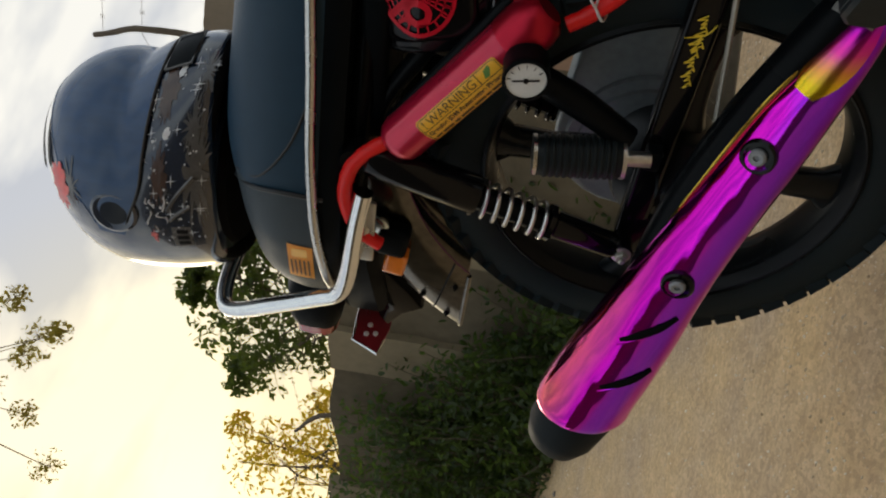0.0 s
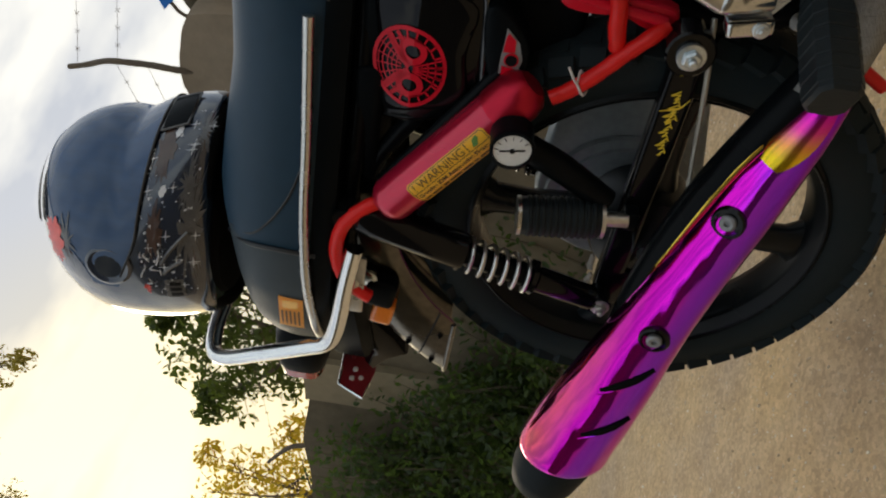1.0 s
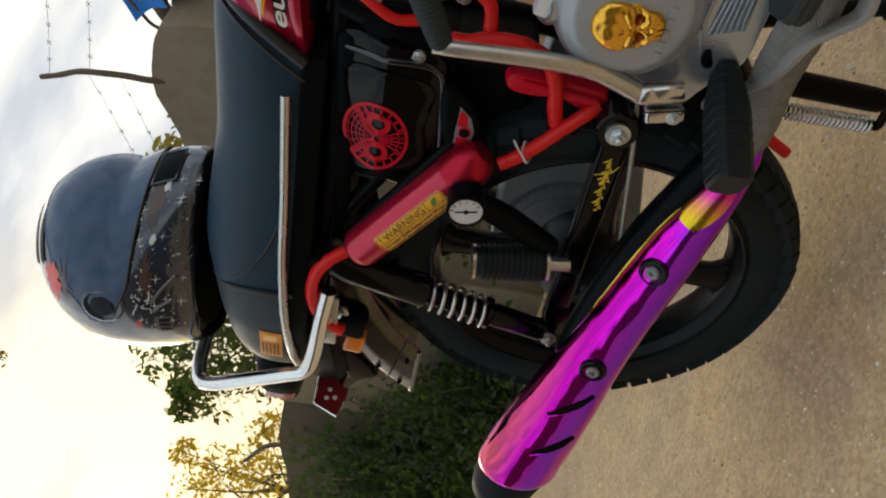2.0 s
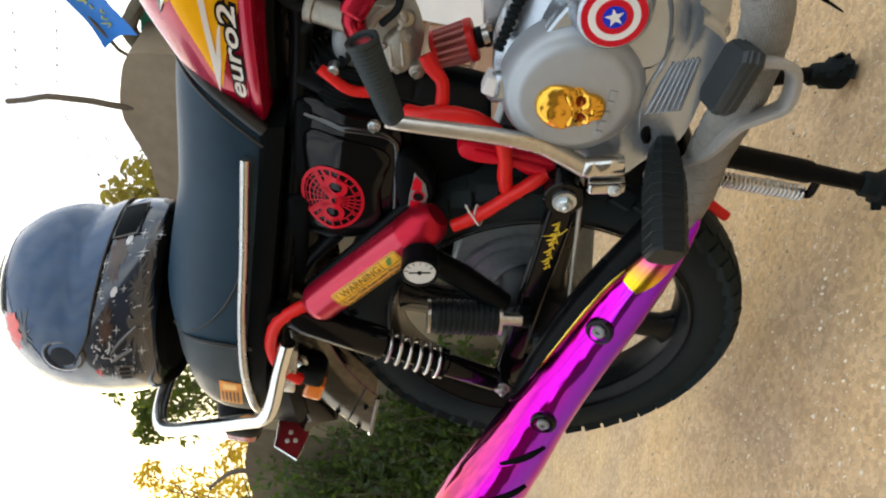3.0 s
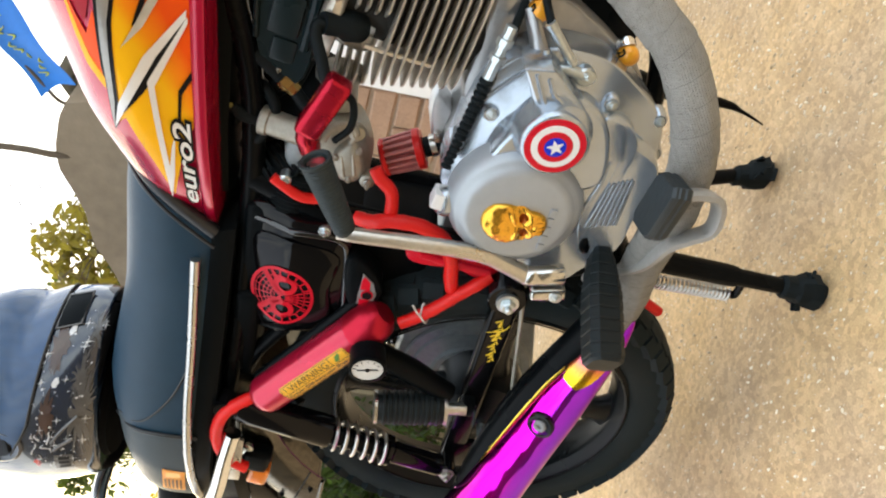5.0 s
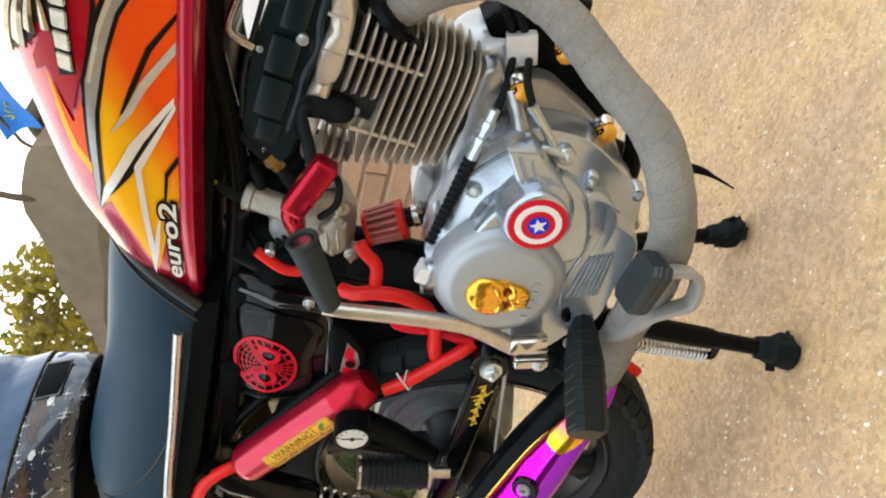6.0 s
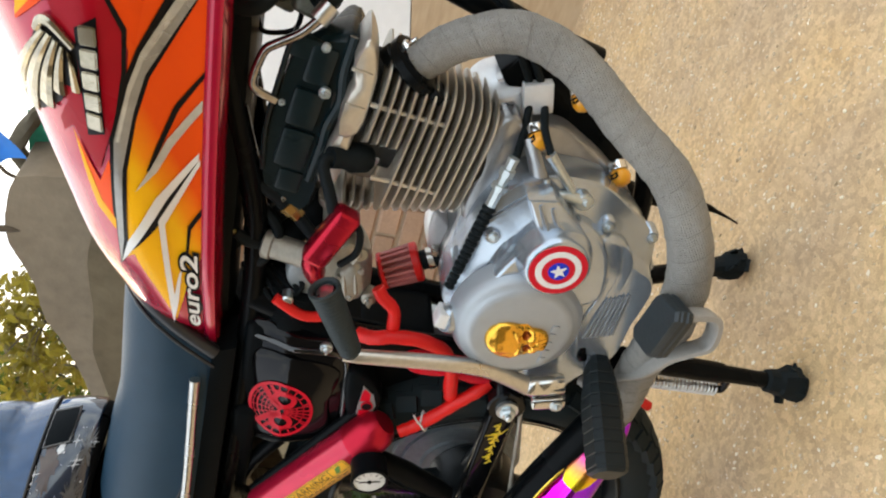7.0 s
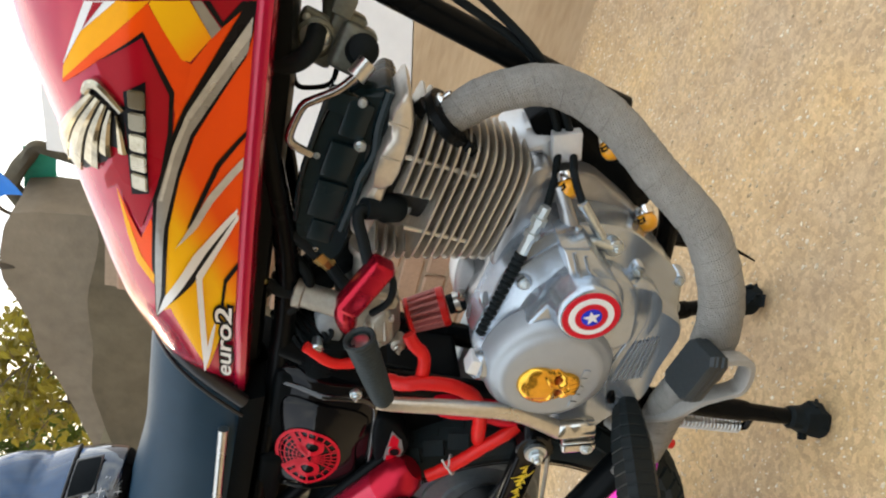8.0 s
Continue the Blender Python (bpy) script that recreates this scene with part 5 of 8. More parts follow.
# black stay from the mudguard to the tail
bm = bmesh.new()
prism(bm, [(-0.657, 0.717), (-0.662, 0.690), (-0.677, 0.680), (-0.711, 0.668), (-0.726, 0.655), (-0.695, 0.633), (-0.675, 0.605), (-0.645, 0.625), (-0.600, 0.668), (-0.55, 0.70), (-0.55, 0.725)], -0.02, -0.050, 0.0, 0.006)
part("mudguard_stay", bm, "gloss_black", bike, "black moulded stay under the tail")

# tail
bm = bmesh.new()
loops = []
for x, w, zt, zb in ((-0.46, 0.085, 0.735, 0.69), (-0.56, 0.085, 0.735, 0.675), (-0.64, 0.072, 0.735, 0.66), (-0.69, 0.055, 0.725, 0.655)):
    loops.append([(x, w * c, (zt + zb) / 2 + (zt - zb) / 2 * s_) for c, s_ in ((-1, -0.6), (-1, 0.6), (-0.8, 1), (0.8, 1), (1, 0.6), (1, -0.6), (0.8, -1), (-0.8, -1))])
rings(bm, loops)
part("tail_tray", bm, "plastic", bike, "black tail fairing")
bm = bmesh.new()
loops = []
for x, w, zt, zb in ((-0.640, 0.060, 0.800, 0.735), (-0.67, 0.068, 0.812, 0.728), (-0.72, 0.070, 0.812, 0.726), (-0.742, 0.066, 0.806, 0.73)):
    loops.append([(x, w * math.copysign(abs(math.cos(a)) ** 0.5, math.cos(a)), (zt + zb) / 2 + (zt - zb) / 2 * math.copysign(abs(math.sin(a)) ** 0.5, math.sin(a))) for a in [2 * math.pi * k / 24 for k in range(24)]])
rings(bm, loops)
tl = part("tail_lamp", bm, "plastic", bike, "black tail lamp housing with a red lens")
bm = bmesh.new()
loops = []
for x, f in ((-0.740, 1.0), (-0.765, 0.95), (-0.778, 0.7)):
    loops.append([(x, 0.064 * f * math.copysign(abs(math.cos(a)) ** 0.5, math.cos(a)), 0.768 + 0.036 * f * math.copysign(abs(math.sin(a)) ** 0.5, math.sin(a))) for a in [2 * math.pi * k / 24 for k in range(24)]])
rings(bm, loops)
part("lens", bm, "red_lens", tl, "ribbed red lens")
bm = bmesh.new()
vs = [(-0.748, y, z) for y, z in ((0.10, 0.708), (-0.070, 0.704), (-0.090, 0.664), (-0.040, 0.652), (0.04, 0.652), (0.10, 0.660))]
rings(bm, [[(x - 0.0015, y, z) for x, y, z in vs], [(x + 0.0015, y, z) for x, y, z in vs]])
box(bm, (-0.715, 0.03, 0.690), (0.064, 0.10, 0.004), None, 0.001)
pl = part("plate_bracket", bm, "plate_red", bike, "red painted plate bracket with a bright edge")
for y, z in ((-0.055, 0.672), (-0.040, 0.683), (-0.058, 0.686)):
    bm = bmesh.new()
    lathe(bm, (-0.7462, y, z), (1, 0, 0), [(0, 0.0042), (0.002, 0.0042), (0.003, 0.003)], 12)
    part("reflector_dot", bm, "badge_white", pl)
bm = bmesh.new()
tube(bm, [(-0.747, 0.02, 0.707), (-0.747, -0.071, 0.7045), (-0.747, -0.091, 0.664), (-0.747, -0.062, 0.657)], 0.0022, 8, 0)
part("bright_edge", bm, "chrome", pl)

# rear indicator
bm = bmesh.new()
box(bm, (-0.494, -0.082, 0.654), (0.048, 0.040, 0.042), Matrix.Rotation(radians(8), 3, "Y"), 0.010, 3)
ind = part("indicator", bm, "plastic", bike, "black rear indicator with an amber lens")
bm = bmesh.new()
box(bm, (-0.532, -0.083, 0.648), (0.038, 0.036, 0.030), Matrix.Rotation(radians(8), 3, "Y"), 0.006, 3)
part("amber_lens", bm, "amber", ind, "amber lens")
bm = bmesh.new()
lathe(bm, (-0.470, -0.090, 0.672), (0.1, -1, 0.1), [(0, 0.013), (0.005, 0.013), (0.007, 0.010)], 18)
part("stalk_nut", bm, "zinc", ind)
bm = bmesh.new()
tube(bm, [(-0.47, -0.085, 0.672), (-0.46, -0.05, 0.68)], 0.010, 10)
part("stalk", bm, "plastic", ind)

# pillion footpeg, folded up
bm = bmesh.new()
tube(bm, [(-0.205, -0.095, 0.545), (-0.235, -0.098, 0.475), (-0.27, -0.10, 0.412)], [0.015, 0.017, 0.015], 12)
pp = part("peg_hanger", bm, "frame_black", bike, "black tube hanger for the pillion footpeg")
PT, PB = Vector((-0.296, -0.119, 0.506)), Vector((-0.287, -0.113, 0.416))
pax = (PT - PB).normalized()
bm = bmesh.new()
prof = []
PL = (PT - PB).length
for k in range(11):
    s0 = 0.006 + k * (PL - 0.012) / 11
    s1 = s0 + (PL - 0.012) / 11
    prof += [(s0, 0.0222), (s0 + 0.0012, 0.0238), (s1 - 0.0030, 0.0238), (s1 - 0.0020, 0.0222)]
lathe(bm, PB, pax, [(0, 0.021)] + prof + [(PL, 0.021)], 22)
part("pillion_peg", bm, "peg_rubber", pp, "ribbed black rubber footpeg")
for s0 in (-0.004, PL - 0.001):
    bm = bmesh.new()
    lathe(bm, PB + pax * s0, pax, [(0, 0.0225), (0.004, 0.0225)], 22)
    part("end_washer", bm, "steel", pp)
bm = bmesh.new()
lathe(bm, PB - pax * 0.032, pax, [(0, 0.0085), (0.03, 0.0085)], 14)
part("peg_pin", bm, "steel", pp)
bm = bmesh.new()
box(bm, PB - pax * 0.036 + Vector((-0.003, 0.018, 0)), (0.026, 0.040, 0.018), None, 0.005)
part("peg_pivot", bm, "frame_black", pp)

# ---- engine ----
CASE = smooth_loop([(0.064, 0.503), (0.114, 0.500), (0.189, 0.494), (0.236, 0.482), (0.266, 0.458), (0.274, 0.424), (0.262, 0.394), (0.238, 0.352), (0.205, 0.314), (0.180, 0.292), (0.140, 0.284), (0.090, 0.288), (0.036, 0.290), (0.000, 0.318), (-0.031, 0.345), (-0.020, 0.405), (0.022, 0.470)], 4)
COVER_R = smooth_loop([(0.064, 0.503), (0.114, 0.500), (0.175, 0.492), (0.214, 0.472), (0.236, 0.440), (0.241, 0.405), (0.236, 0.368), (0.216, 0.332), (0.200, 0.310), (0.180, 0.292), (0.140, 0.284), (0.090, 0.288), (0.036, 0.290), (0.000, 0.318), (-0.031, 0.345), (-0.020, 0.405), (0.022, 0.470)], 4)
bm = bmesh.new()
prism(bm, CASE, 0.10, -0.034, 0.004, 0.006)
crank = part("crankcase", bm, "cast_dull", bike, "cast alloy crankcase")
bm = bmesh.new()
prism(bm, COVER_R, -0.035, -0.084, 0.0, 0.004)
loops = []
for y, f, g in ((-0.0835, 0.0, 0.985), (-0.0875, 0.36, 0.980), (-0.0985, 0.84, 0.972), (-0.115, 0.97, 0.966), (-0.118, 1.0, 0.95)):
    lp = []
    for x, z in COVER_R:
        px, pz = 0.105 + (x - 0.105) * g, 0.395 + (z - 0.395) * g
        px -= f * 0.036 * min(1.0, max(0.0, (x - 0.13) / 0.08))
        pz -= f * 0.030 * min(1.0, max(0.0, (z - 0.43) / 0.05))
        lp.append((px, y, pz))
    loops.append(lp)
rings(bm, loops)
case = part("clutch_cover", bm, "cast", bike, "silver painted clutch cover", angle=24)
# raised housings on the cover
bm = bmesh.new()
prism(bm, smooth_loop([(0.203, 0.428), (0.178, 0.450), (0.122, 0.473), (0.098, 0.470), (0.100, 0.400), (0.116, 0.354), (0.136, 0.345), (0.180, 0.357), (0.204, 0.377), (0.211, 0.402)], 2), -0.098, -0.1265, 0.001, 0.005)
part("cover_rise", bm, "cast", case, angle=24)
bm = bmesh.new()
prism(bm, smooth_loop([(0.196, 0.368), (0.180, 0.348), (0.152, 0.335), (0.122, 0.337), (0.118, 0.330), (0.146, 0.322), (0.174, 0.324), (0.194, 0.342)], 4), -0.090, -0.1185, 0.001, 0.0025)
part("cover_leaf", bm, "cast", case, angle=35)
bm = bmesh.new()
lathe(bm, (0.077, -0.105, 0.424), (0, -1, 0), [(0, 0.074), (0.018, 0.072), (0.027, 0.068), (0.031, 0.064), (0.0315, 0.061), (0.034, 0.059), (0.0365, 0.054), (0.0372, 0.05)], 64)
cap = part("round_cap", bm, "cap_cast", case, "matt silver round cover", angle=50)
bm = bmesh.new()
lathe(bm, (0.172, -0.122, 0.4155), (0, -1, 0), [(0, 0.041), (0.007, 0.0385), (0.018, 0.035), (0.0235, 0.0335), (0.0255, 0.031)], 48)
boss = part("filter_boss", bm, "cast", case, angle=50)
# block with crossing ridges above the round boss
bm = bmesh.new()
prism(bm, [(0.234, 0.464), (0.239, 0.437), (0.230, 0.423), (0.206, 0.393), (0.193, 0.388), (0.184, 0.394), (0.181, 0.426), (0.206, 0.449)], -0.076, -0.1295, 0.001, 0.0045)
tower = part("cover_block", bm, "cast", case, angle=30)
for pts in ([(0.232, -0.1280, 0.451), (0.206, -0.1290, 0.436), (0.186, -0.1290, 0.421)], [(0.230, -0.1280, 0.438), (0.214, -0.1290, 0.428), (0.209, -0.1290, 0.420), (0.188, -0.1290, 0.404)]):
    bm = bmesh.new()
    tube(bm, pts, [0.0030] * len(pts), 8, 3)
    part("block_ridge", bm, "cast", tower)
bm = bmesh.new()
tube(bm, [(0.262, -0.058, 0.460), (0.244, -0.074, 0.450), (0.226, -0.086, 0.440)], [0.0070, 0.0080, 0.0095], 12)
part("cover_post", bm, "cast_dull", case)
bm = bmesh.new()
tube(bm, [(0.168, -0.0862, 0.486), (0.196, -0.0868, 0.466), (0.220, -0.0868, 0.445)], 0.0026, 8)
part("cast_ridge", bm, "cast", case)
for k in range(6):
    f = k / 5
    bm = bmesh.new()
    tube(bm, [(0.124 + 0.010 * f, -0.1190, 0.3355 - 0.021 * f), (0.092 + 0.010 * f, -0.1200, 0.3385 - 0.0245 * f), (0.062 + 0.010 * f, -0.1185, 0.341 - 0.029 * f)], [0.0012, 0.0019, 0.0012], 8)
    part("cooling_rib", bm, "cast", case)
    # darker strip that paints the shade between two ribs
    bm = bmesh.new()
    tube(bm, [(0.122 + 0.010 * f, -0.1188, 0.3335 - 0.021 * f), (0.064 + 0.010 * f, -0.1188, 0.3385 - 0.029 * f)], 0.0014, 6, 0)
    part("rib_gap_shade", bm, "case_dark", case)
bm = bmesh.new()
tube(bm, [(0.150, -0.1168, 0.345), (0.120, -0.1172, 0.345), (0.080, -0.1172, 0.350), (0.034, -0.116, 0.338)], [0.002, 0.003, 0.003, 0.002], 10)
part("cast_ridge", bm, "cast", case)
for x, z, y in ((0.187, 0.300, -0.084), (0.148, 0.289, -0.084), (0.203, 0.362, -0.102), (0.162, 0.473, -0.096), (0.224, 0.438, -0.094), (0.115, 0.495, -0.086), (-0.012, 0.330, -0.086)):
    bm = bmesh.new()
    lathe(bm, (x, -0.066, z), (0, -1, 0), [(0, 0.0105), (-0.069 - y, 0.0092), (-0.066 - y, 0.0076)], 18)
    ob = part("bolt_boss", bm, "cast", case)
    bolt("bolt", (x, y - 0.001, z), (0, -1, 0), 0.0038, ob, "zinc", 0.003)
# concentric round sticker
for nm, r, mt, off in (("sticker_outer", 0.0300, "emblem_red", 0.0), ("sticker_ring", 0.0235, "white_print", 0.0005), ("sticker_inner", 0.0170, "emblem_red", 0.0010), ("sticker_centre", 0.0108, "emblem_blue", 0.0015)):
    bm = bmesh.new()
    lathe(bm, (0.172, -0.1465 - off, 0.4155), (0, -1, 0), [(0, r), (0.0018, r), (0.0022, r * 0.985)], 48)
    part(nm, bm, mt, boss, "round red, white and blue ringed sticker" if off == 0 else "")
bm = bmesh.new()
star = []
for k in range(10):
    r = 0.0088 if k % 2 == 0 else 0.0036
    a = radians(90 + 36 * k + 8)
    star.append((0.172 + r * math.cos(a), 0.4155 + r * math.sin(a)))
prism(bm, star, -0.150, -0.1510)
part("sticker_star", bm, "white_print", boss)
# gold relief emblem: a round dome with a smaller ridged end
GU, GV = Vector((0.025, 0.0, -0.125)), Vector((0.100, 0.0, 0.031))
GO = Vector((0.0685, -0.1415, 0.4265))


def gold_height(u, v):
    """Relief in metres at u along the emblem from the dome's side to its end, v across it."""
    dome = max(0.0, 1 - ((u + 0.13) / 0.36) ** 2 - (v / 0.46) ** 2) ** 0.5 * 0.0095
    end = max(0.0, 1 - ((u - 0.27) / 0.27) ** 2 - (v / 0.36) ** 2) ** 0.5 * 0.0085
    h = max(dome, end)
    for s in (-1, 1):
        h -= 0.0062 * math.exp(-((u - 0.16 - 0.10 * s * v) / 0.055) ** 2 - ((v - 0.16 * s) / 0.11) ** 2)
        h += 0.0028 * math.exp(-((u - 0.07 + 0.25 * abs(v)) / 0.03) ** 2 - ((v - 0.18 * s) / 0.14) ** 2)
    h -= 0.0030 * math.exp(-((u - 0.29) / 0.03) ** 2 - (v / 0.05) ** 2)
    if u > 0.36:
        h += 0.0010 * math.sin(v * 62)
    h += 0.0011 * noise.noise(Vector((u * 9, v * 9, 1.7))) + 0.0005 * noise.noise(Vector((u * 24, v * 24, 5.1)))
    return max(h, 0.0)


bm = bmesh.new()
OUT = smooth_loop([(-0.49, 0.0), (-0.44, 0.24), (-0.28, 0.42), (-0.08, 0.44), (0.06, 0.40), (0.18, 0.40), (0.28, 0.30), (0.40, 0.26), (0.50, 0.16), (0.52, -0.02), (0.46, -0.18), (0.34, -0.22), (0.24, -0.36), (0.12, -0.42), (-0.02, -0.38), (-0.14, -0.44), (-0.32, -0.38), (-0.45, -0.22)], 5)
lay = lambda u, v, h: GO + GU * (u * 0.54) + GV * (v * 0.54) + Vector((0, -h, 0))
loops = [[lay(u, v, -0.0005) for u, v in OUT]]
for f in (0.995, 0.96, 0.9, 0.84, 0.78, 0.72, 0.66, 0.6, 0.54, 0.48, 0.42, 0.36, 0.3, 0.24, 0.18, 0.12, 0.06, 0.02):
    loops.append([lay(0.03 + (u - 0.03) * f, v * f, 0.0016 * min(1, (1 - f) * 20) + gold_height(0.03 + (u - 0.03) * f, v * f)) for u, v in OUT])
rings(bm, loops)
sk = part("gold_emblem", bm, "gold", cap, "gold plated relief emblem", angle=70)
for s_ in (-1, 1):
    bm = bmesh.new()
    sheet(bm, smooth_loop([(0.13 + 0.02 * s_, 0.07 * s_), (0.20, 0.10 * s_), (0.21, 0.20 * s_), (0.16, 0.27 * s_), (0.11, 0.22 * s_), (0.11, 0.12 * s_)], 3), lambda u, v: lay(u, v, 0.0022 + gold_height(u, v)), 0.03)
    part("emblem_hollow", bm, "gold_dark", sk)
for k in range(5):
    bm = bmesh.new()
    q = Vector((0.0372, -0.1420, 0.3885)).lerp(Vector((0.0965, -0.1420, 0.3890)), (k + 0.5) / 5)
    box(bm, q, (0.0096, 0.0040, 0.0074), Matrix.Rotation(radians(0.5), 3, "Y"), 0.0006)
    part("raised_mark", bm, "cap_cast", cap, "plain raised cast block")
# oil filler and clamp
bm = bmesh.new()
box(bm, (0.064, -0.116, 0.503), (0.020, 0.022, 0.018), Matrix.Rotation(radians(10), 3, "Y"), 0.003)
part("filler_block", bm, "bright_zinc", case, "bright square filler block")
bm = bmesh.new()
lathe(bm, (0.061, -0.106, 0.482), (0.0, -0.5, 0.86), [(0, 0.017), (0.022, 0.017), (0.026, 0.014)], 22)
part("filler_neck", bm, "cast", case)
# bright cast lug between cylinder and carburettor
bm = bmesh.new()
prism(bm, smooth_loop([(0.120, 0.521), (0.116, 0.508), (0.088, 0.486), (0.050, 0.484), (0.042, 0.502), (0.082, 0.521)], 3), 0.03, -0.004, 0.002, 0.006)
part("cast_lug", bm, "bright_zinc", case, "bright cast lug", angle=50)

# cylinder with its fins, leaning a little forward
AX0, AX1 = Vector((0.218, 0, 0.470)), Vector((0.242, 0, 0.650))
lean_x = (AX1.x - AX0.x) / (AX1.z - AX0.z)
bm = bmesh.new()
loops = []
for z in (0.494, 0.52, 0.56, 0.62, 0.66):
    cx = AX0.x + lean_x * (z - 0.47)
    loops.append([(cx + 0.056 * math.copysign(abs(math.cos(a)) ** 0.7, math.cos(a)), 0.052 * math.copysign(abs(math.sin(a)) ** 0.7, math.sin(a)), z) for a in [2 * math.pi * k / 28 for k in range(28)]])
rings(bm, loops)
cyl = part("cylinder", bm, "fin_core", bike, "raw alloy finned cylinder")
NF = 13
for k in range(13):
    z = 0.505 + k * 0.0097
    cx = AX0.x + lean_x * (z - 0.47)
    f = 0.2 + 0.7 * k / (NF - 1)
    ax_, ay_ = 0.070 + 0.014 * f, 0.068 + 0.014 * f
    bm = bmesh.new()
    lp0 = []
    for j in range(72):
        a = 2 * math.pi * j / 72
        lp0.append(((ax_ + 0.024 * k / 12 if math.cos(a) < 0 else ax_ - 0.004 - 0.006 * (1 - k / 12)) * math.copysign(abs(math.cos(a)) ** 0.5, math.cos(a)), (ay_ if math.sin(a) < 0 else 0.42 * ay_) * math.copysign(abs(math.sin(a)) ** 0.5, math.sin(a))))
    th = 0.0015
    tilt = -lean_x
    loops = []
    for dz, sc in ((-th, 0.97), (-th * 0.6, 1.0), (th * 0.6, 1.0), (th, 0.97)):
        loops.append([(cx + x * sc, max(y * sc, -0.030) if z > 0.590 and 0.166 < cx + x * sc < 0.226 else y * sc, z + dz + tilt * x) for x, y in lp0])
    rings(bm, loops)
    part("fin", bm, "fin", cyl, angle=30)
bm = bmesh.new()
prism(bm, smooth_loop([(0.148, 0.500), (0.215, 0.500), (0.270, 0.496), (0.278, 0.470), (0.215, 0.460), (0.150, 0.468)], 3), 0.050, -0.052, 0.002, 0.006)
part("cylinder_base", bm, "cast_dull", cyl, "cast base of the cylinder", angle=50)
for (x, y), z0, z1 in (((0.262, -0.064), 0.55, 0.625), ((0.185, -0.066), 0.54, 0.61)):
    bm = bmesh.new()
    tube(bm, [(x, y, z0), (x + lean_x * (z1 - z0), y - 0.006, z1)], 0.0026, 8, 0)
    part("damping_post", bm, "fin", cyl)
# head
bm = bmesh.new()
HEAD = smooth_loop([(0.166, 0.648), (0.164, 0.660), (0.182, 0.669), (0.25, 0.667), (0.296, 0.664), (0.310, 0.655), (0.304, 0.647), (0.24, 0.645)], 4)
prism(bm, HEAD, 0.010, -0.066, 0.002, 0.010)
for v in bm.verts:
    v.co.z += -0.010 - 0.13 * (v.co.x - 0.2)
head = part("cylinder_head", bm, "fin", bike, "raw alloy cylinder head")
bm = bmesh.new()
prism(bm, smooth_loop([(0.236, 0.631), (0.230, 0.650), (0.262, 0.651), (0.290, 0.646), (0.314, 0.648), (0.332, 0.642), (0.340, 0.637), (0.324, 0.628), (0.300, 0.622), (0.268, 0.624)], 2), -0.010, -0.073, 0.002, 0.005)
part("head_shoulder", bm, "fin", head, "pale alloy shoulder of the head", angle=40)
for dx in (0.268, 0.304):
    bm = bmesh.new()
    box(bm, (dx, -0.072, 0.639), (0.0032, 0.006, 0.020), Matrix.Rotation(radians(8), 3, "Y"), 0.0012)
    part("head_rib", bm, "fin", head)
bm = bmesh.new()
prism(bm, smooth_loop([(0.166, 0.600), (0.168, 0.640), (0.195, 0.652), (0.222, 0.648), (0.226, 0.625), (0.215, 0.600)], 4), -0.02, -0.034, 0.004, 0.006)
part("plug_recess", bm, "fin", head, angle=50)
bm = bmesh.new()
loops = []
for y, f in ((0.040, 0.94), (0.034, 1.0), (-0.040, 1.0), (-0.050, 0.94)):
    loops.append([(0.228 + (x - 0.228) * f, y, 0.70 + (z - 0.70) * f) for x, z in smooth_loop([(0.128, 0.664), (0.120, 0.696), (0.143, 0.714), (0.184, 0.727), (0.235, 0.729), (0.290, 0.727), (0.312, 0.718), (0.322, 0.696), (0.316, 0.664), (0.23, 0.668)], 4)])
rings(bm, loops)
for v in bm.verts:
    v.co.z += -0.010 - 0.13 * (v.co.x - 0.2) - max(0.0, v.co.z - 0.68) * max(0.0, v.co.y + 0.040) * 11.0
rocker = part("rocker_cover", bm, "rocker", bike, "black rocker cover", angle=45)
for x, z, sx, sz, dy in ((0.292, 0.676, 0.040, 0.026, 0.014), (0.246, 0.684, 0.040, 0.030, 0.018), (0.199, 0.688, 0.044, 0.032, 0.014), (0.160, 0.688, 0.026, 0.026, 0.010)):
    bm = bmesh.new()
    box(bm, (x, -0.048, z), (sx, dy, sz), Matrix.Rotation(radians(8), 3, "Y"), 0.004)
    part("cover_panel", bm, "rocker", rocker)
bm = bmesh.new()
tube(bm, [(0.325, -0.048, 0.650), (0.29, -0.053, 0.654), (0.26, -0.052, 0.652), (0.235, -0.056, 0.660), (0.21, -0.053, 0.662), (0.165, -0.050, 0.668)], 0.0052, 8, 4)
part("cover_flange", bm, "rocker", rocker)
for x, y, z in ((0.118, -0.020, 0.685), (0.246, -0.046, 0.706), (0.268, -0.058, 0.668)):
    bolt("bolt", (x, y, z), (0, -1, 0.1), 0.0040, rocker, "zinc", 0.005)
bm = bmesh.new()
box(bm, (0.306, -0.046, 0.690), (0.022, 0.016, 0.034), Matrix.Rotation(radians(8), 3, "Y"), 0.003)
part("cover_step", bm, "rocker", rocker)
bm = bmesh.new()
tube(bm, [(0.312, -0.053, 0.706), (0.270, -0.054, 0.712), (0.222, -0.054, 0.718), (0.170, -0.052, 0.716)], 0.0028, 8, 4)
part("cover_rib", bm, "rocker", rocker)
for x, z in ((0.312, 0.674),):
    bolt("bolt", (x, -0.056, z), (0, -1, 0.1), 0.0030, rocker, "zinc", 0.003)
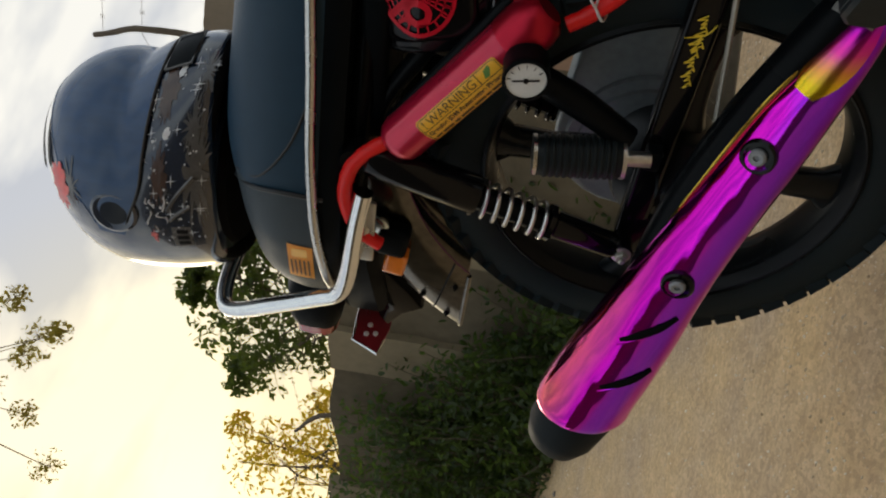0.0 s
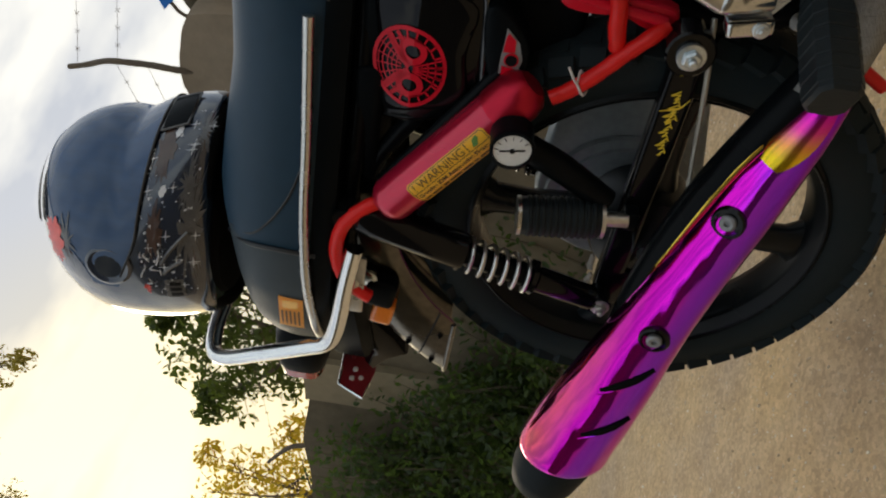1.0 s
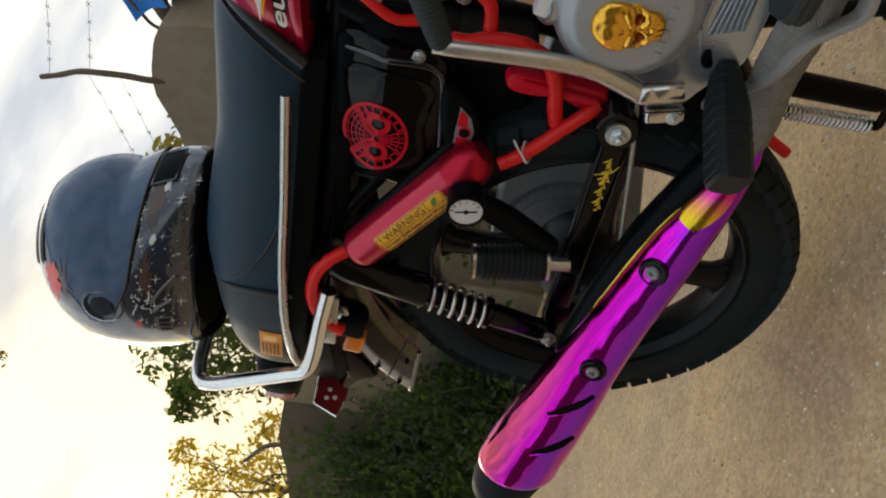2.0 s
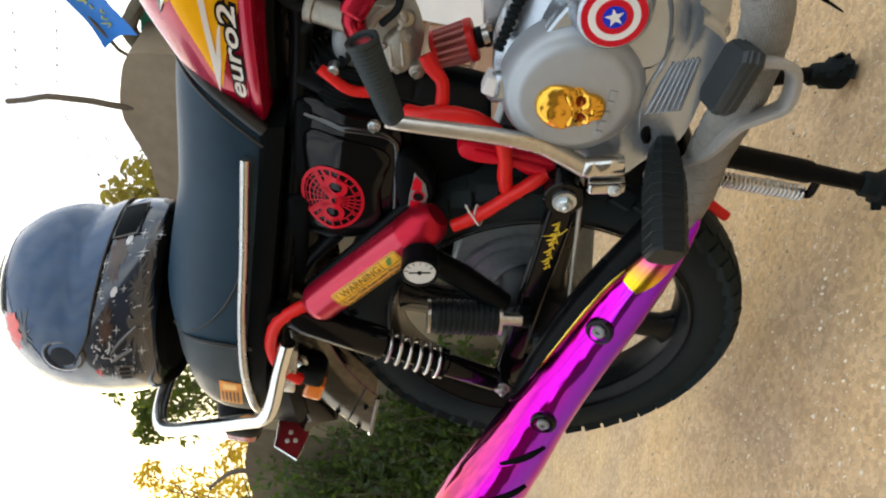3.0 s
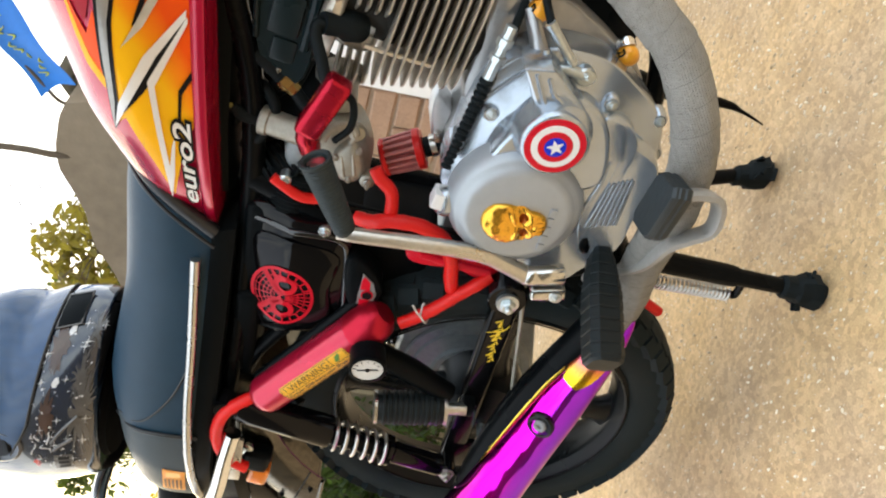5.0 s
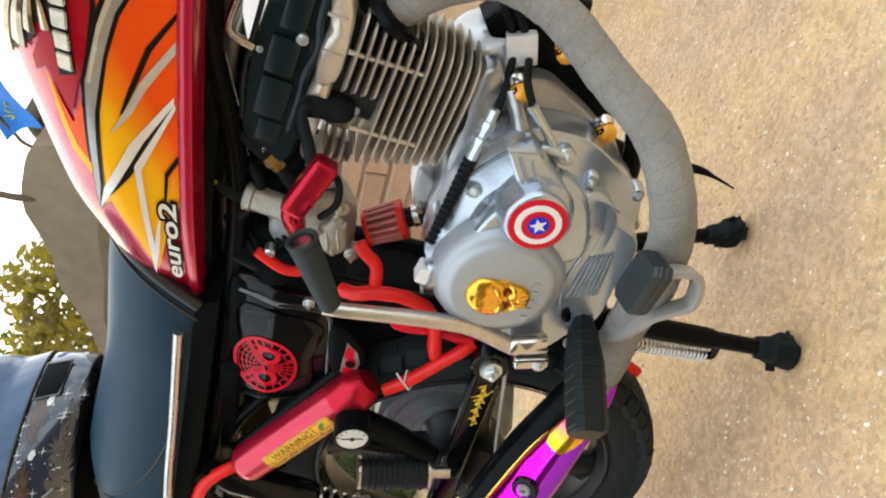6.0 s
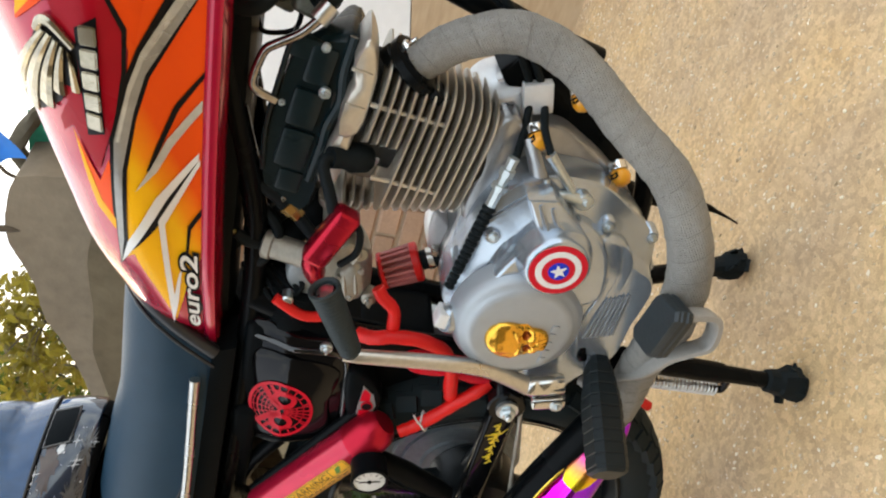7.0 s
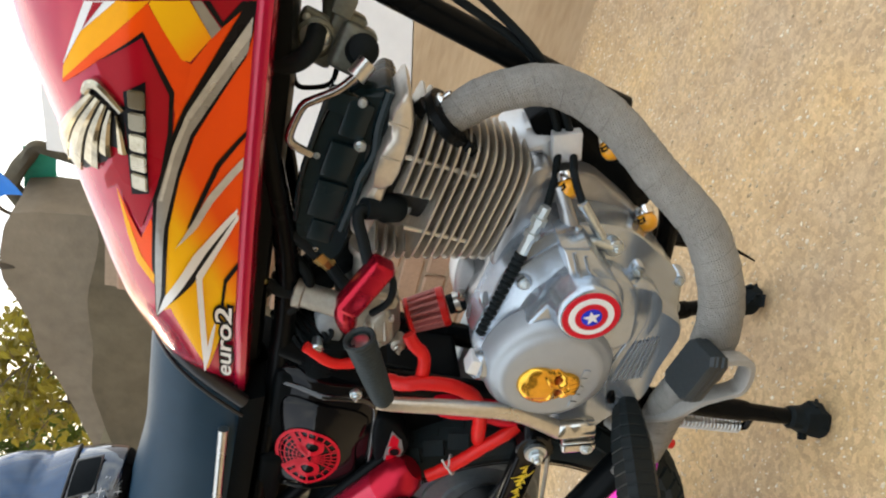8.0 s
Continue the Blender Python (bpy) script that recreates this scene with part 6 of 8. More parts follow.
# spark plug cap and lead
bm = bmesh.new()
lathe(bm, (0.201, -0.047, 0.613), (0.14, -0.50, 0.85), [(0, 0.013), (0.004, 0.0155), (0.022, 0.0155), (0.028, 0.012), (0.046, 0.011)], 22)
plug = part("plug_cap", bm, "rubber", bike, "black rubber spark plug cap")
bm = bmesh.new()
lathe(bm, (0.1998, -0.0425, 0.6055), (0.14, -0.50, 0.85), [(0, 0.008), (0.009, 0.010), (0.012, 0.010)], 16)
part("plug_ring", bm, "chrome", plug)
bm = bmesh.new()
tube(bm, [(0.207, -0.070, 0.650), (0.206, -0.074, 0.657), (0.196, -0.080, 0.656), (0.180, -0.088, 0.648), (0.162, -0.098, 0.640)], 0.0062, 12)
part("plug_elbow", bm, "rubber", plug)
bm = bmesh.new()
RA, RB = Vector((0.166, -0.106, 0.627)), Vector((0.108, -0.102, 0.650))
rx = (RB - RA).normalized()
box(bm, (RA + RB) / 2, (0.076, 0.024, 0.027), Matrix((rx, Vector((0, 1, 0)), rx.cross(Vector((0, 1, 0))))).transposed(), 0.007, 3)
part("lead_cap", bm, "anodised_red", plug, "anodised red lead connector")
bm = bmesh.new()
tube(bm, [(0.106, -0.098, 0.652), (0.092, -0.094, 0.650), (0.076, -0.088, 0.646), (0.060, -0.080, 0.642)], [0.010, 0.0125, 0.012, 0.009], 12)
part("lead_boot", bm, "anodised_red", plug)
bm = bmesh.new()
tube(bm, [(0.150, -0.088, 0.636), (0.145, -0.094, 0.612), (0.115, -0.094, 0.608), (0.090, -0.088, 0.622)], 0.004, 8)
part("lead_wire", bm, "rubber", plug)

# carburettor
bm = bmesh.new()
lathe(bm, (0.072, -0.046, 0.704), (-0.05, -0.2, -1), [(0, 0.012), (0.002, 0.0165), (0.010, 0.0165), (0.012, 0.0145), (0.050, 0.0145), (0.052, 0.018), (0.060, 0.018)], 24)
carb = part("carburettor", bm, "carb", bike, "alloy carburettor")
bm = bmesh.new()
prism(bm, smooth_loop([(0.070, 0.656), (0.094, 0.636), (0.096, 0.606), (0.070, 0.585), (0.036, 0.576), (0.016, 0.588), (0.012, 0.612), (0.034, 0.634), (0.052, 0.654)], 4), -0.010, -0.054, 0.002, 0.008)
lathe(bm, (0.10, -0.030, 0.624), (1, 0, 0.12), [(0, 0.020), (0.03, 0.020), (0.034, 0.026), (0.042, 0.026)], 24)
part("carb_body", bm, "carb", carb, angle=50)
bm = bmesh.new()
prism(bm, smooth_loop([(0.060, 0.620), (0.078, 0.602), (0.066, 0.588), (0.038, 0.580), (0.020, 0.590), (0.018, 0.608), (0.036, 0.622)], 4), -0.050, -0.064, 0.003, 0.006)
part("float_bowl", bm, "carb", carb, angle=50)
bm = bmesh.new()
tube(bm, [(0.070, -0.060, 0.634), (0.086, -0.062, 0.628), (0.096, -0.060, 0.612), (0.086, -0.058, 0.600), (0.072, -0.058, 0.604)], 0.0042, 10)
tube(bm, [(0.060, -0.062, 0.600), (0.034, -0.064, 0.594)], 0.0024, 8)
tube(bm, [(0.056, -0.062, 0.612), (0.030, -0.064, 0.606)], 0.0024, 8)
part("cast_web", bm, "carb", carb)
for x, z in ((0.066, 0.594), (0.026, 0.600), (0.052, 0.618)):
    bolt("screw", (x, -0.0645, z), (0, -1, 0), 0.0024, carb, "steel", 0.003)
bm = bmesh.new()
prism(bm, [(0.086, 0.650), (0.096, 0.640), (0.098, 0.606), (0.090, 0.604), (0.084, 0.622), (0.076, 0.642)], -0.040, -0.062, 0.001, 0.003)
part("cast_flange", bm, "carb", carb, angle=30)
bm = bmesh.new()
lathe(bm, (0.031, -0.052, 0.578), (0, -1, 0.05), [(0, 0.0085), (0.016, 0.0085), (0.018, 0.006)], 18)
part("jet_boss", bm, "carb", carb)
bm = bmesh.new()
lathe(bm, (0.082, -0.048, 0.600), (0.3, -1, -0.2), [(0, 0.010), (0.010, 0.010), (0.013, 0.007)], 18)
part("jet_boss", bm, "carb", carb)
bm = bmesh.new()
prism(bm, smooth_loop([(0.058, 0.666), (0.044, 0.676), (0.020, 0.672), (0.006, 0.655), (0.008, 0.640), (0.030, 0.640), (0.052, 0.650)], 4), -0.030, -0.050, 0.002, 0.006)
part("side_flange", bm, "drum", carb, "bluish alloy flange", angle=50)
bm = bmesh.new()
lathe(bm, (0.012, -0.054, 0.668), (0.1, -1, 0), [(0, 0.007), (0.016, 0.007), (0.018, 0.005)], 16)
part("intake_flange", bm, "zinc", carb)
for p in ((0.031, -0.072, 0.579), (0.000, -0.064, 0.657), (0.137, -0.046, 0.690)):
    bolt("bolt", p, (0, -1, 0), 0.0032, carb, "steel", 0.006)
bm = bmesh.new()
prof = []
for k in range(9):
    prof += [(0.006 * k, 0.034 - 0.0005 * k), (0.006 * k + 0.003, 0.030 - 0.0005 * k)]
lathe(bm, (0.010, -0.035, 0.655), (-0.85, -0.1, 0.1), prof, 26)
part("intake_rubber", bm, "rubber", carb)
# added black tube that covers the bright gap seen beside the carburettor
bm = bmesh.new()
tube(bm, [(0.125, 0.010, 0.640), (0.090, 0.008, 0.655), (0.050, 0.008, 0.690), (0.030, 0.006, 0.715)], [0.024, 0.025, 0.026, 0.024], 20)
part("gap_filler_tube", bm, "rubber", carb, "black tube added to fill the gap by the carburettor")
for pts, r in (([(0.150, -0.020, 0.700), (0.115, -0.026, 0.690), (0.085, -0.030, 0.712), (0.050, -0.030, 0.735)], 0.006), ([(0.160, -0.018, 0.690), (0.120, -0.020, 0.672), (0.095, -0.026, 0.690), (0.060, -0.024, 0.728)], 0.005), ([(0.110, -0.034, 0.676), (0.128, -0.040, 0.668), (0.150, -0.036, 0.660)], 0.006)):
    bm = bmesh.new()
    tube(bm, pts, r, 8)
    part("vent_hose", bm, "rubber", carb)
# small red filter
FA, FB = Vector((0.026, -0.008, 0.564)), Vector((0.049, -0.005, 0.520))
fx = (FB - FA).normalized()
bm = bmesh.new()
lathe(bm, FA, fx, [(0, 0.0195), (0.002, 0.0225), (0.006, 0.0225), (0.007, 0.0195)], 28)
flt = part("breather_filter", bm, "hose_red", bike, "small red breather filter with folded mesh")
bm = bmesh.new()
lathe(bm, FA + fx * 0.041, fx, [(0, 0.022), (0.001, 0.0245), (0.008, 0.0245), (0.010, 0.022)], 28)
part("filter_base", bm, "hose_red", flt)
fu = fx.orthogonal().normalized()
fv = fx.cross(fu)
bm = bmesh.new()
loops = []
for s0, sc in ((0.004, 0.0185), (0.043, 0.0210)):
    lp = []
    for k in range(80):
        a = 2 * math.pi * k / 80
        r = sc + (0.0030, 0.0034, 0.0026, -0.0040, -0.0046)[k % 5]
        lp.append(FA + fx * s0 + (fu * math.cos(a) + fv * math.sin(a)) * r)
    loops.append(lp)
rings(bm, loops)
part("filter_mesh", bm, "filter_red", flt, angle=20)
bm = bmesh.new()
lathe(bm, FB + fx * 0.002, fx, [(0, 0.012), (0.022, 0.012)], 18)
part("filter_neck", bm, "rubber", flt)
bm = bmesh.new()
lathe(bm, FB + fx * 0.010, fx, [(0, 0.0135), (0.007, 0.0135)], 20)
box(bm, FB + fx * 0.014 + Vector((0.016, -0.006, 0)), (0.012, 0.010, 0.009), None, 0.002)
part("hose_clamp", bm, "steel", flt)

# air injection valve with its pipe
bm = bmesh.new()
VX = Matrix.Rotation(radians(12), 3, "Z") @ Matrix.Rotation(radians(15), 3, "Y")
box(bm, (0.349, -0.012, 0.724), (0.046, 0.012, 0.044), VX, 0.006, 3)
lathe(bm, (0.349, -0.016, 0.726), (0.20, -0.95, -0.1), [(0, 0.0205), (0.010, 0.0200), (0.012, 0.0165), (0.006, 0.0150)], 26)
box(bm, (0.357, 0.000, 0.700), (0.040, 0.036, 0.034), VX, 0.007, 3)
lathe(bm, (0.368, 0.0, 0.712), (0.6, -0.1, 0.1), [(0, 0.010), (0.022, 0.010), (0.024, 0.008)], 14)
box(bm, (0.346, -0.012, 0.690), (0.046, 0.040, 0.036), VX, 0.009, 3)
box(bm, (0.384, -0.010, 0.704), (0.020, 0.022, 0.020), VX, 0.003, 2)
valve = part("air_valve", bm, "valve_green", bike, "grey green cast air valve below the tank")
for dx, dz in ((-0.017, 0.017), (0.019, 0.012), (-0.014, -0.018)):
    bolt("flange_screw", (0.349 + dx, -0.018, 0.724 + dz), (0.2, -1, 0), 0.0026, valve, "zinc", 0.003)
bm = bmesh.new()
lathe(bm, (0.353, -0.020, 0.726), (0.20, -0.95, -0.1), [(0, 0.014), (0.004, 0.0145), (0.006, 0.010)], 16)
part("valve_spring", bm, "zinc", valve)
bm = bmesh.new()
lathe(bm, (0.346, -0.018, 0.683), (0.5, -0.85, -0.1), [(0, 0.016), (0.012, 0.0165), (0.020, 0.014), (0.024, 0.008)], 20)
part("valve_cap", bm, "rubber", valve)
bm = bmesh.new()
tube(bm, [(0.340, -0.02, 0.744), (0.322, -0.02, 0.742), (0.303, -0.02, 0.736), (0.301, -0.02, 0.724), (0.310, -0.02, 0.704), (0.334, -0.02, 0.700)], 0.0026, 8)
part("valve_hook", bm, "frame_black", valve)
bm = bmesh.new()
tube(bm, [(0.362, -0.030, 0.725), (0.352, -0.050, 0.728), (0.338, -0.054, 0.740), (0.330, -0.05, 0.760), (0.32, -0.04, 0.775)], 0.0095, 12)
part("valve_hose", bm, "rubber", valve)
bm = bmesh.new()
tube(bm, [(0.348, -0.052, 0.676), (0.336, -0.058, 0.686), (0.321, -0.060, 0.700), (0.308, -0.061, 0.719), (0.301, -0.061, 0.727), (0.286, -0.061, 0.732), (0.270, -0.061, 0.735), (0.262, -0.061, 0.733), (0.257, -0.060, 0.726), (0.250, -0.056, 0.712)], 0.0044, 12)
part("air_pipe", bm, "bent_pipe", valve, "bent bright metal pipe")
bm = bmesh.new()
lathe(bm, (0.351, -0.052, 0.676), (-0.6, -0.25, 0.4), [(0, 0.0095), (0.018, 0.0095)], 16)
part("pipe_clamp", bm, "steel", valve)
bm = bmesh.new()
tube(bm, [(0.12, -0.03, 0.72), (0.09, -0.045, 0.69), (0.055, -0.05, 0.70), (0.03, -0.04, 0.72)], 0.0065, 10)
part("fuel_hose", bm, "rubber", bike)
bm = bmesh.new()
lathe(bm, (0.126, -0.043, 0.686), (-0.62, -0.1, -0.78), [(0, 0.0088), (0.001, 0.0102), (0.011, 0.0102), (0.012, 0.0088), (0.020, 0.0080)], 8)
part("brass_union", bm, "brass", bike)
bm = bmesh.new()
tube(bm, [(0.158, -0.040, 0.746), (0.152, -0.043, 0.726), (0.141, -0.044, 0.706), (0.126, -0.044, 0.687)], 0.0082, 12)
tube(bm, [(0.113, -0.045, 0.671), (0.102, -0.048, 0.660), (0.088, -0.05, 0.646)], 0.0072, 12)
part("vacuum_hose", bm, "rubber", bike)
bm = bmesh.new()
tube(bm, [(0.116, -0.046, 0.752), (0.100, -0.05, 0.746), (0.087, -0.05, 0.739), (0.078, -0.05, 0.728)], 0.0030, 8)
part("throttle_cable", bm, "cable_olive", bike, "olive throttle cable")
bm = bmesh.new()
tube(bm, [(0.083, -0.05, 0.734), (0.076, -0.049, 0.722), (0.072, -0.046, 0.706)], [0.0058, 0.0085, 0.0095], 12)
part("cable_cap", bm, "rubber", bike)
# wiring tucked behind
for k in range(7):
    bm = bmesh.new()
    o = 0.006 * k
    tube(bm, [(0.02, -0.035 + 0.004 * k, 0.716 - o), (-0.01 + o, -0.052, 0.690 - o), (-0.022 + o * 0.5, -0.055, 0.655), (-0.03, -0.04, 0.62 - o * 2)], 0.0028, 6)
    part("wire", bm, "rubber", bike)

# cables and clamp
bm = bmesh.new()
box(bm, (0.2935, -0.024, 0.456), (0.033, 0.014, 0.031), Matrix.Rotation(radians(-17), 3, "Y"), 0.002)
part("cable_clamp", bm, "bright_zinc", bike, "square bright metal cable clamp")
for pts in ([(0.452, -0.030, 0.690), (0.417, -0.030, 0.606), (0.382, -0.030, 0.526), (0.335, -0.028, 0.488), (0.295, -0.020, 0.464), (0.265, -0.050, 0.466), (0.246, -0.076, 0.473)], [(0.470, -0.032, 0.680), (0.422, -0.032, 0.582), (0.382, -0.036, 0.517), (0.337, -0.030, 0.477), (0.293, -0.020, 0.448), (0.277, -0.058, 0.449), (0.264, -0.088, 0.443)]):
    bm = bmesh.new()
    tube(bm, pts, 0.0042, 10)
    part("control_cable", bm, "rubber", bike)
bm = bmesh.new()
tube(bm, [(0.266, -0.090, 0.445), (0.233, -0.095, 0.411)], [0.0056, 0.0040], 12, 0)
part("cable_ferrule", bm, "zinc", bike)
bm = bmesh.new()
tube(bm, [(0.241, -0.093, 0.441), (0.233, -0.094, 0.437), (0.227, -0.095, 0.429), (0.227, -0.096, 0.415), (0.225, -0.096, 0.397)], [0.003, 0.0036, 0.0040, 0.0052, 0.0070], 10)
lathe(bm, (0.225, -0.070, 0.396), (0, -1, 0), [(0, 0.0078), (0.023, 0.0078), (0.025, 0.0098), (0.029, 0.0098), (0.0305, 0.008)], 20)
lev = part("clutch_lever", bm, "zinc", bike)
bolt("bolt", (0.225, -0.1005, 0.396), (0, -1, 0), 0.0040, lev, "zinc", 0.004)
bm = bmesh.new()
lathe(bm, (0.253, -0.086, 0.478), (-0.98, -0.1, 0.16), [(0, 0.006), (0.012, 0.006), (0.013, 0.0085), (0.020, 0.0085), (0.021, 0.006), (0.030, 0.006), (0.031, 0.009), (0.036, 0.009), (0.037, 0.006), (0.056, 0.006)], 8)
part("cable_adjuster", bm, "zinc", bike)
bm = bmesh.new()
prof = []
for k in range(15):
    r = 0.0074 - 0.0016 * k / 14
    prof += [(0.0072 * k, r - 0.0022), (0.0072 * k + 0.0020, r), (0.0072 * k + 0.0045, r)]
lathe(bm, (0.198, -0.092, 0.487), (-0.975, -0.10, 0.16), prof, 16)
part("cable_boot", bm, "rubber", bike, "corrugated black rubber cable boot")
# yellow dome caps on studs
for p in ((0.266, -0.054, 0.449), (0.237, -0.043, 0.344), (0.310, -0.038, 0.414)):
    bm = bmesh.new()
    lathe(bm, (p[0], p[1], p[2] + 0.004), (-0.50, -0.78, -0.30), [(0, 0.009), (0.003, 0.0108), (0.009, 0.0108), (0.014, 0.0085), (0.0165, 0.004)], 20)
    yc = part("dome_cap", bm, "cap_yellow", bike, "yellow dome cap with a black mark")
    bm = bmesh.new()
    lathe(bm, Vector((p[0], p[1], p[2] + 0.004)) - Vector((-0.50, -0.78, -0.30)).normalized() * 0.011, (-0.50, -0.78, -0.30), [(0, 0.009), (0.003, 0.0105), (0.010, 0.0105)], 16)
    part("cap_nut", bm, "chrome", yc)
    ca = Vector((-0.50, -0.78, -0.30)).normalized()
    out = Vector((-0.25, -0.9, 0.35))
    out = (out - ca * out.dot(ca)).normalized()
    across = ca.cross(out)
    turn_ = Matrix((across, out, ca)).transposed()
    for du, dv, su, sv in ((-0.0035, 0.0055, 0.0022, 0.006), (0.0, 0.0085, 0.005, 0.0018), (0.0035, 0.0055, 0.0022, 0.006), (0.0, 0.0045, 0.004, 0.0016)):
        bm = bmesh.new()
        box(bm, Vector((p[0], p[1], p[2] + 0.004)) + ca * dv + across * du + out * (0.0104 - abs(du) * 0.16), (su, 0.0022, sv), turn_)
        part("cap_mark", bm, "black_print", yc)
bm = bmesh.new()
lathe(bm, (0.258, 0.024, 0.478), (0.80, -0.25, 0.35), [(0, 0.040), (0.024, 0.040), (0.036, 0.034), (0.041, 0.022)], 28)
box(bm, (0.285, 0.020, 0.480), (0.030, 0.040, 0.022), Matrix.Rotation(radians(-30), 3, "Y"), 0.005, 2)
box(bm, (0.262, 0.006, 0.462), (0.022, 0.030, 0.030), Matrix.Rotation(radians(-10), 3, "Y"), 0.004, 2)
part("front_case_boss", bm, "bright_zinc", crank)
bm = bmesh.new()
prism(bm, [(0.307, 0.500), (0.332, 0.480), (0.338, 0.440), (0.316, 0.395), (0.282, 0.352), (0.246, 0.326), (0.222, 0.330), (0.240, 0.38), (0.262, 0.44), (0.286, 0.485)], 0.03, -0.008, 0.002, 0.005)
part("engine_mount", bm, "frame_black", bike)
bm = bmesh.new()
tube(bm, [(0.288, 0.012, 0.375), (0.255, 0.012, 0.325), (0.205, 0.012, 0.285), (0.08, 0.0, 0.268), (-0.02, 0.0, 0.27)], 0.012, 12)
part("cradle_tube", bm, "frame_black", bike)

# kick starter
bm = bmesh.new()
tube(bm, [(0.012, -0.140, 0.602), (0.014, -0.142, 0.580), (0.017, -0.140, 0.500), (0.015, -0.138, 0.446), (0.008, -0.138, 0.418), (-0.002, -0.140, 0.388)], [0.0078, 0.0082, 0.0090, 0.0098, 0.0102, 0.0105], 14)
kick = part("kick_lever", bm, "steel", bike, "chrome kick starter lever with a black rubber grip")
KA, KB = Vector((0.014, -0.139, 0.594)), Vector((0.099, -0.139, 0.638))
kx = (KB - KA).normalized()
KL = (KB - KA).length
bm = bmesh.new()
prof = [(0, 0.0108)]
for k in range(18):
    r = 0.0122 + 0.0040 * (k / 17) ** 0.8
    prof += [(0.004 + k * (KL - 0.01) / 18, r), (0.004 + (k + 0.6) * (KL - 0.01) / 18, r), (0.004 + (k + 0.8) * (KL - 0.01) / 18, r - 0.0007)]
lathe(bm, KA, kx, prof + [(KL - 0.005, 0.0172), (KL - 0.001, 0.0170), (KL, 0.0150), (KL - 0.002, 0.0125), (KL - 0.012, 0.0110)], 26)
part("kick_grip", bm, "grip", kick, "greyed black rubber grip")
bm = bmesh.new()
lathe(bm, KB - kx * 0.010, kx, [(0, 0.0095), (0.006, 0.0095), (0.007, 0.006)], 16)
part("grip_pin", bm, "steel", kick)
bm = bmesh.new()
lathe(bm, (-0.003, -0.140, 0.392), (0.30, 0, -1), [(0, 0.0095), (0.004, 0.0115), (0.012, 0.0122), (0.014, 0.0115), (0.020, 0.0122), (0.042, 0.0122), (0.045, 0.0105)], 24)
box(bm, (-0.017, -0.141, 0.360), (0.016, 0.022, 0.040), Matrix.Rotation(radians(-15), 3, "Y"), 0.005, 3)
joint = part("kick_joint", bm, "bright_steel", kick, "chrome kick lever knuckle")
bolt("bolt", (-0.015, -0.1535, 0.352), (0, -1, 0), 0.005, joint, "zinc", 0.003)
bm = bmesh.new()
box(bm, (-0.0085, -0.1532, 0.362), (0.0014, 0.001, 0.040), Matrix.Rotation(radians(-15), 3, "Y"))
part("clamp_slot", bm, "black_print", joint)

# rider footpeg
PI, PO = Vector((0.026, -0.122, 0.309)), Vector((-0.024, -0.236, 0.306))
px_ = (PO - PI).normalized()
PLn = (PO - PI).length
pu = Vector((0, 0, 1)) - px_ * px_.z
pu.normalize()
pw = px_.cross(pu)
EIGHT = ((-1, -0.6), (-1, 0.6), (-0.62, 1), (0.62, 1), (1, 0.6), (1, -0.6), (0.62, -1), (-0.62, -1))
bm = bmesh.new()
loops = [[PI + px_ * s + pw * (0.020 * f * c) + pu * (0.018 * f * d) for c, d in EIGHT] for s, f in ((-0.034, 0.40), (-0.024, 0.52), (-0.004, 0.66))]
N = 9
for k in range(N):
    for ds, g in ((0.05, 0.0), (0.12, 0.0008), (0.86, 0.0008), (0.93, 0.0)):
        s = (k + ds) * (PLn - 0.006) / N
        w_ = min(1.0, 0.70 + 0.30 * s / 0.045)
        loops.append([PI + px_ * s + pw * ((0.0208 + g) * w_ * c) + pu * ((0.0185 + g) * w_ * d) for c, d in EIGHT])
loops.append([PI + px_ * (PLn - 0.003) + pw * (0.0208 * c) + pu * (0.0185 * d) for c, d in EIGHT])
loops.append([PI + px_ * PLn + pw * (0.0180 * c) + pu * (0.0155 * d) for c, d in EIGHT])
rings(bm, loops)
fp = part("rider_peg", bm, "peg_rubber", bike, "grooved black rubber rider footpeg", angle=30)
bm = bmesh.new()
tube(bm, [(0.07, -0.04, 0.312), PI - px_ * 0.02], 0.012, 12, 0)
box(bm, (0.052, -0.082, 0.316), (0.040, 0.03, 0.036), None, 0.008)
part("peg_mount", bm, "frame_black", fp)
bm = bmesh.new()
tube(bm, [(0.062, -0.100, 0.330), (0.044, -0.112, 0.334), (0.030, -0.112, 0.328), (0.034, -0.100, 0.322)], 0.0075, 10)
part("peg_spring", bm, "frame_black", fp)

# brake pedal
PEDAL = [(0.188, -0.180), (0.197, -0.216), (0.189, -0.222), (0.136, -0.214), (0.128, -0.207), (0.119, -0.172), (0.126, -0.164), (0.180, -0.173)]


def plate(bm, outline, z0, z1, grow=0.0):
    cx, cy = sum(p[0] for p in outline) / len(outline), sum(p[1] for p in outline) / len(outline)
    rings(bm, [[(cx + (x - cx) * f, cy + (y - cy) * f, z) for x, y in outline] for z, f in ((z0, 0.92 + grow), (z0 + 0.003, 1.0 + grow), (z1 - 0.003, 1.0 + grow), (z1, 0.94 + grow))])


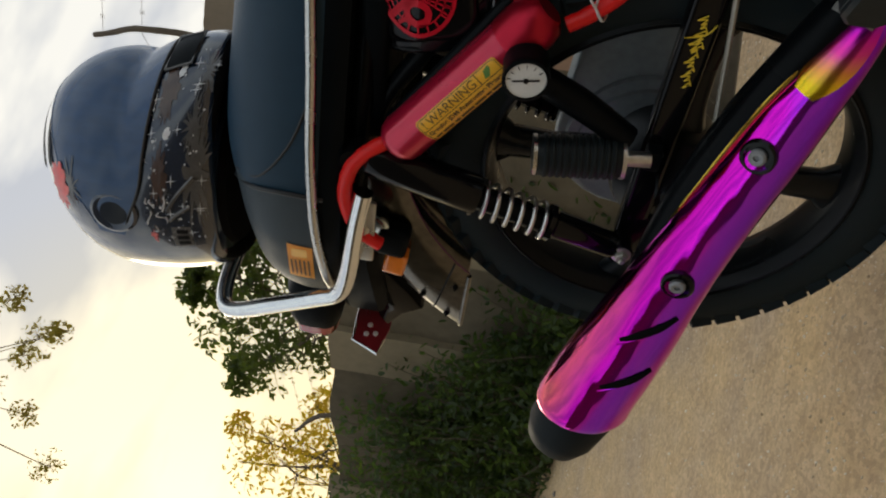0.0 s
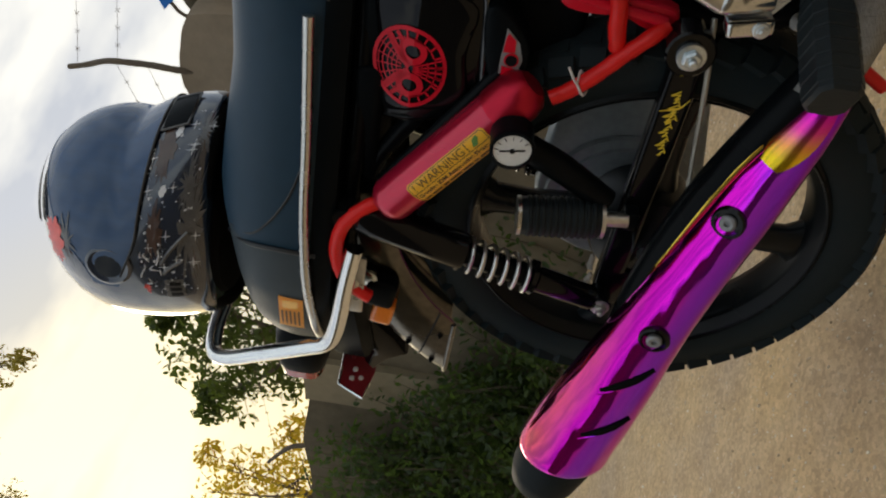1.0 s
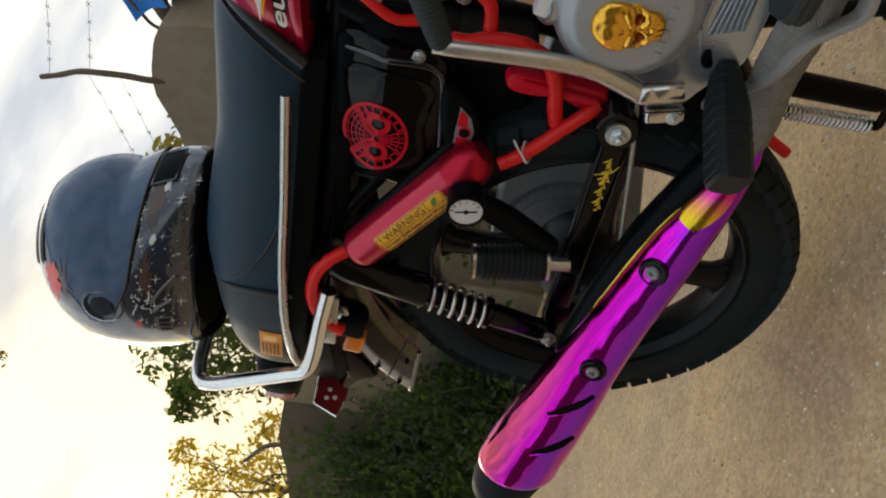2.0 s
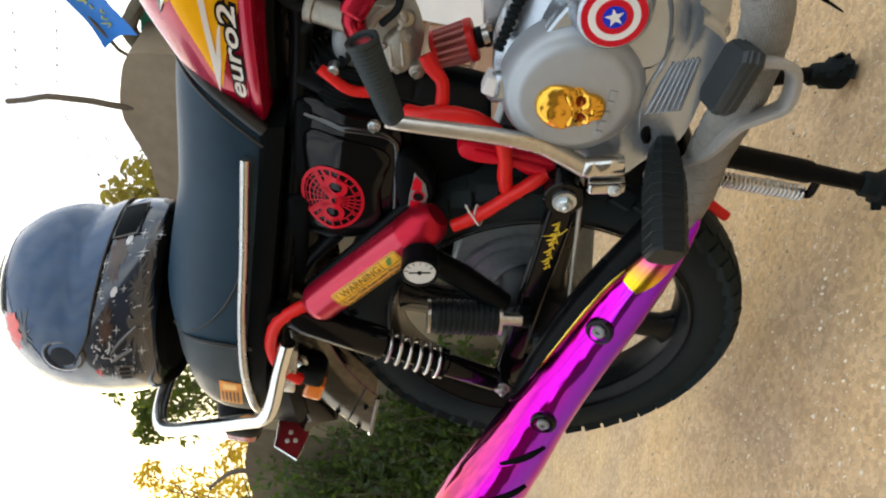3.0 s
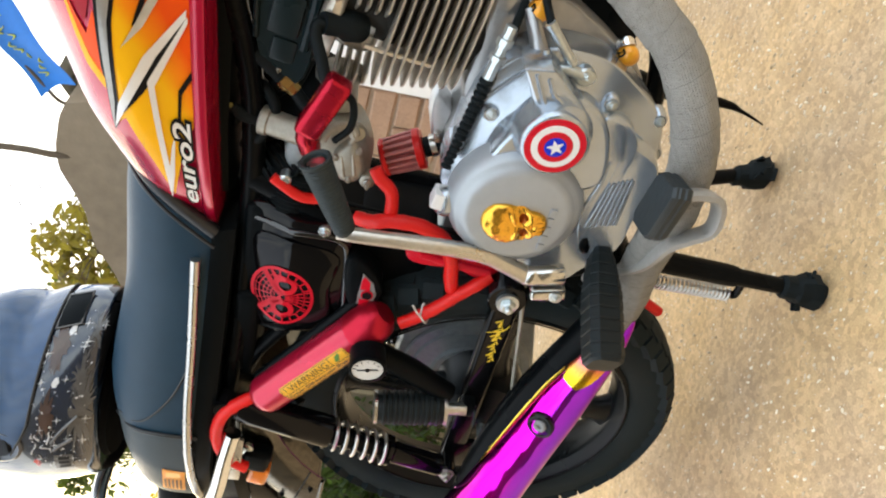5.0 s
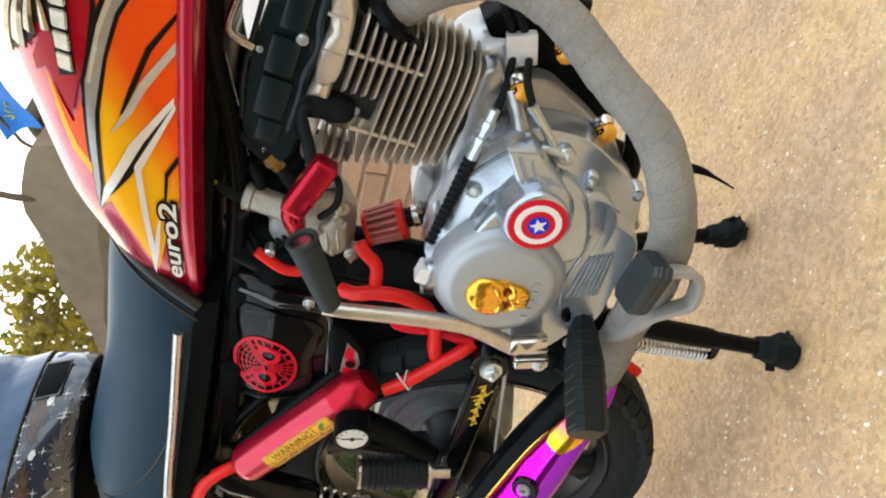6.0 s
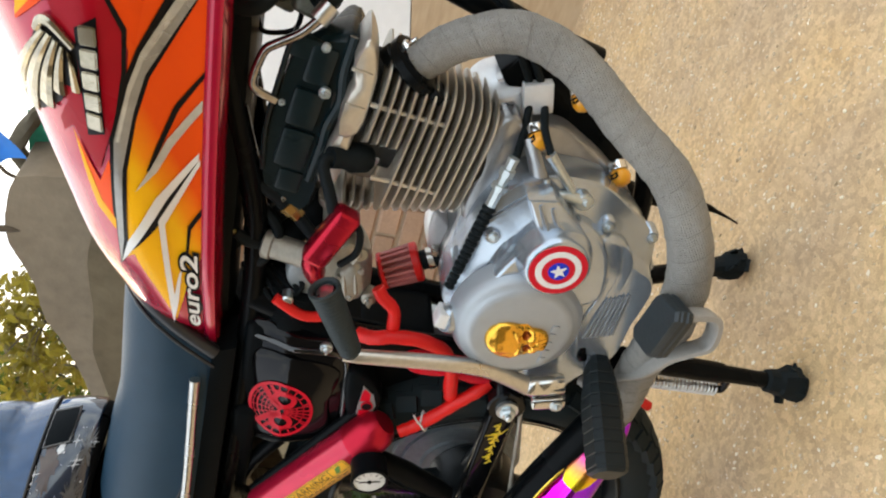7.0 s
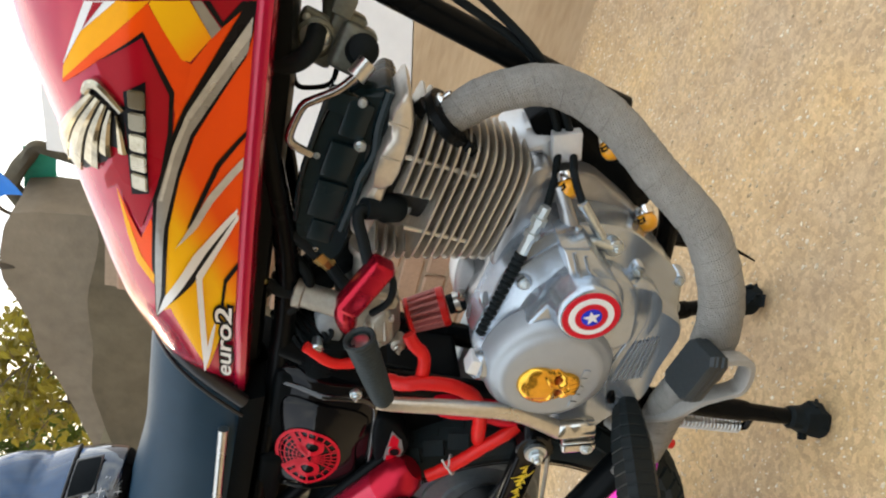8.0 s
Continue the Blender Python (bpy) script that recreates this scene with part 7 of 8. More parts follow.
bm = bmesh.new()
plate(bm, PEDAL, 0.300, 0.320)
pedal = part("brake_pedal", bm, "pad_rubber", bike, "grey black rubber brake pedal pad")
for z in (0.304, 0.310):
    bm = bmesh.new()
    plate(bm, PEDAL, z, z + 0.0062, 0.035)
    part("pad_rib", bm, "pad_rubber", pedal)
bm = bmesh.new()
LOOP = [(0.176, -0.198, 0.304), (0.181, -0.195, 0.280), (0.177, -0.192, 0.263), (0.162, -0.190, 0.253), (0.138, -0.187, 0.249), (0.118, -0.180, 0.262), (0.098, -0.172, 0.274), (0.055, -0.148, 0.275), (0.02, -0.12, 0.278)]
lc = curve_points(LOOP, 6)
loops = []
for i_, p_ in enumerate(lc):
    d_ = (lc[min(i_ + 1, len(lc) - 1)] - lc[max(i_ - 1, 0)]).normalized()
    w_ = Vector((0.35, -1, 0))
    w_ = (w_ - d_ * w_.dot(d_)).normalized()
    n_ = d_.cross(w_)
    loops.append([p_ + w_ * a_ * 0.011 + n_ * b_ * 0.0042 for a_, b_ in ((-1, -0.6), (-0.8, -1), (0.8, -1), (1, -0.6), (1, 0.6), (0.8, 1), (-0.8, 1), (-1, 0.6))])
rings(bm, loops)
part("pedal_loop", bm, "grey_lever", pedal, "grey painted flat looped pedal arm")
bm = bmesh.new()
tube(bm, [(0.02, -0.12, 0.275), (-0.02, -0.11, 0.29), (-0.03, -0.09, 0.30)], 0.008, 10)
part("pedal_arm", bm, "grey_lever", pedal)

# wrapped exhaust header
HDR = [(0.298, -0.041, 0.594), (0.322, -0.046, 0.577), (0.347, -0.050, 0.550), (0.368, -0.062, 0.503), (0.356, -0.082, 0.448), (0.319, -0.108, 0.390), (0.280, -0.135, 0.332), (0.215, -0.156, 0.293), (0.140, -0.156, 0.276), (0.035, -0.124, 0.262), (-0.032, -0.112, 0.250), (-0.085, -0.130, 0.268)]


def wrap_ripple(s, a, L):
    t = (s / 0.0265 + a / (2 * math.pi)) % 1.0
    return 0.0011 * (t - 0.5) - (0.0008 if t > 0.95 else 0) + 0.0004 * math.sin(9 * a + 40 * s)


bm = bmesh.new()
tube(bm, HDR, [0.0186, 0.0192, 0.0196, 0.0198, 0.0200, 0.0206, 0.0216, 0.0224, 0.0228, 0.0226, 0.022, 0.021], 40, 16, ripple=wrap_ripple)
exhaust = part("exhaust_header", bm, "wrap", bike, "header pipe bound in grey heat wrap", angle=50)
# the edges of the spiral wrap
hl = curve_points(HDR, 40)
HR = [0.0186, 0.0192, 0.0196, 0.0198, 0.0200, 0.0206, 0.0216, 0.0224, 0.0228, 0.0226, 0.022, 0.021]
run, helix, side_v = 0.0, [], (hl[1] - hl[0]).orthogonal().normalized()
for i_ in range(len(hl) - 1):
    d_ = (hl[i_ + 1] - hl[i_]).normalized()
    side_v = (side_v - d_ * side_v.dot(d_)).normalized()
    up_v = d_.cross(side_v)
    run += (hl[i_ + 1] - hl[i_]).length
    f_ = i_ / (len(hl) - 1) * (len(HR) - 1)
    r_ = float(np.interp(f_, range(len(HR)), HR)) + 0.0002
    for q_ in range(3):
        a_ = 2 * math.pi * (run + (hl[i_ + 1] - hl[i_]).length * q_ / 3) / 0.0245
        helix.append(hl[i_].lerp(hl[i_ + 1], q_ / 3) + (side_v * math.cos(a_) + up_v * math.sin(a_)) * r_)
bm = bmesh.new()
tube(bm, helix, 0.00030, 4, 0)
part("wrap_edge", bm, "wrap_seam", exhaust, "dark frayed edge of the wrap")
bm = bmesh.new()
lathe(bm, (0.302, -0.042, 0.592), (0.80, -0.15, -0.56), [(0, 0.029), (0.003, 0.032), (0.011, 0.032), (0.013, 0.027)], 24)
lathe(bm, (0.304, -0.036, 0.614), (0.80, -0.15, -0.56), [(0, 0.013), (0.010, 0.013)], 14)
lathe(bm, (0.286, -0.052, 0.566), (0.80, -0.15, -0.56), [(0, 0.013), (0.010, 0.013)], 14)
fl = part("exhaust_flange", bm, "frame_black", exhaust, "black clamp at the exhaust port")
bolt("flange_bolt", (0.316, -0.040, 0.606), (0.80, -0.25, -0.5), 0.0065, fl, "chrome", 0.014)

# silencer: black body with a tinted metal heat shield
SH = [(-0.052, -0.127, 0.239, 0.0044), (-0.064, -0.129, 0.243, 0.0100), (-0.092, -0.134, 0.2525, 0.0180), (-0.130, -0.141, 0.266, 0.0255), (-0.175, -0.149, 0.2815, 0.0315), (-0.219, -0.157, 0.294, 0.0345), (-0.311, -0.1735, 0.3205, 0.0385), (-0.391, -0.188, 0.341, 0.0435), (-0.452, -0.199, 0.355, 0.0492), (-0.519, -0.211, 0.3715, 0.0542), (-0.562, -0.219, 0.382, 0.056), (-0.583, -0.2226, 0.3846, 0.0555), (-0.5935, -0.2245, 0.3843, 0.0497)]
sil_axis = Vector((-0.515, -0.093, 0.138)).normalized()


def sil_ring(x, y, z, r, n=40, cut=0.0):
    u = Vector((0, -1, 0))
    u = (u - sil_axis * u.dot(sil_axis)).normalized()
    v = u.cross(sil_axis).normalized()
    if v.z < 0:
        v = -v
    lp = []
    for k in range(n):
        a = 2 * math.pi * k / n
        c, s = math.cos(a), math.sin(a)
        lp.append(Vector((x, y, z)) + u * (c * r * 0.92) + v * (s * r) + sil_axis * (cut * s * r))
    return lp


bm = bmesh.new()
line = curve_points([q[:3] for q in SH], 4)
rads = [v.x for v in curve_points([(q[3], 0, 0) for q in SH], 4)]
loops = [sil_ring(p.x, p.y, p.z, max(r, 0.004), 44, 0.35 * min(1, i / len(line)) ) for i, (p, r) in enumerate(zip(line, rads))]
rings(bm, loops)
shield = part("heat_shield", bm, "purple", bike, "iridescent purple metal silencer shield", angle=60)
bm = bmesh.new()
tube(bm, [(-0.040, -0.106, 0.250), (-0.105, -0.118, 0.278), (-0.195, -0.132, 0.312), (-0.295, -0.148, 0.340), (-0.375, -0.170, 0.355), (-0.46, -0.195, 0.366)], [0.020, 0.023, 0.026, 0.025, 0.024, 0.024], 24)
sil = part("silencer_body", bm, "frame_black", bike, "black silencer body behind the shield")
bm = bmesh.new()
lathe(bm, Vector((-0.565, -0.217, 0.379)), sil_axis, [(0, 0.046), (0.025, 0.049), (0.075, 0.046), (0.100, 0.037), (0.107, 0.028), (0.095, 0.024)], 36)
part("end_cap", bm, "rubber", sil, "matt black silencer end cap")


def on_shield(x, a, off=0.0):
    """A point of the shield at x, a degrees up from its outer side, and the way out of it."""
    f = np.interp(-x, [-q[0] for q in SH], range(len(SH)))
    i = min(int(f), len(SH) - 2)
    p = Vector(SH[i][:3]).lerp(Vector(SH[i + 1][:3]), f - i)
    r = SH[i][3] + (SH[i + 1][3] - SH[i][3]) * (f - i)
    u = Vector((0, -1, 0))
    v = Vector((0.258, 0.03, 0.966))
    n = u * math.cos(radians(a)) + v * math.sin(radians(a))
    return p + u * (math.cos(radians(a)) * r * 0.92) + v * (math.sin(radians(a)) * r) + n * off, n


for x, up_a in ((-0.2105, 33), (-0.357, 11)):
    p, nrm = on_shield(x, up_a)
    bm = bmesh.new()
    lathe(bm, p - nrm * 0.004, nrm, [(0, 0.0175), (0.006, 0.0175), (0.008, 0.0155), (0.0082, 0.013), (0.004, 0.012)], 28)
    w = part("bolt_cup", bm, "gloss_black", shield, "black cup washer")
    bm = bmesh.new()
    lathe(bm, p - nrm * 0.002, nrm, [(0, 0.0085), (0.006, 0.0085), (0.008, 0.0065), (0.0075, 0.003), (0.0045, 0.0028)], 20)
    part("cap_bolt", bm, "case_dark", w)
for xa, aa, xb, ab in ((-0.392, -20, -0.444, 31), (-0.465, -30, -0.507, 17)):
    bm = bmesh.new()
    pa = [on_shield(xa + (xb - xa) * f, aa + (ab - aa) * f, 0.0012)[0] for f in (0, 0.33, 0.66, 1)]
    tube(bm, pa, [0.0026, 0.0048, 0.0048, 0.0024], 10)
    part("slot", bm, "lining", shield, "dark slot in the shield")
    bm = bmesh.new()
    pa = [on_shield(xa + (xb - xa) * f - 0.007, aa + (ab - aa) * f, 0.0008)[0] for f in (0, 0.33, 0.66, 1)]
    tube(bm, pa, [0.0012, 0.0020, 0.0020, 0.0012], 8)
    part("slot_lip", bm, "purple", shield)
# straw and yellow tinted tip plate and edge
bm = bmesh.new()
loops = []
for i in range(12):
    x = -0.058 - 0.0082 * i
    w = 54 * math.sin(math.pi * (i + 0.9) / 13.2) ** 0.8
    loops.append([on_shield(x, 44 + w * (k / 16 - 0.5) * 2, 0.0028)[0] for k in range(17)])
for a, b in zip(loops, loops[1:]):
    va = [bm.verts.new(v) for v in a]
    vb = [bm.verts.new(v) for v in b]
    for k in range(16):
        bm.faces.new((va[k], va[k + 1], vb[k + 1], vb[k]))
part("tinted_tip", bm, "tip_tint", shield, "straw yellow heat tinted tip")
bm = bmesh.new()
tube(bm, [on_shield(x, 88, 0.001)[0] for x in (-0.075, -0.12, -0.17, -0.22, -0.27, -0.30)], [0.0012, 0.0032, 0.0034, 0.0026, 0.0016, 0.0008], 8)
part("shield_edge", bm, "straw", shield)
bm = bmesh.new()
box(bm, (-0.312, -0.168, 0.358), (0.074, 0.016, 0.005), Matrix.Rotation(radians(15), 3, "Y") @ Matrix.Rotation(radians(10), 3, "Z"), 0.002)
part("bright_bracket", bm, "straw", shield, "yellow tinted bracket on the silencer")

# centre stand
for nm, top, foot in (("stand_leg", Vector((0.010, -0.084, 0.262)), Vector((0.000, -0.079, 0.018))), ("stand_leg", Vector((-0.030, 0.10, 0.262)), Vector((0.022, 0.142, 0.022)))):
    bm = bmesh.new()
    tube(bm, [top, top.lerp(foot, 0.54), top.lerp(foot, 0.60), foot], [0.0145, 0.0138, 0.0112, 0.0100], 14, 4)
    leg = part(nm, bm, "frame_black", bike, "black tubular centre stand leg with a worn rubber foot")
    bm = bmesh.new()
    loops = []
    rnd = random.Random(5 if foot.y < 0 else 6)
    d = (foot - top).normalized()
    for s, r in ((-0.040, 0.0120), (-0.036, 0.0150), (-0.022, 0.0155), (-0.018, 0.0190), (-0.004, 0.0215), (0.010, 0.0215), (0.016, 0.016)):
        c = foot + d * s
        lp = []
        for k in range(14):
            a = 2 * math.pi * k / 14
            q = r * (1 + 0.16 * (rnd.random() - 0.5) * (2 if s > -0.02 else 0.6))
            v = c + Vector((math.cos(a) * q, math.sin(a) * q, 0))
            v.z = max(v.z, 0.0005)
            lp.append(v)
        loops.append(lp)
    rings(bm, loops)
    rf = part("rubber_foot", bm, "rubber", leg, "ragged black rubber foot", angle=25)
    for k in range(7):
        a = rnd.random() * 6.28
        h = 0.008 + rnd.random() * 0.028
        c = Vector((foot.x + math.cos(a) * 0.020, foot.y + math.sin(a) * 0.019, h))
        bm = bmesh.new()
        box(bm, c, (0.006 + 0.006 * rnd.random(), 0.004, 0.010 + 0.010 * rnd.random()), Euler((rnd.random() * 2, rnd.random() * 2, a)).to_matrix(), 0.0)
        part("torn_flap", bm, "rubber", leg)
bm = bmesh.new()
tube(bm, [(-0.028, -0.095, 0.25), (-0.028, 0.11, 0.25)], 0.016, 12, 0)
part("stand_cross_tube", bm, "frame_black", bike)
bm = bmesh.new()
sa, sb = Vector((-0.033, -0.072, 0.216)), Vector((-0.032, -0.072, 0.110))
u = Vector((1, 0, 0))
v = Vector((0, 1, 0))
tube(bm, [sa.lerp(sb, k / 240) + (u * math.cos(2 * math.pi * 20 * k / 240) + v * math.sin(2 * math.pi * 20 * k / 240)) * 0.0085 for k in range(241)], 0.0017, 6, 0)
spring_ = part("stand_spring", bm, "steel", bike, "bare steel stand spring")
bm = bmesh.new()
tube(bm, [(-0.032, -0.072, 0.112), (-0.032, -0.072, 0.100), (-0.022, -0.074, 0.100), (-0.004, -0.078, 0.104)], 0.0052, 8)
part("spring_hook", bm, "frame_black", spring_)
# side stand, folded, on the far side
bm = bmesh.new()
tube(bm, [(0.150, 0.085, 0.275), (0.140, 0.088, 0.215), (0.140, 0.090, 0.150), (0.135, 0.090, 0.125), (0.129, 0.090, 0.105), (0.123, 0.090, 0.088)], [0.012, 0.011, 0.006, 0.0028, 0.0020, 0.0012], 10)
part("side_stand", bm, "frame_black", bike, "black folded side stand")
bm = bmesh.new()
tube(bm, [(-0.070, -0.050, 0.225), (-0.086, -0.050, 0.196), (-0.102, -0.050, 0.166)], 0.0070, 10)
part("red_stop", bm, "hose_red", bike, "red rubber tipped stop")
bm = bmesh.new()
tube(bm, [(-0.260, -0.02, 0.235), (-0.274, -0.055, 0.228)], 0.005, 8, 0)
part("red_valve_cap", bm, "anodised_red", rim)

# ---- helmet ----
HC = Vector((-0.514, 0.000, 1.008))
helmet = thing("motorcycle_helmet", (-0.505, -0.005, 0.872), "glossy dark full face helmet resting on the pillion seat", "helmet")


def hel(az, el, off=0.0):
    """A point of the shell: az degrees from the front to the right hand side, el degrees up."""
    a, e = radians(az), radians(el)
    d = Vector((math.cos(e) * math.cos(a), -math.cos(e) * math.sin(a), math.sin(e)))
    r = 1 / math.sqrt((d.x / (0.161 if d.x > 0 else 0.165)) ** 2 + (d.y / 0.126) ** 2 + (d.z / (0.129 if d.z > 0 else 0.215)) ** 2)
    chin = max(0.0, math.cos(a)) ** 1.5 * max(0.0, -d.z - 0.10) * 0.15
    p = d * (r + off)
    p.x += chin
    return HC + p


def patch(bm, az0, az1, el0, el1, off, na=24, ne=12, edge=None):
    vs = [[None] * (na + 1) for _ in range(ne + 1)]
    for j in range(ne + 1):
        for i in range(na + 1):
            fa, fe = i / na, j / ne
            az = az0 + (az1 - az0) * fa
            lo, hi = (el0, el1) if edge is None else edge(az)
            vs[j][i] = bm.verts.new(hel(az, lo + (hi - lo) * fe, off))
    for j in range(ne):
        for i in range(na):
            bm.faces.new((vs[j][i], vs[j][i + 1], vs[j + 1][i + 1], vs[j + 1][i]))


bm = bmesh.new()
loops = []
for j in range(30):
    el = -60 + 149 * j / 29
    loops.append([hel(360 * i / 64, el) for i in range(64)])
rings(bm, loops)
for v in bm.verts:
    if v.co.z < 0.884:
        v.co.z = 0.884 + (v.co.z - 0.884) * 0.08
part("shell", bm, "shell", helmet, "glossy blue black shell", angle=60)
def visor_edge(az):
    f = min(max((abs(az) - 62) / 36, 0), 1)
    f = f * f * (3 - 2 * f)
    lo, hi = -20 + 8 * (abs(az) / 92) ** 2.2, 40 - 26 * (abs(az) / 92) ** 2.0
    return lo + (-6 - lo) * f, hi + (9 - hi) * f


bm = bmesh.new()
patch(bm, -96, 96, -24, 34, 0.0045, 56, 16, edge=visor_edge)
patch(bm, -96, 96, -24, 34, 0.0015, 56, 16, edge=visor_edge)
vz = part("visor", bm, "visor", helmet, "closed smoke tinted visor", angle=80)
bm = bmesh.new()
tube(bm, [hel(az, visor_edge(az)[1] + 0.4, 0.0036) for az in range(-91, 92, 7)], 0.0018, 8, 2)
part("visor_rim", bm, "visor", vz)
bm = bmesh.new()
tube(bm, [hel(az, visor_edge(az)[0] - 0.5, 0.0036) for az in range(-91, 92, 7)], 0.0018, 8, 2)
part("visor_gasket", bm, "piping", vz)
for s in (1, -1):
    p, q = hel(80 * s, -2, 0.003), hel(80 * s, -2, 0.02)
    n = (q - p).normalized()
    bm = bmesh.new()
    lathe(bm, p - n * 0.004, n, [(0, 0.030), (0.004, 0.030), (0.006, 0.026), (0.004, 0.020)], 26)
    pv = part("visor_pivot", bm, "shell", helmet, "round visor pivot")
    bm = bmesh.new()
    lathe(bm, p - n * 0.003, n, [(0, 0.019), (0.005, 0.017), (0.0052, 0.010)], 22)
    part("pivot_disc", bm, "gloss_black", pv)
# chin vent
bm = bmesh.new()
patch(bm, -4, 16, -33, -22, 0.006, 10, 5)
patch(bm, -4, 16, -33, -22, 0.001, 10, 5)
cv_ = part("chin_vent", bm, "plastic", helmet, "grey chin vent")
bm = bmesh.new()
tube(bm, [hel(a, e, 0.007) for a, e in ((-4, -22), (16, -22), (16, -33), (-4, -33), (-4, -22))], 0.0018, 6, 0)
part("vent_edge", bm, "helmet_silver", cv_)
# neck roll
bm = bmesh.new()
tube(bm, [hel(a, -44, -0.020) + Vector((0, 0, -0.016)) for a in range(0, 361, 12)], 0.010, 12, 2, cap=False)
part("neck_roll", bm, "lining", helmet, "black padded neck roll")
bm = bmesh.new()
loops = []
for z, f in ((0.900, 0.86), (0.885, 0.82), (0.8735, 0.76)):
    loops.append([Vector((HC.x + 0.012 + 0.140 * f * math.cos(2 * math.pi * k / 40), HC.y + 0.112 * f * math.sin(2 * math.pi * k / 40), z)) for k in range(40)])
rings(bm, loops)
part("liner", bm, "lining", helmet)
# printed figures on the chin and cheek
rnd = random.Random(11)
bm = bmesh.new()
for _ in range(190):
    az, el = rnd.uniform(8, 100), rnd.uniform(-46, -19)
    big = rnd.random()
    if noise.noise(Vector((az * 0.07, el * 0.12, 3))) < -0.05 and big < 0.93:
        continue
    r = 0.0005 + 0.0012 * rnd.random() ** 2 + (0.0017 if big > 0.93 else 0)
    arm, waist = (2.5, 0.17) if big > 0.86 else (1.2, 0.8)
    c = bm.verts.new(hel(az, el, 0.0014))
    ringv = []
    for k in range(8):
        rr = r * (arm if k % 2 == 0 else waist * (1.5 if big > 0.93 else 1))
        ringv.append(bm.verts.new(hel(az + math.degrees(rr * math.cos(k * math.pi / 4) / 0.13), el + math.degrees(rr * math.sin(k * math.pi / 4) / 0.15), 0.0014)))
    for k in range(8):
        bm.faces.new((c, ringv[k], ringv[(k + 1) % 8]))
st = part("star_print", bm, "helmet_white", helmet, "scattered small white star prints")
tagged(st, kind="stuff")


def blot(name, az, el, ra, re, mt, off, seed, n=26, rag=0.35, label=""):
    rnd = random.Random(seed)
    bm = bmesh.new()
    out = []
    for k in range(n):
        a = 2 * math.pi * k / n
        f = 1 + rag * (rnd.random() - 0.5) * 2
        out.append((ra * f * math.cos(a), re * f * math.sin(a)))
    sheet(bm, out, lambda u, v: hel(az + u, el + v, off), 3.0)
    return part(name, bm, mt, helmet, label, angle=80)


blot("red_print", 72, 31, 15, 6.5, "helmet_red", 0.0060, 3, 30, 0.3, "ragged red printed patch")
blot("ragged_edge", 70, 22, 14, 4, "helmet_silver", 0.0056, 9, 60, 0.8)
blot("silver_print", 60, -43, 22, 4.2, "helmet_silver", 0.0008, 4, 90, 0.55, "mottled silver print")
blot("silver_print", 42, -40, 9, 3.0, "helmet_silver", 0.0007, 14, 60, 0.8)
blot("white_blot", 43, -29, 2.6, 1.6, "helmet_white", 0.0010, 16, 24, 0.25)
blot("white_blot", 18, -31, 2.6, 1.5, "helmet_white", 0.0010, 17, 24, 0.25)
blot("brown_print", 60, -26, 12, 3.5, "helmet_brown", 0.0006, 19, 40, 0.5)
blot("silver_print", 20, -42, 9, 2.6, "helmet_silver", 0.0007, 8, 60, 0.8)
blot("brown_print", 26, -27, 13, 4.5, "helmet_brown", 0.0006, 7, 40, 0.4)
rnd = random.Random(31)
for k in range(16):
    a0, e0 = rnd.uniform(66, 90), rnd.uniform(-32, -19)
    bm = bmesh.new()
    tube(bm, [hel(a0, e0, 0.0006), hel(a0 + rnd.uniform(1, 4), e0 + rnd.uniform(-1.5, 1.5), 0.0008), hel(a0 + rnd.uniform(3, 6), e0 + rnd.uniform(-3, 3), 0.0006)], [0.0004, 0.0011, 0.0004], 6)
    part("printed_stroke", bm, "helmet_white" if k % 3 else "helmet_silver", helmet)
for a0, e0, a1, e1 in ((78, -30, 62, -42), (84, -31, 76, -40)):
    bm = bmesh.new()
    tube(bm, [hel(a0, e0, 0.0005), hel((a0 + a1) / 2, (e0 + e1) / 2 + 1, 0.0005), hel(a1, e1, 0.0005)], 0.0026, 6)
    part("printed_bar", bm, "helmet_silver", helmet)
blot("red_speck", 96, -22, 4, 1.6, "helmet_red", 0.0008, 12, 30, 0.6)
bm = bmesh.new()
sheet(bm, [(88, -40), (106, -40), (106, -31), (88, -31)], lambda u, v: hel(u, v, 0.0012), 3.0)
cert = part("approval_sticker", bm, "helmet_silver", helmet, "small grey sticker")
for k in range(3):
    bm = bmesh.new()
    sheet(bm, [(90 + 5.4 * k, -38.5), (93.5 + 5.4 * k, -38.5), (93.5 + 5.4 * k, -33), (90 + 5.4 * k, -33)], lambda u, v: hel(u, v, 0.0018), 3.0)
    part("sticker_bar", bm, "black_print", cert)
bm = bmesh.new()
patch(bm, 10, 66, 46, 54, 0.005, 12, 5)
patch(bm, 10, 66, 46, 54, 0.000, 12, 5)
part("crown_vent", bm, "plastic", helmet)

# ---- ground, wall and distance ----
bm = bmesh.new()
G = 46
for i in range(G + 1):
    for j in range(G + 1):
        f = lambda k: math.copysign((abs(k - G / 2) / (G / 2)) ** 3 * 400, k - G / 2)
        bm.verts.new((f(i), f(j), 0))
bm.verts.ensure_lookup_table()
for i in range(G):
    for j in range(G):
        a = i * (G + 1) + j
        bm.faces.new([bm.verts[q] for q in (a, a + G + 1, a + G + 2, a + 1)])
ground = part("ground", bm, "ground")
tagged(ground, "dusty worn road with pale stone chips", "ground", kind="structure")

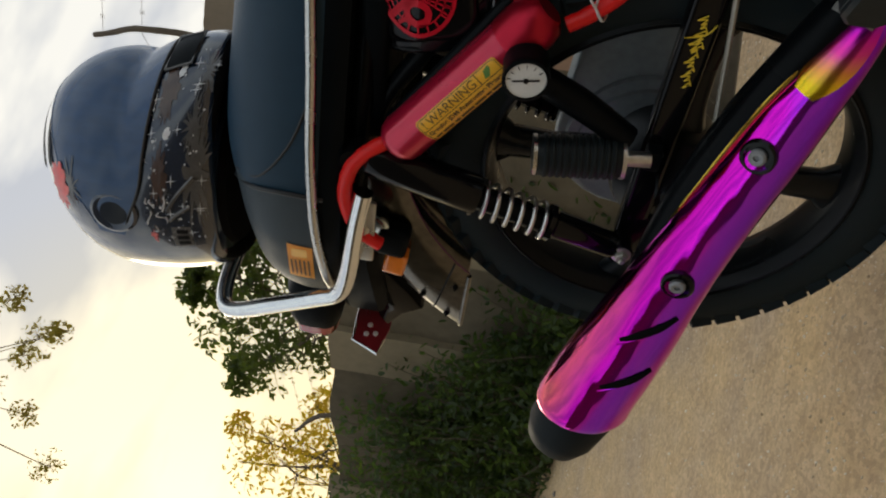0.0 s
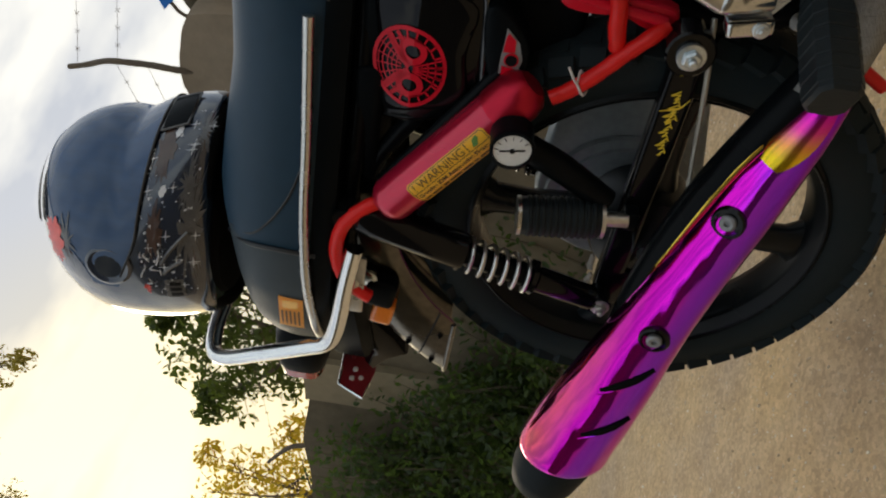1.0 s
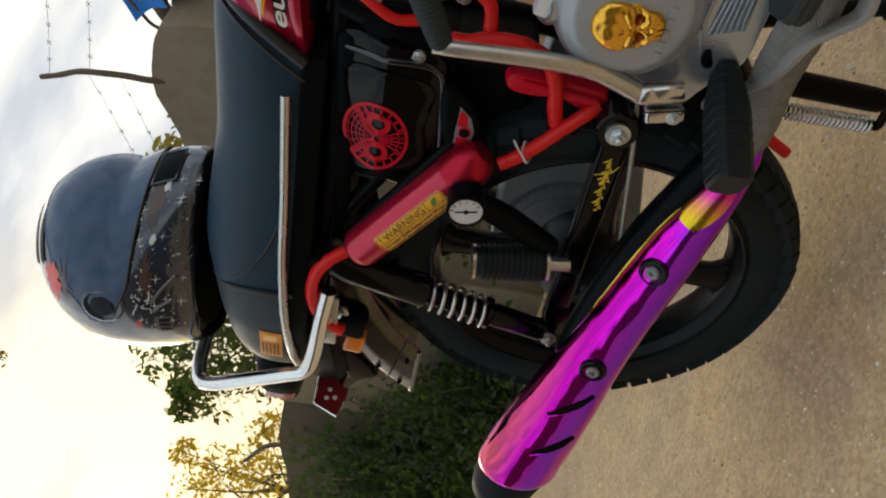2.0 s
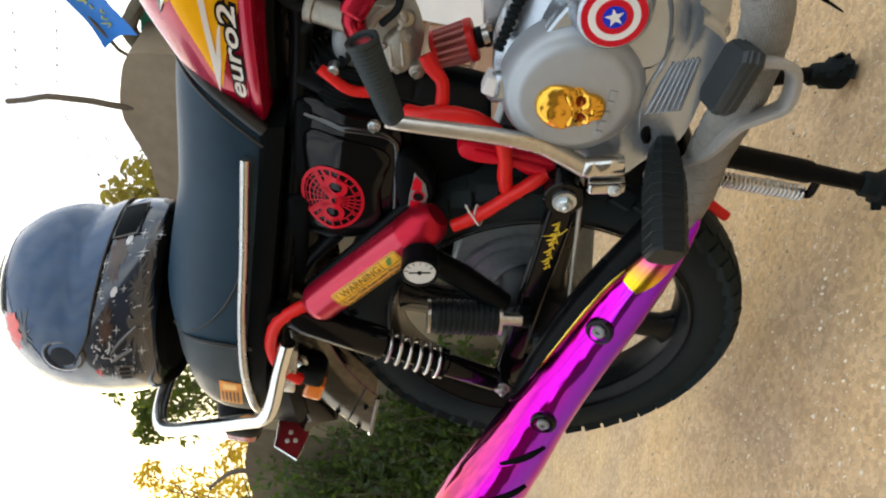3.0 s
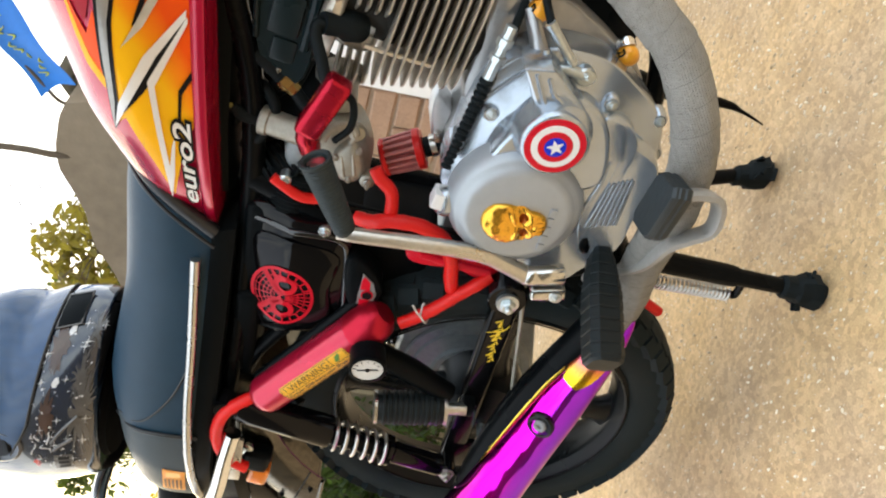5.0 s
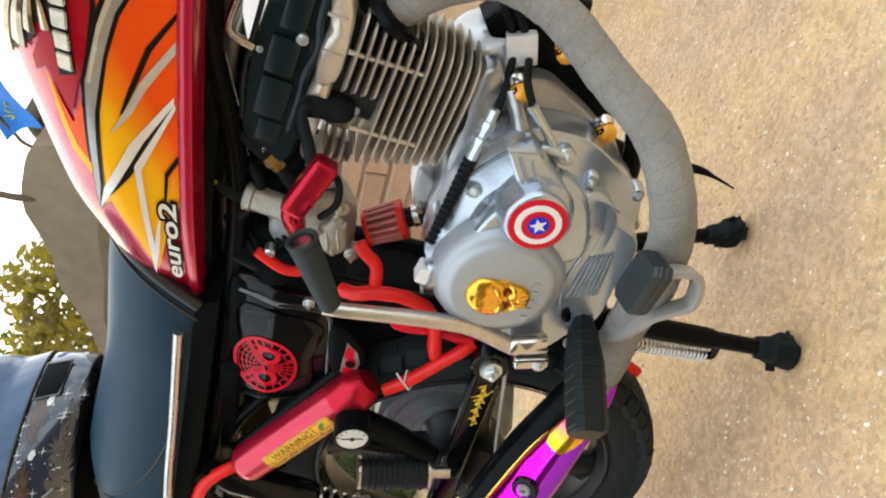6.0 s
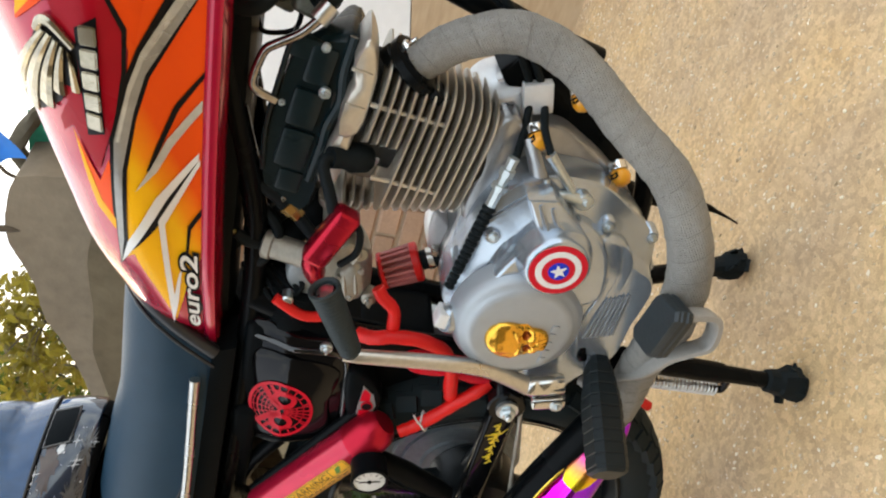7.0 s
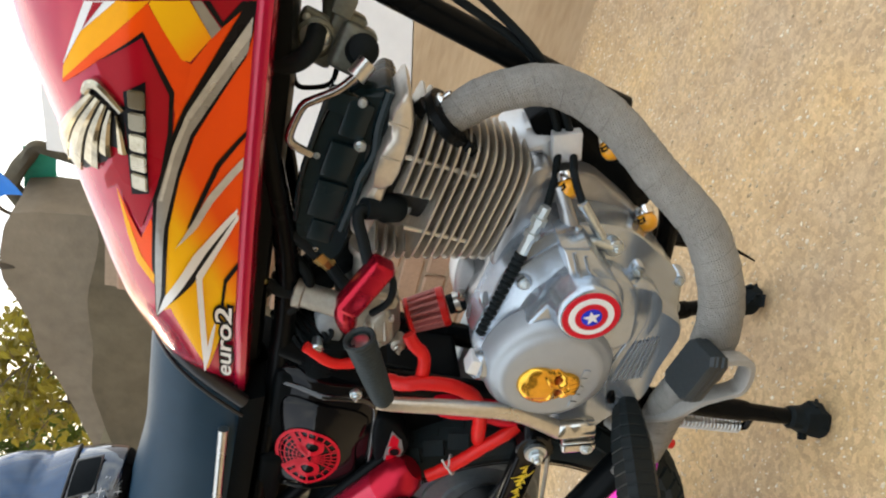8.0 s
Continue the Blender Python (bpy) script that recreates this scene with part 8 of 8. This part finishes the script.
rnd = random.Random(2)
vv, ff = [], []
for _ in range(14000):
    x, y = rnd.gauss(0.05, 0.55), rnd.uniform(-0.6, 1.25)
    if rnd.random() < 0.3:
        x = rnd.uniform(-3.2, 1.2)
    r = 0.0016 + 0.0036 * rnd.random() ** 2.6
    h = r * rnd.uniform(0.3, 0.7)
    n, a0, b0 = 5, rnd.random() * 6.28, len(vv)
    st_, th = rnd.uniform(0.25, 0.7), rnd.gauss(0, 0.6)
    ct, sn = math.cos(th), math.sin(th)
    for k in range(n):
        a = a0 + 2 * math.pi * k / n + rnd.uniform(-0.3, 0.3)
        u, v = r * math.cos(a), r * st_ * math.sin(a)
        vv.append((x + u * ct - v * sn, y + u * sn + v * ct, -0.0004))
    for k in range(n):
        a = a0 + 2 * math.pi * k / n
        u, v = 0.6 * r * math.cos(a), 0.6 * r * st_ * math.sin(a)
        vv.append((x + u * ct - v * sn, y + u * sn + v * ct, h * rnd.uniform(0.5, 1.2)))
    for k in range(n):
        ff.append((b0 + k, b0 + (k + 1) % n, b0 + n + (k + 1) % n, b0 + n + k))
    ff.append(tuple(b0 + n + k for k in range(n)))
me = bpy.data.meshes.new("stone_chips")
me.from_pydata(vv, [], ff)
me.materials.append(M["chip"])
tagged(new("stone_chips", me), "loose pale stone chips on the road", "gravel", kind="stuff")


def wall(name, outline, y, depth, material, label, category="wall", rough=0.012, step=0.07, lean=0.0):
    """A plastered wall with an uneven face and top."""
    bm = bmesh.new()
    vs = [bm.verts.new((x, 0, z)) for x, z in outline]
    f = bm.faces.new(vs)
    g = bmesh.ops.extrude_face_region(bm, geom=[f])
    for v in g["geom"]:
        if isinstance(v, bmesh.types.BMVert):
            v.co.y += depth
    bmesh.ops.triangulate(bm, faces=bm.faces)
    for _ in range(5):
        es = [e for e in bm.edges if e.calc_length() > step]
        if not es:
            break
        bmesh.ops.subdivide_edges(bm, edges=es, cuts=1)
        bmesh.ops.triangulate(bm, faces=[q for q in bm.faces if len(q.verts) > 3])
    for v in bm.verts:
        p = v.co.copy()
        d = noise.noise_vector(p * 2.2) * rough * 2 + noise.noise_vector(p * 9) * rough * 0.6
        v.co += Vector((d.x * 0.6, d.y, d.z if p.z > 0.02 else 0))
        v.co.y += y + lean * p.z
    ob = part(name, bm, material, None, "", angle=70)
    return tagged(ob, label, category, kind="structure")


wall("wall_1", [(-1.86, -0.05), (1.9, -0.05), (1.9, 1.42), (0.6, 1.40), (-0.30, 1.37), (-0.45, 1.35), (-0.62, 1.30), (-0.72, 1.24), (-0.92, 1.22), (-1.16, 1.26), (-1.40, 1.24), (-1.55, 1.24), (-1.72, 1.20), (-1.86, 1.16)], 1.30, 0.22, "mud_wall", "low brown mud plastered wall with an uneven top")
wall("wall_2", [(-2.02, -0.05), (-1.86, -0.05), (-1.86, 1.22), (-2.02, 1.20)], 1.285, 0.24, "pale_plaster", "pale plastered pier at the wall's end", rough=0.006)
wall("wall_3", [(-7.5, -0.05), (-2.02, -0.05), (-2.02, 1.08), (-2.6, 1.06), (-3.3, 1.05), (-4.2, 1.02), (-5.5, 1.05), (-7.5, 1.0)], 1.36, 0.2, "mud_wall", "low weathered boundary wall", rough=0.016, step=0.14)
for k, x in enumerate((-2.92, -4.4)):
    wall("wall_pier", [(x, -0.05), (x + 0.30, -0.05), (x + 0.30, 1.07), (x, 1.06)], 1.325, 0.06, "pale_plaster", "pale plastered pier on the boundary wall", rough=0.006)
# whitewashed upper part of the wall beyond the engine
wall("wall_4", [(-0.60, 0.332), (-0.19, 0.424), (0.0, 0.460), (0.3, 0.52), (1.85, 0.60), (1.85, 1.36), (-0.44, 1.36), (-0.60, 1.35)], 1.262, 0.035, "whitewash", "whitewashed upper part of the wall", rough=0.002)

wall("wall_5", [(-0.60, -0.05), (1.88, -0.05), (1.88, 0.598), (0.3, 0.517), (0.0, 0.457), (-0.19, 0.421), (-0.60, 0.329)], 1.258, 0.04, "plinth", "pinkish tan plastered foot of the wall", rough=0.003)
wall("wall_7", [(-3.4, -0.05), (-1.49, -0.05), (-1.47, 0.8), (-1.46, 1.50), (-1.475, 1.70), (-1.50, 1.79), (-1.56, 1.815), (-1.70, 1.838), (-1.86, 1.828), (-1.98, 1.78), (-2.10, 1.735), (-2.30, 1.69), (-2.55, 1.60), (-2.9, 1.45), (-3.4, 1.30)], 2.18, 0.3, "hut_wall", "mud plastered end wall of a low hut behind")
# added wall out of view; it only darkens reflections on the near side
wall("shade_wall", [(-9.0, -0.05), (7.0, -0.05), (7.0, 2.1), (-9.0, 2.1)], -4.2, 0.2, "mud_wall", "unseen wall added to hold back light from the road side", rough=0.01, step=0.6)

# leaning post, barbed wire
pole = thing("fence_post", (-1.78, 2.2, 1.80), "weathered bent wooden fence post on the wall", "post", "fence posts")
bm = bmesh.new()
tube(bm, [(-1.785, 2.24, 1.70), (-1.779, 2.18, 1.817), (-1.768, 2.16, 1.98), (-1.774, 2.15, 2.138), (-1.81, 2.15, 2.24), (-1.843, 2.15, 2.342)], [0.017, 0.016, 0.015, 0.014, 0.013, 0.012], 10, 5, ripple=lambda s, a, L: 0.0015 * math.sin(3 * a + s * 30))
part("shaft", bm, "wood", pole)
pole2 = thing("fence_post", (-3.6, 1.45, 1.0), "crooked bare wooden stick on the boundary wall", "post", "fence posts")
bm = bmesh.new()
tube(bm, [(-3.55, 1.45, 0.98), (-3.58, 1.44, 1.15), (-3.75, 1.42, 1.28)], [0.016, 0.014, 0.010], 8)
part("shaft", bm, "wood", pole2)
branch = thing("bent_branch", (-1.52, 2.42, 1.80), "thick bent dry branch arching over the wall", "branch")
bm = bmesh.new()
tube(bm, [(-1.62, 2.42, 1.80), (-1.52, 2.42, 1.855), (-1.44, 2.42, 1.828), (-1.36, 2.42, 1.782), (-1.30, 2.42, 1.745), (-1.32, 2.43, 1.66), (-1.37, 2.44, 1.50)], [0.040, 0.038, 0.036, 0.034, 0.030, 0.028, 0.03], 10, 5, ripple=lambda s, a, L: 0.003 * math.sin(3 * a + 25 * s))
part("limb", bm, "mud_wall", branch)
fence = thing("barbed_wire", (-1.8, 2.16, 1.9), "sagging rusty barbed wire strung over the wall", "wire")
for (a, b, sag) in (((-1.775, 2.15, 2.12), (-3.65, 1.43, 1.24), 0.10), ((-1.83, 2.15, 2.30), (0.3, 2.2, 2.36), 0.12), ((-1.77, 2.16, 1.98), (-3.6, 1.43, 1.14), 0.08), ((-1.775, 2.15, 2.11), (0.3, 2.2, 2.12), 0.09)):
    bm = bmesh.new()
    A, B = Vector(a), Vector(b)
    pts = [A.lerp(B, k / 24) - Vector((0, 0, sag * 4 * (k / 24) * (1 - k / 24))) for k in range(25)]
    tube(bm, pts, 0.0010, 5, 2)
    for k in range(1, 24):
        c = pts[k]
        for s in (-1, 1):
            tube(bm, [c + Vector((-0.008, 0, 0.010 * s)), c + Vector((0.008, 0.004, -0.010 * s))], 0.0012, 4, 0)
    part("strand", bm, "wire", fence)

# blue cloth on a stick above the wall
flag = thing("cloth_banner", (-1.5, 2.2, 1.80), "bright blue cloth banner with yellow green script on a stick", "banner")
bm = bmesh.new()
tube(bm, [(-1.55, 2.24, 1.77), (-1.500, 2.20, 1.815), (-1.45, 2.19, 1.85), (-1.35, 2.19, 1.93)], 0.008, 8)
part("stick", bm, "wood", flag)
FU, FV = Vector((0.82, 0, 0.58)).normalized(), Vector((0.50, 0, -0.87)).normalized()
FO = Vector((-1.468, 2.17, 1.850))


def on_flag(u, v, off=0.0):
    return FO + FU * u + FV * v + Vector((0, 0.016 * math.sin(u * 16 + v * 9) + 0.010 * math.sin(v * 30) - off, 0))


bm = bmesh.new()
vs = [[bm.verts.new(on_flag(0.62 * i / 40 + 0.02 * math.sin(j / 14 * 3), -0.020 + 0.165 * j / 14 + 0.02 * i / 40)) for i in range(41)] for j in range(15)]
for j in range(14):
    for i in range(40):
        bm.faces.new((vs[j][i], vs[j][i + 1], vs[j + 1][i + 1], vs[j + 1][i]))
bmesh.ops.solidify(bm, geom=bm.faces, thickness=0.0015)
part("cloth", bm, "blue_cloth", flag, angle=80)
rnd = random.Random(8)
for k in range(15):
    bm = bmesh.new()
    u0, v0 = 0.07 + 0.032 * k, 0.030 + 0.06 * rnd.random()
    tube(bm, [on_flag(u0, v0, 0.004), on_flag(u0 + 0.012, v0 + 0.022 * rnd.uniform(-1, 1), 0.004), on_flag(u0 + 0.026, v0 + 0.02 * rnd.uniform(-1, 1), 0.004)], [0.002, 0.0045, 0.002], 6)
    part("script_stroke", bm, "cloth_script", flag)
sheet_ = thing("green_cloth", (-1.44, 2.45, 1.68), "green cloth hanging behind the wall", "cloth")
bm = bmesh.new()
vs = [[bm.verts.new((-1.55 + 0.21 * i / 8, 2.47 + 0.008 * math.sin(i), 1.68 + 0.14 * j / 6)) for i in range(9)] for j in range(7)]
for j in range(6):
    for i in range(8):
        bm.faces.new((vs[j][i], vs[j][i + 1], vs[j + 1][i + 1], vs[j + 1][i]))
bmesh.ops.solidify(bm, geom=bm.faces, thickness=0.002)
part("cloth", bm, "green_cloth", sheet_)


# ---- plants ----
def leaves(n, place, size, seed, droop=0.3):
    rnd = random.Random(seed)
    vv, ff = [], []
    for _ in range(n):
        c = place(rnd)
        if c is None:
            continue
        s = size * rnd.uniform(0.6, 1.3)
        m = Euler((rnd.uniform(-1.2, 1.2), rnd.uniform(-1.2, 1.2), rnd.uniform(0, 6.28))).to_matrix()
        b = len(vv)
        for p in ((-0.5, 0, 0), (-0.22, 0.22, 0.05), (0.18, 0.20, 0.03), (0.5, 0, -droop * 0.3), (0.18, -0.20, 0.03), (-0.22, -0.22, 0.05)):
            vv.append(c + m @ (Vector(p) * s))
        ff.append((b, b + 1, b + 2, b + 3))
        ff.append((b, b + 3, b + 4, b + 5))
    return vv, ff


def tree(base, trunk, clumps, n, size, material, label, seed):
    t = thing("tree", base, label, "tree", "trees beyond the wall")
    rnd = random.Random(seed)
    bm = bmesh.new()
    tube(bm, trunk[0], trunk[1], 12, 5, ripple=lambda s, a, L: 0.006 * math.sin(4 * a + 3 * s))
    part("trunk", bm, "bark", t)
    top = Vector(trunk[0][-1])
    for c, r in clumps:
        bm = bmesh.new()
        c = Vector(c)
        mid = top.lerp(c, 0.5) + Vector((rnd.uniform(-1, 1), rnd.uniform(-1, 1), rnd.uniform(-1, 1))) * r * 0.25
        tube(bm, [top, mid, c, c + (c - mid).normalized() * r * 0.5], [r * 0.06, r * 0.04, r * 0.022, r * 0.008], 7, 4)
        for _ in range(9):
            d = Vector((rnd.gauss(0, 1), rnd.gauss(0, 1), rnd.gauss(0, 1))).normalized() * r
            tube(bm, [c, c + d * 0.5 + Vector((0, 0, 0.05 * r)), c + d], [r * 0.018, r * 0.010, r * 0.004], 5, 2)
        part("limb", bm, "bark", t)

    def place(rn):
        c, r = clumps[rn.randrange(len(clumps))]
        d = Vector((rn.gauss(0, 1), rn.gauss(0, 1), rn.gauss(0, 0.8))).normalized()
        q = Vector(c) + d * r * rn.random() ** 0.4
        if noise.noise(q * (2.2 / r) + Vector((seed, 0, 0))) < 0.03:
            return None
        return q
    vv, ff = leaves(n, place, size, seed)
    me = bpy.data.meshes.new("crown")
    me.from_pydata(vv, [], ff)
    me.materials.append(M[material])
    cr = new("crown", me)
    cr.parent = t
    cr.matrix_parent_inverse = Matrix.Translation(t.location).inverted()
    return t


tree((-5.9, 4.0, 0), ([(-5.9, 4.0, 0), (-5.85, 4.0, 0.8), (-5.9, 4.0, 1.6)], [0.13, 0.10, 0.08]),
     [((-5.7, 4.0, 2.55), 0.55), ((-6.3, 4.0, 2.65), 0.5), ((-6.9, 4.0, 2.3), 0.45), ((-6.1, 4.1, 2.1), 0.55), ((-5.5, 4.1, 2.1), 0.5), ((-6.6, 4.1, 1.85), 0.4), ((-5.2, 4.2, 2.7), 0.4), ((-4.9, 4.2, 2.3), 0.4), ((-7.3, 4.0, 2.65), 0.28), ((-5.9, 4.0, 3.0), 0.22)], 11500, 0.085, "leaf", "dark green leafy tree beyond the wall", 21)
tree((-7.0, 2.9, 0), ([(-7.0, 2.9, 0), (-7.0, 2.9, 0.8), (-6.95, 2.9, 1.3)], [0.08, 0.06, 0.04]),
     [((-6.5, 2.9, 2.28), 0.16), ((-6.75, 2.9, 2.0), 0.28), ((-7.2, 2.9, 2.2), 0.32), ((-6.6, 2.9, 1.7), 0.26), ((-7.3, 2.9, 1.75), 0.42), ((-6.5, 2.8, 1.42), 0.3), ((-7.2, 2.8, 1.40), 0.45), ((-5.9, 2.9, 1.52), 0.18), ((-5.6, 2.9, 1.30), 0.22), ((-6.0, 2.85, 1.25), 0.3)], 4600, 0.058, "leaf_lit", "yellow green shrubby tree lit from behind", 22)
tree((-21.0, 6.2, 0), ([(-21.0, 6.2, 0), (-20.8, 6.2, 4.0), (-20.5, 6.2, 10.5), (-13.0, 6.1, 10.4)], [0.30, 0.24, 0.16, 0.10]),
     [((-9.5, 6.0, 6.95), 0.22), ((-10.25, 6.0, 6.45), 0.20), ((-10.5, 6.0, 6.85), 0.34), ((-11.1, 6.0, 7.3), 0.26), ((-13.3, 6.1, 7.95), 0.30), ((-10.3, 6.0, 8.0), 0.55), ((-12.6, 6.1, 8.6), 0.5), ((-15.6, 6.2, 8.2), 0.4)], 2600, 0.085, "leaf_gold", "tall thin tree with gappy foliage", 23)
tree((-2.9, 3.0, 0), ([(-2.9, 3.0, 0), (-2.9, 3.0, 1.0), (-2.85, 3.0, 1.6)], [0.09, 0.07, 0.05]),
     [((-2.7, 3.0, 1.80), 0.34), ((-3.1, 3.0, 1.95), 0.36), ((-3.5, 3.0, 1.80), 0.36), ((-3.2, 3.1, 2.15), 0.26), ((-2.45, 3.0, 1.65), 0.26), ((-3.6, 3.0, 2.1), 0.24)], 3600, 0.08, "leaf_gold", "small yellow green tree behind the wall", 24)


def weeds(name, c, spread, n, size, material, label, seed, stems=14):
    t = thing(name, (c[0], c[1], 0), label, "bush", "plants along the wall")
    rnd = random.Random(seed)
    bm = bmesh.new()
    tips = []
    for _ in range(stems):
        a = Vector((c[0] + rnd.gauss(0, spread[0] * 0.45), c[1] + rnd.gauss(0, spread[1] * 0.3), 0))
        b = a + Vector((rnd.gauss(0, 0.12), rnd.gauss(0, 0.07), rnd.uniform(0.4, 1.0) * c[2]))
        mid = a.lerp(b, 0.5) + Vector((rnd.gauss(0, 0.03), rnd.gauss(0, 0.03), 0))
        tube(bm, [a, mid, b], [0.006, 0.004, 0.0015], 5, 3)
        tips.append((a, mid, b))
    tagged(part("stem", bm, "dry", t), kind="stuff")

    def place(rn):
        a, m, b = tips[rn.randrange(len(tips))]
        f = rn.random() ** 0.7
        q = a.lerp(m, f * 2) if f < 0.5 else m.lerp(b, f * 2 - 1)
        q = q + Vector((rn.gauss(0, 0.06), rn.gauss(0, 0.05), rn.gauss(0, 0.04)))
        return q if q.z > 0.005 else None
    vv, ff = leaves(n, place, size, seed)
    me = bpy.data.meshes.new("foliage")
    me.from_pydata(vv, [], ff)
    me.materials.append(M[material])
    o = new("foliage", me)
    o.parent = t
    o.matrix_parent_inverse = Matrix.Translation(t.location).inverted()


for k, (x, y, h, n, mt) in enumerate(((-2.2, 1.14, 0.42, 1500, "weed"), (-2.6, 1.14, 0.62, 1900, "weed"), (-3.0, 1.13, 0.80, 2200, "weed"), (-3.5, 1.10, 0.90, 2300, "weed"), (-4.1, 1.0, 0.95, 2300, "leaf"), (-4.8, 1.05, 1.05, 2300, "leaf"), (-2.8, 0.98, 0.30, 1100, "weed"), (-3.3, 1.22, 1.06, 1500, "weed"), (-3.9, 1.20, 1.10, 1800, "weed"))):
    weeds("bush", (x, y, h), (0.5, 0.25), int(n * 0.95), 0.040, mt, "straggling green weeds at the foot of the wall" if mt == "weed" else "dense dark green bush by the wall", 40 + k, 22)
# rubble along the foot of the wall
vv, ff = [], []
rnd = random.Random(9)
for _ in range(260):
    x, y = rnd.uniform(-5.5, -1.6), 1.28 - abs(rnd.gauss(0, 0.22))
    r = 0.008 + 0.05 * rnd.random() ** 4
    bmq = bmesh.new()
    bmesh.ops.create_icosphere(bmq, subdivisions=1, radius=r)
    b = len(vv)
    sx, sy, sz = rnd.uniform(0.7, 1.4), rnd.uniform(0.7, 1.3), rnd.uniform(0.4, 0.8)
    for v in bmq.verts:
        q = 1 + 0.25 * (rnd.random() - 0.5)
        vv.append((x + v.co.x * sx * q, y + v.co.y * sy * q, max(r * 0.3 + v.co.z * sz * q, -0.002)))
    for f in bmq.faces:
        ff.append(tuple(b + v.index for v in f.verts))
    bmq.free()
me = bpy.data.meshes.new("rubble")
me.from_pydata(vv, [], ff)
me.materials.append(M["stone"])
tagged(new("rubble", me), "loose stones at the foot of the wall", "rubble", kind="stuff")

# bare brickwork beside the whitewashed part
backing = wall("wall_8", [(-1.06, -0.05), (-0.606, -0.05), (-0.606, 1.24), (-0.72, 1.20), (-1.06, 1.20)], 1.276, 0.03, "mortar", "bare reddish brickwork with worn mortar joints", rough=0.002)
kinds = []
for seed in range(4):
    rnd = random.Random(70 + seed)
    bm = bmesh.new()
    box(bm, (0, 0, 0), (0.222, 0.05, 0.066), None, 0.005, 1)
    for v in bm.verts:
        v.co += Vector((rnd.uniform(-1, 1), rnd.uniform(-0.6, 0.6), rnd.uniform(-1, 1))) * 0.003
    me = bpy.data.meshes.new("brick")
    bm.to_mesh(me)
    bm.free()
    me.materials.append(M["brick"])
    kinds.append(me)
half_kinds = [m_.copy() for m_ in kinds]
for m_ in half_kinds:
    for v in m_.vertices:
        v.co.x *= 0.48
rnd = random.Random(77)
for row in range(15):
    z = 0.036 + row * 0.078
    cells = [(-0.720, 0), (-0.955, 0)] if row % 2 == 0 else [(-0.663, 1), (-0.838, 0), (-1.013, 1)]
    for x, is_half in cells:
        b = new("brick", (half_kinds if is_half else kinds)[rnd.randrange(4)])
        b.location = (x + rnd.uniform(-0.002, 0.002), 1.289 + rnd.uniform(-0.003, 0.003), z + rnd.uniform(-0.002, 0.002))
        b.parent = backing
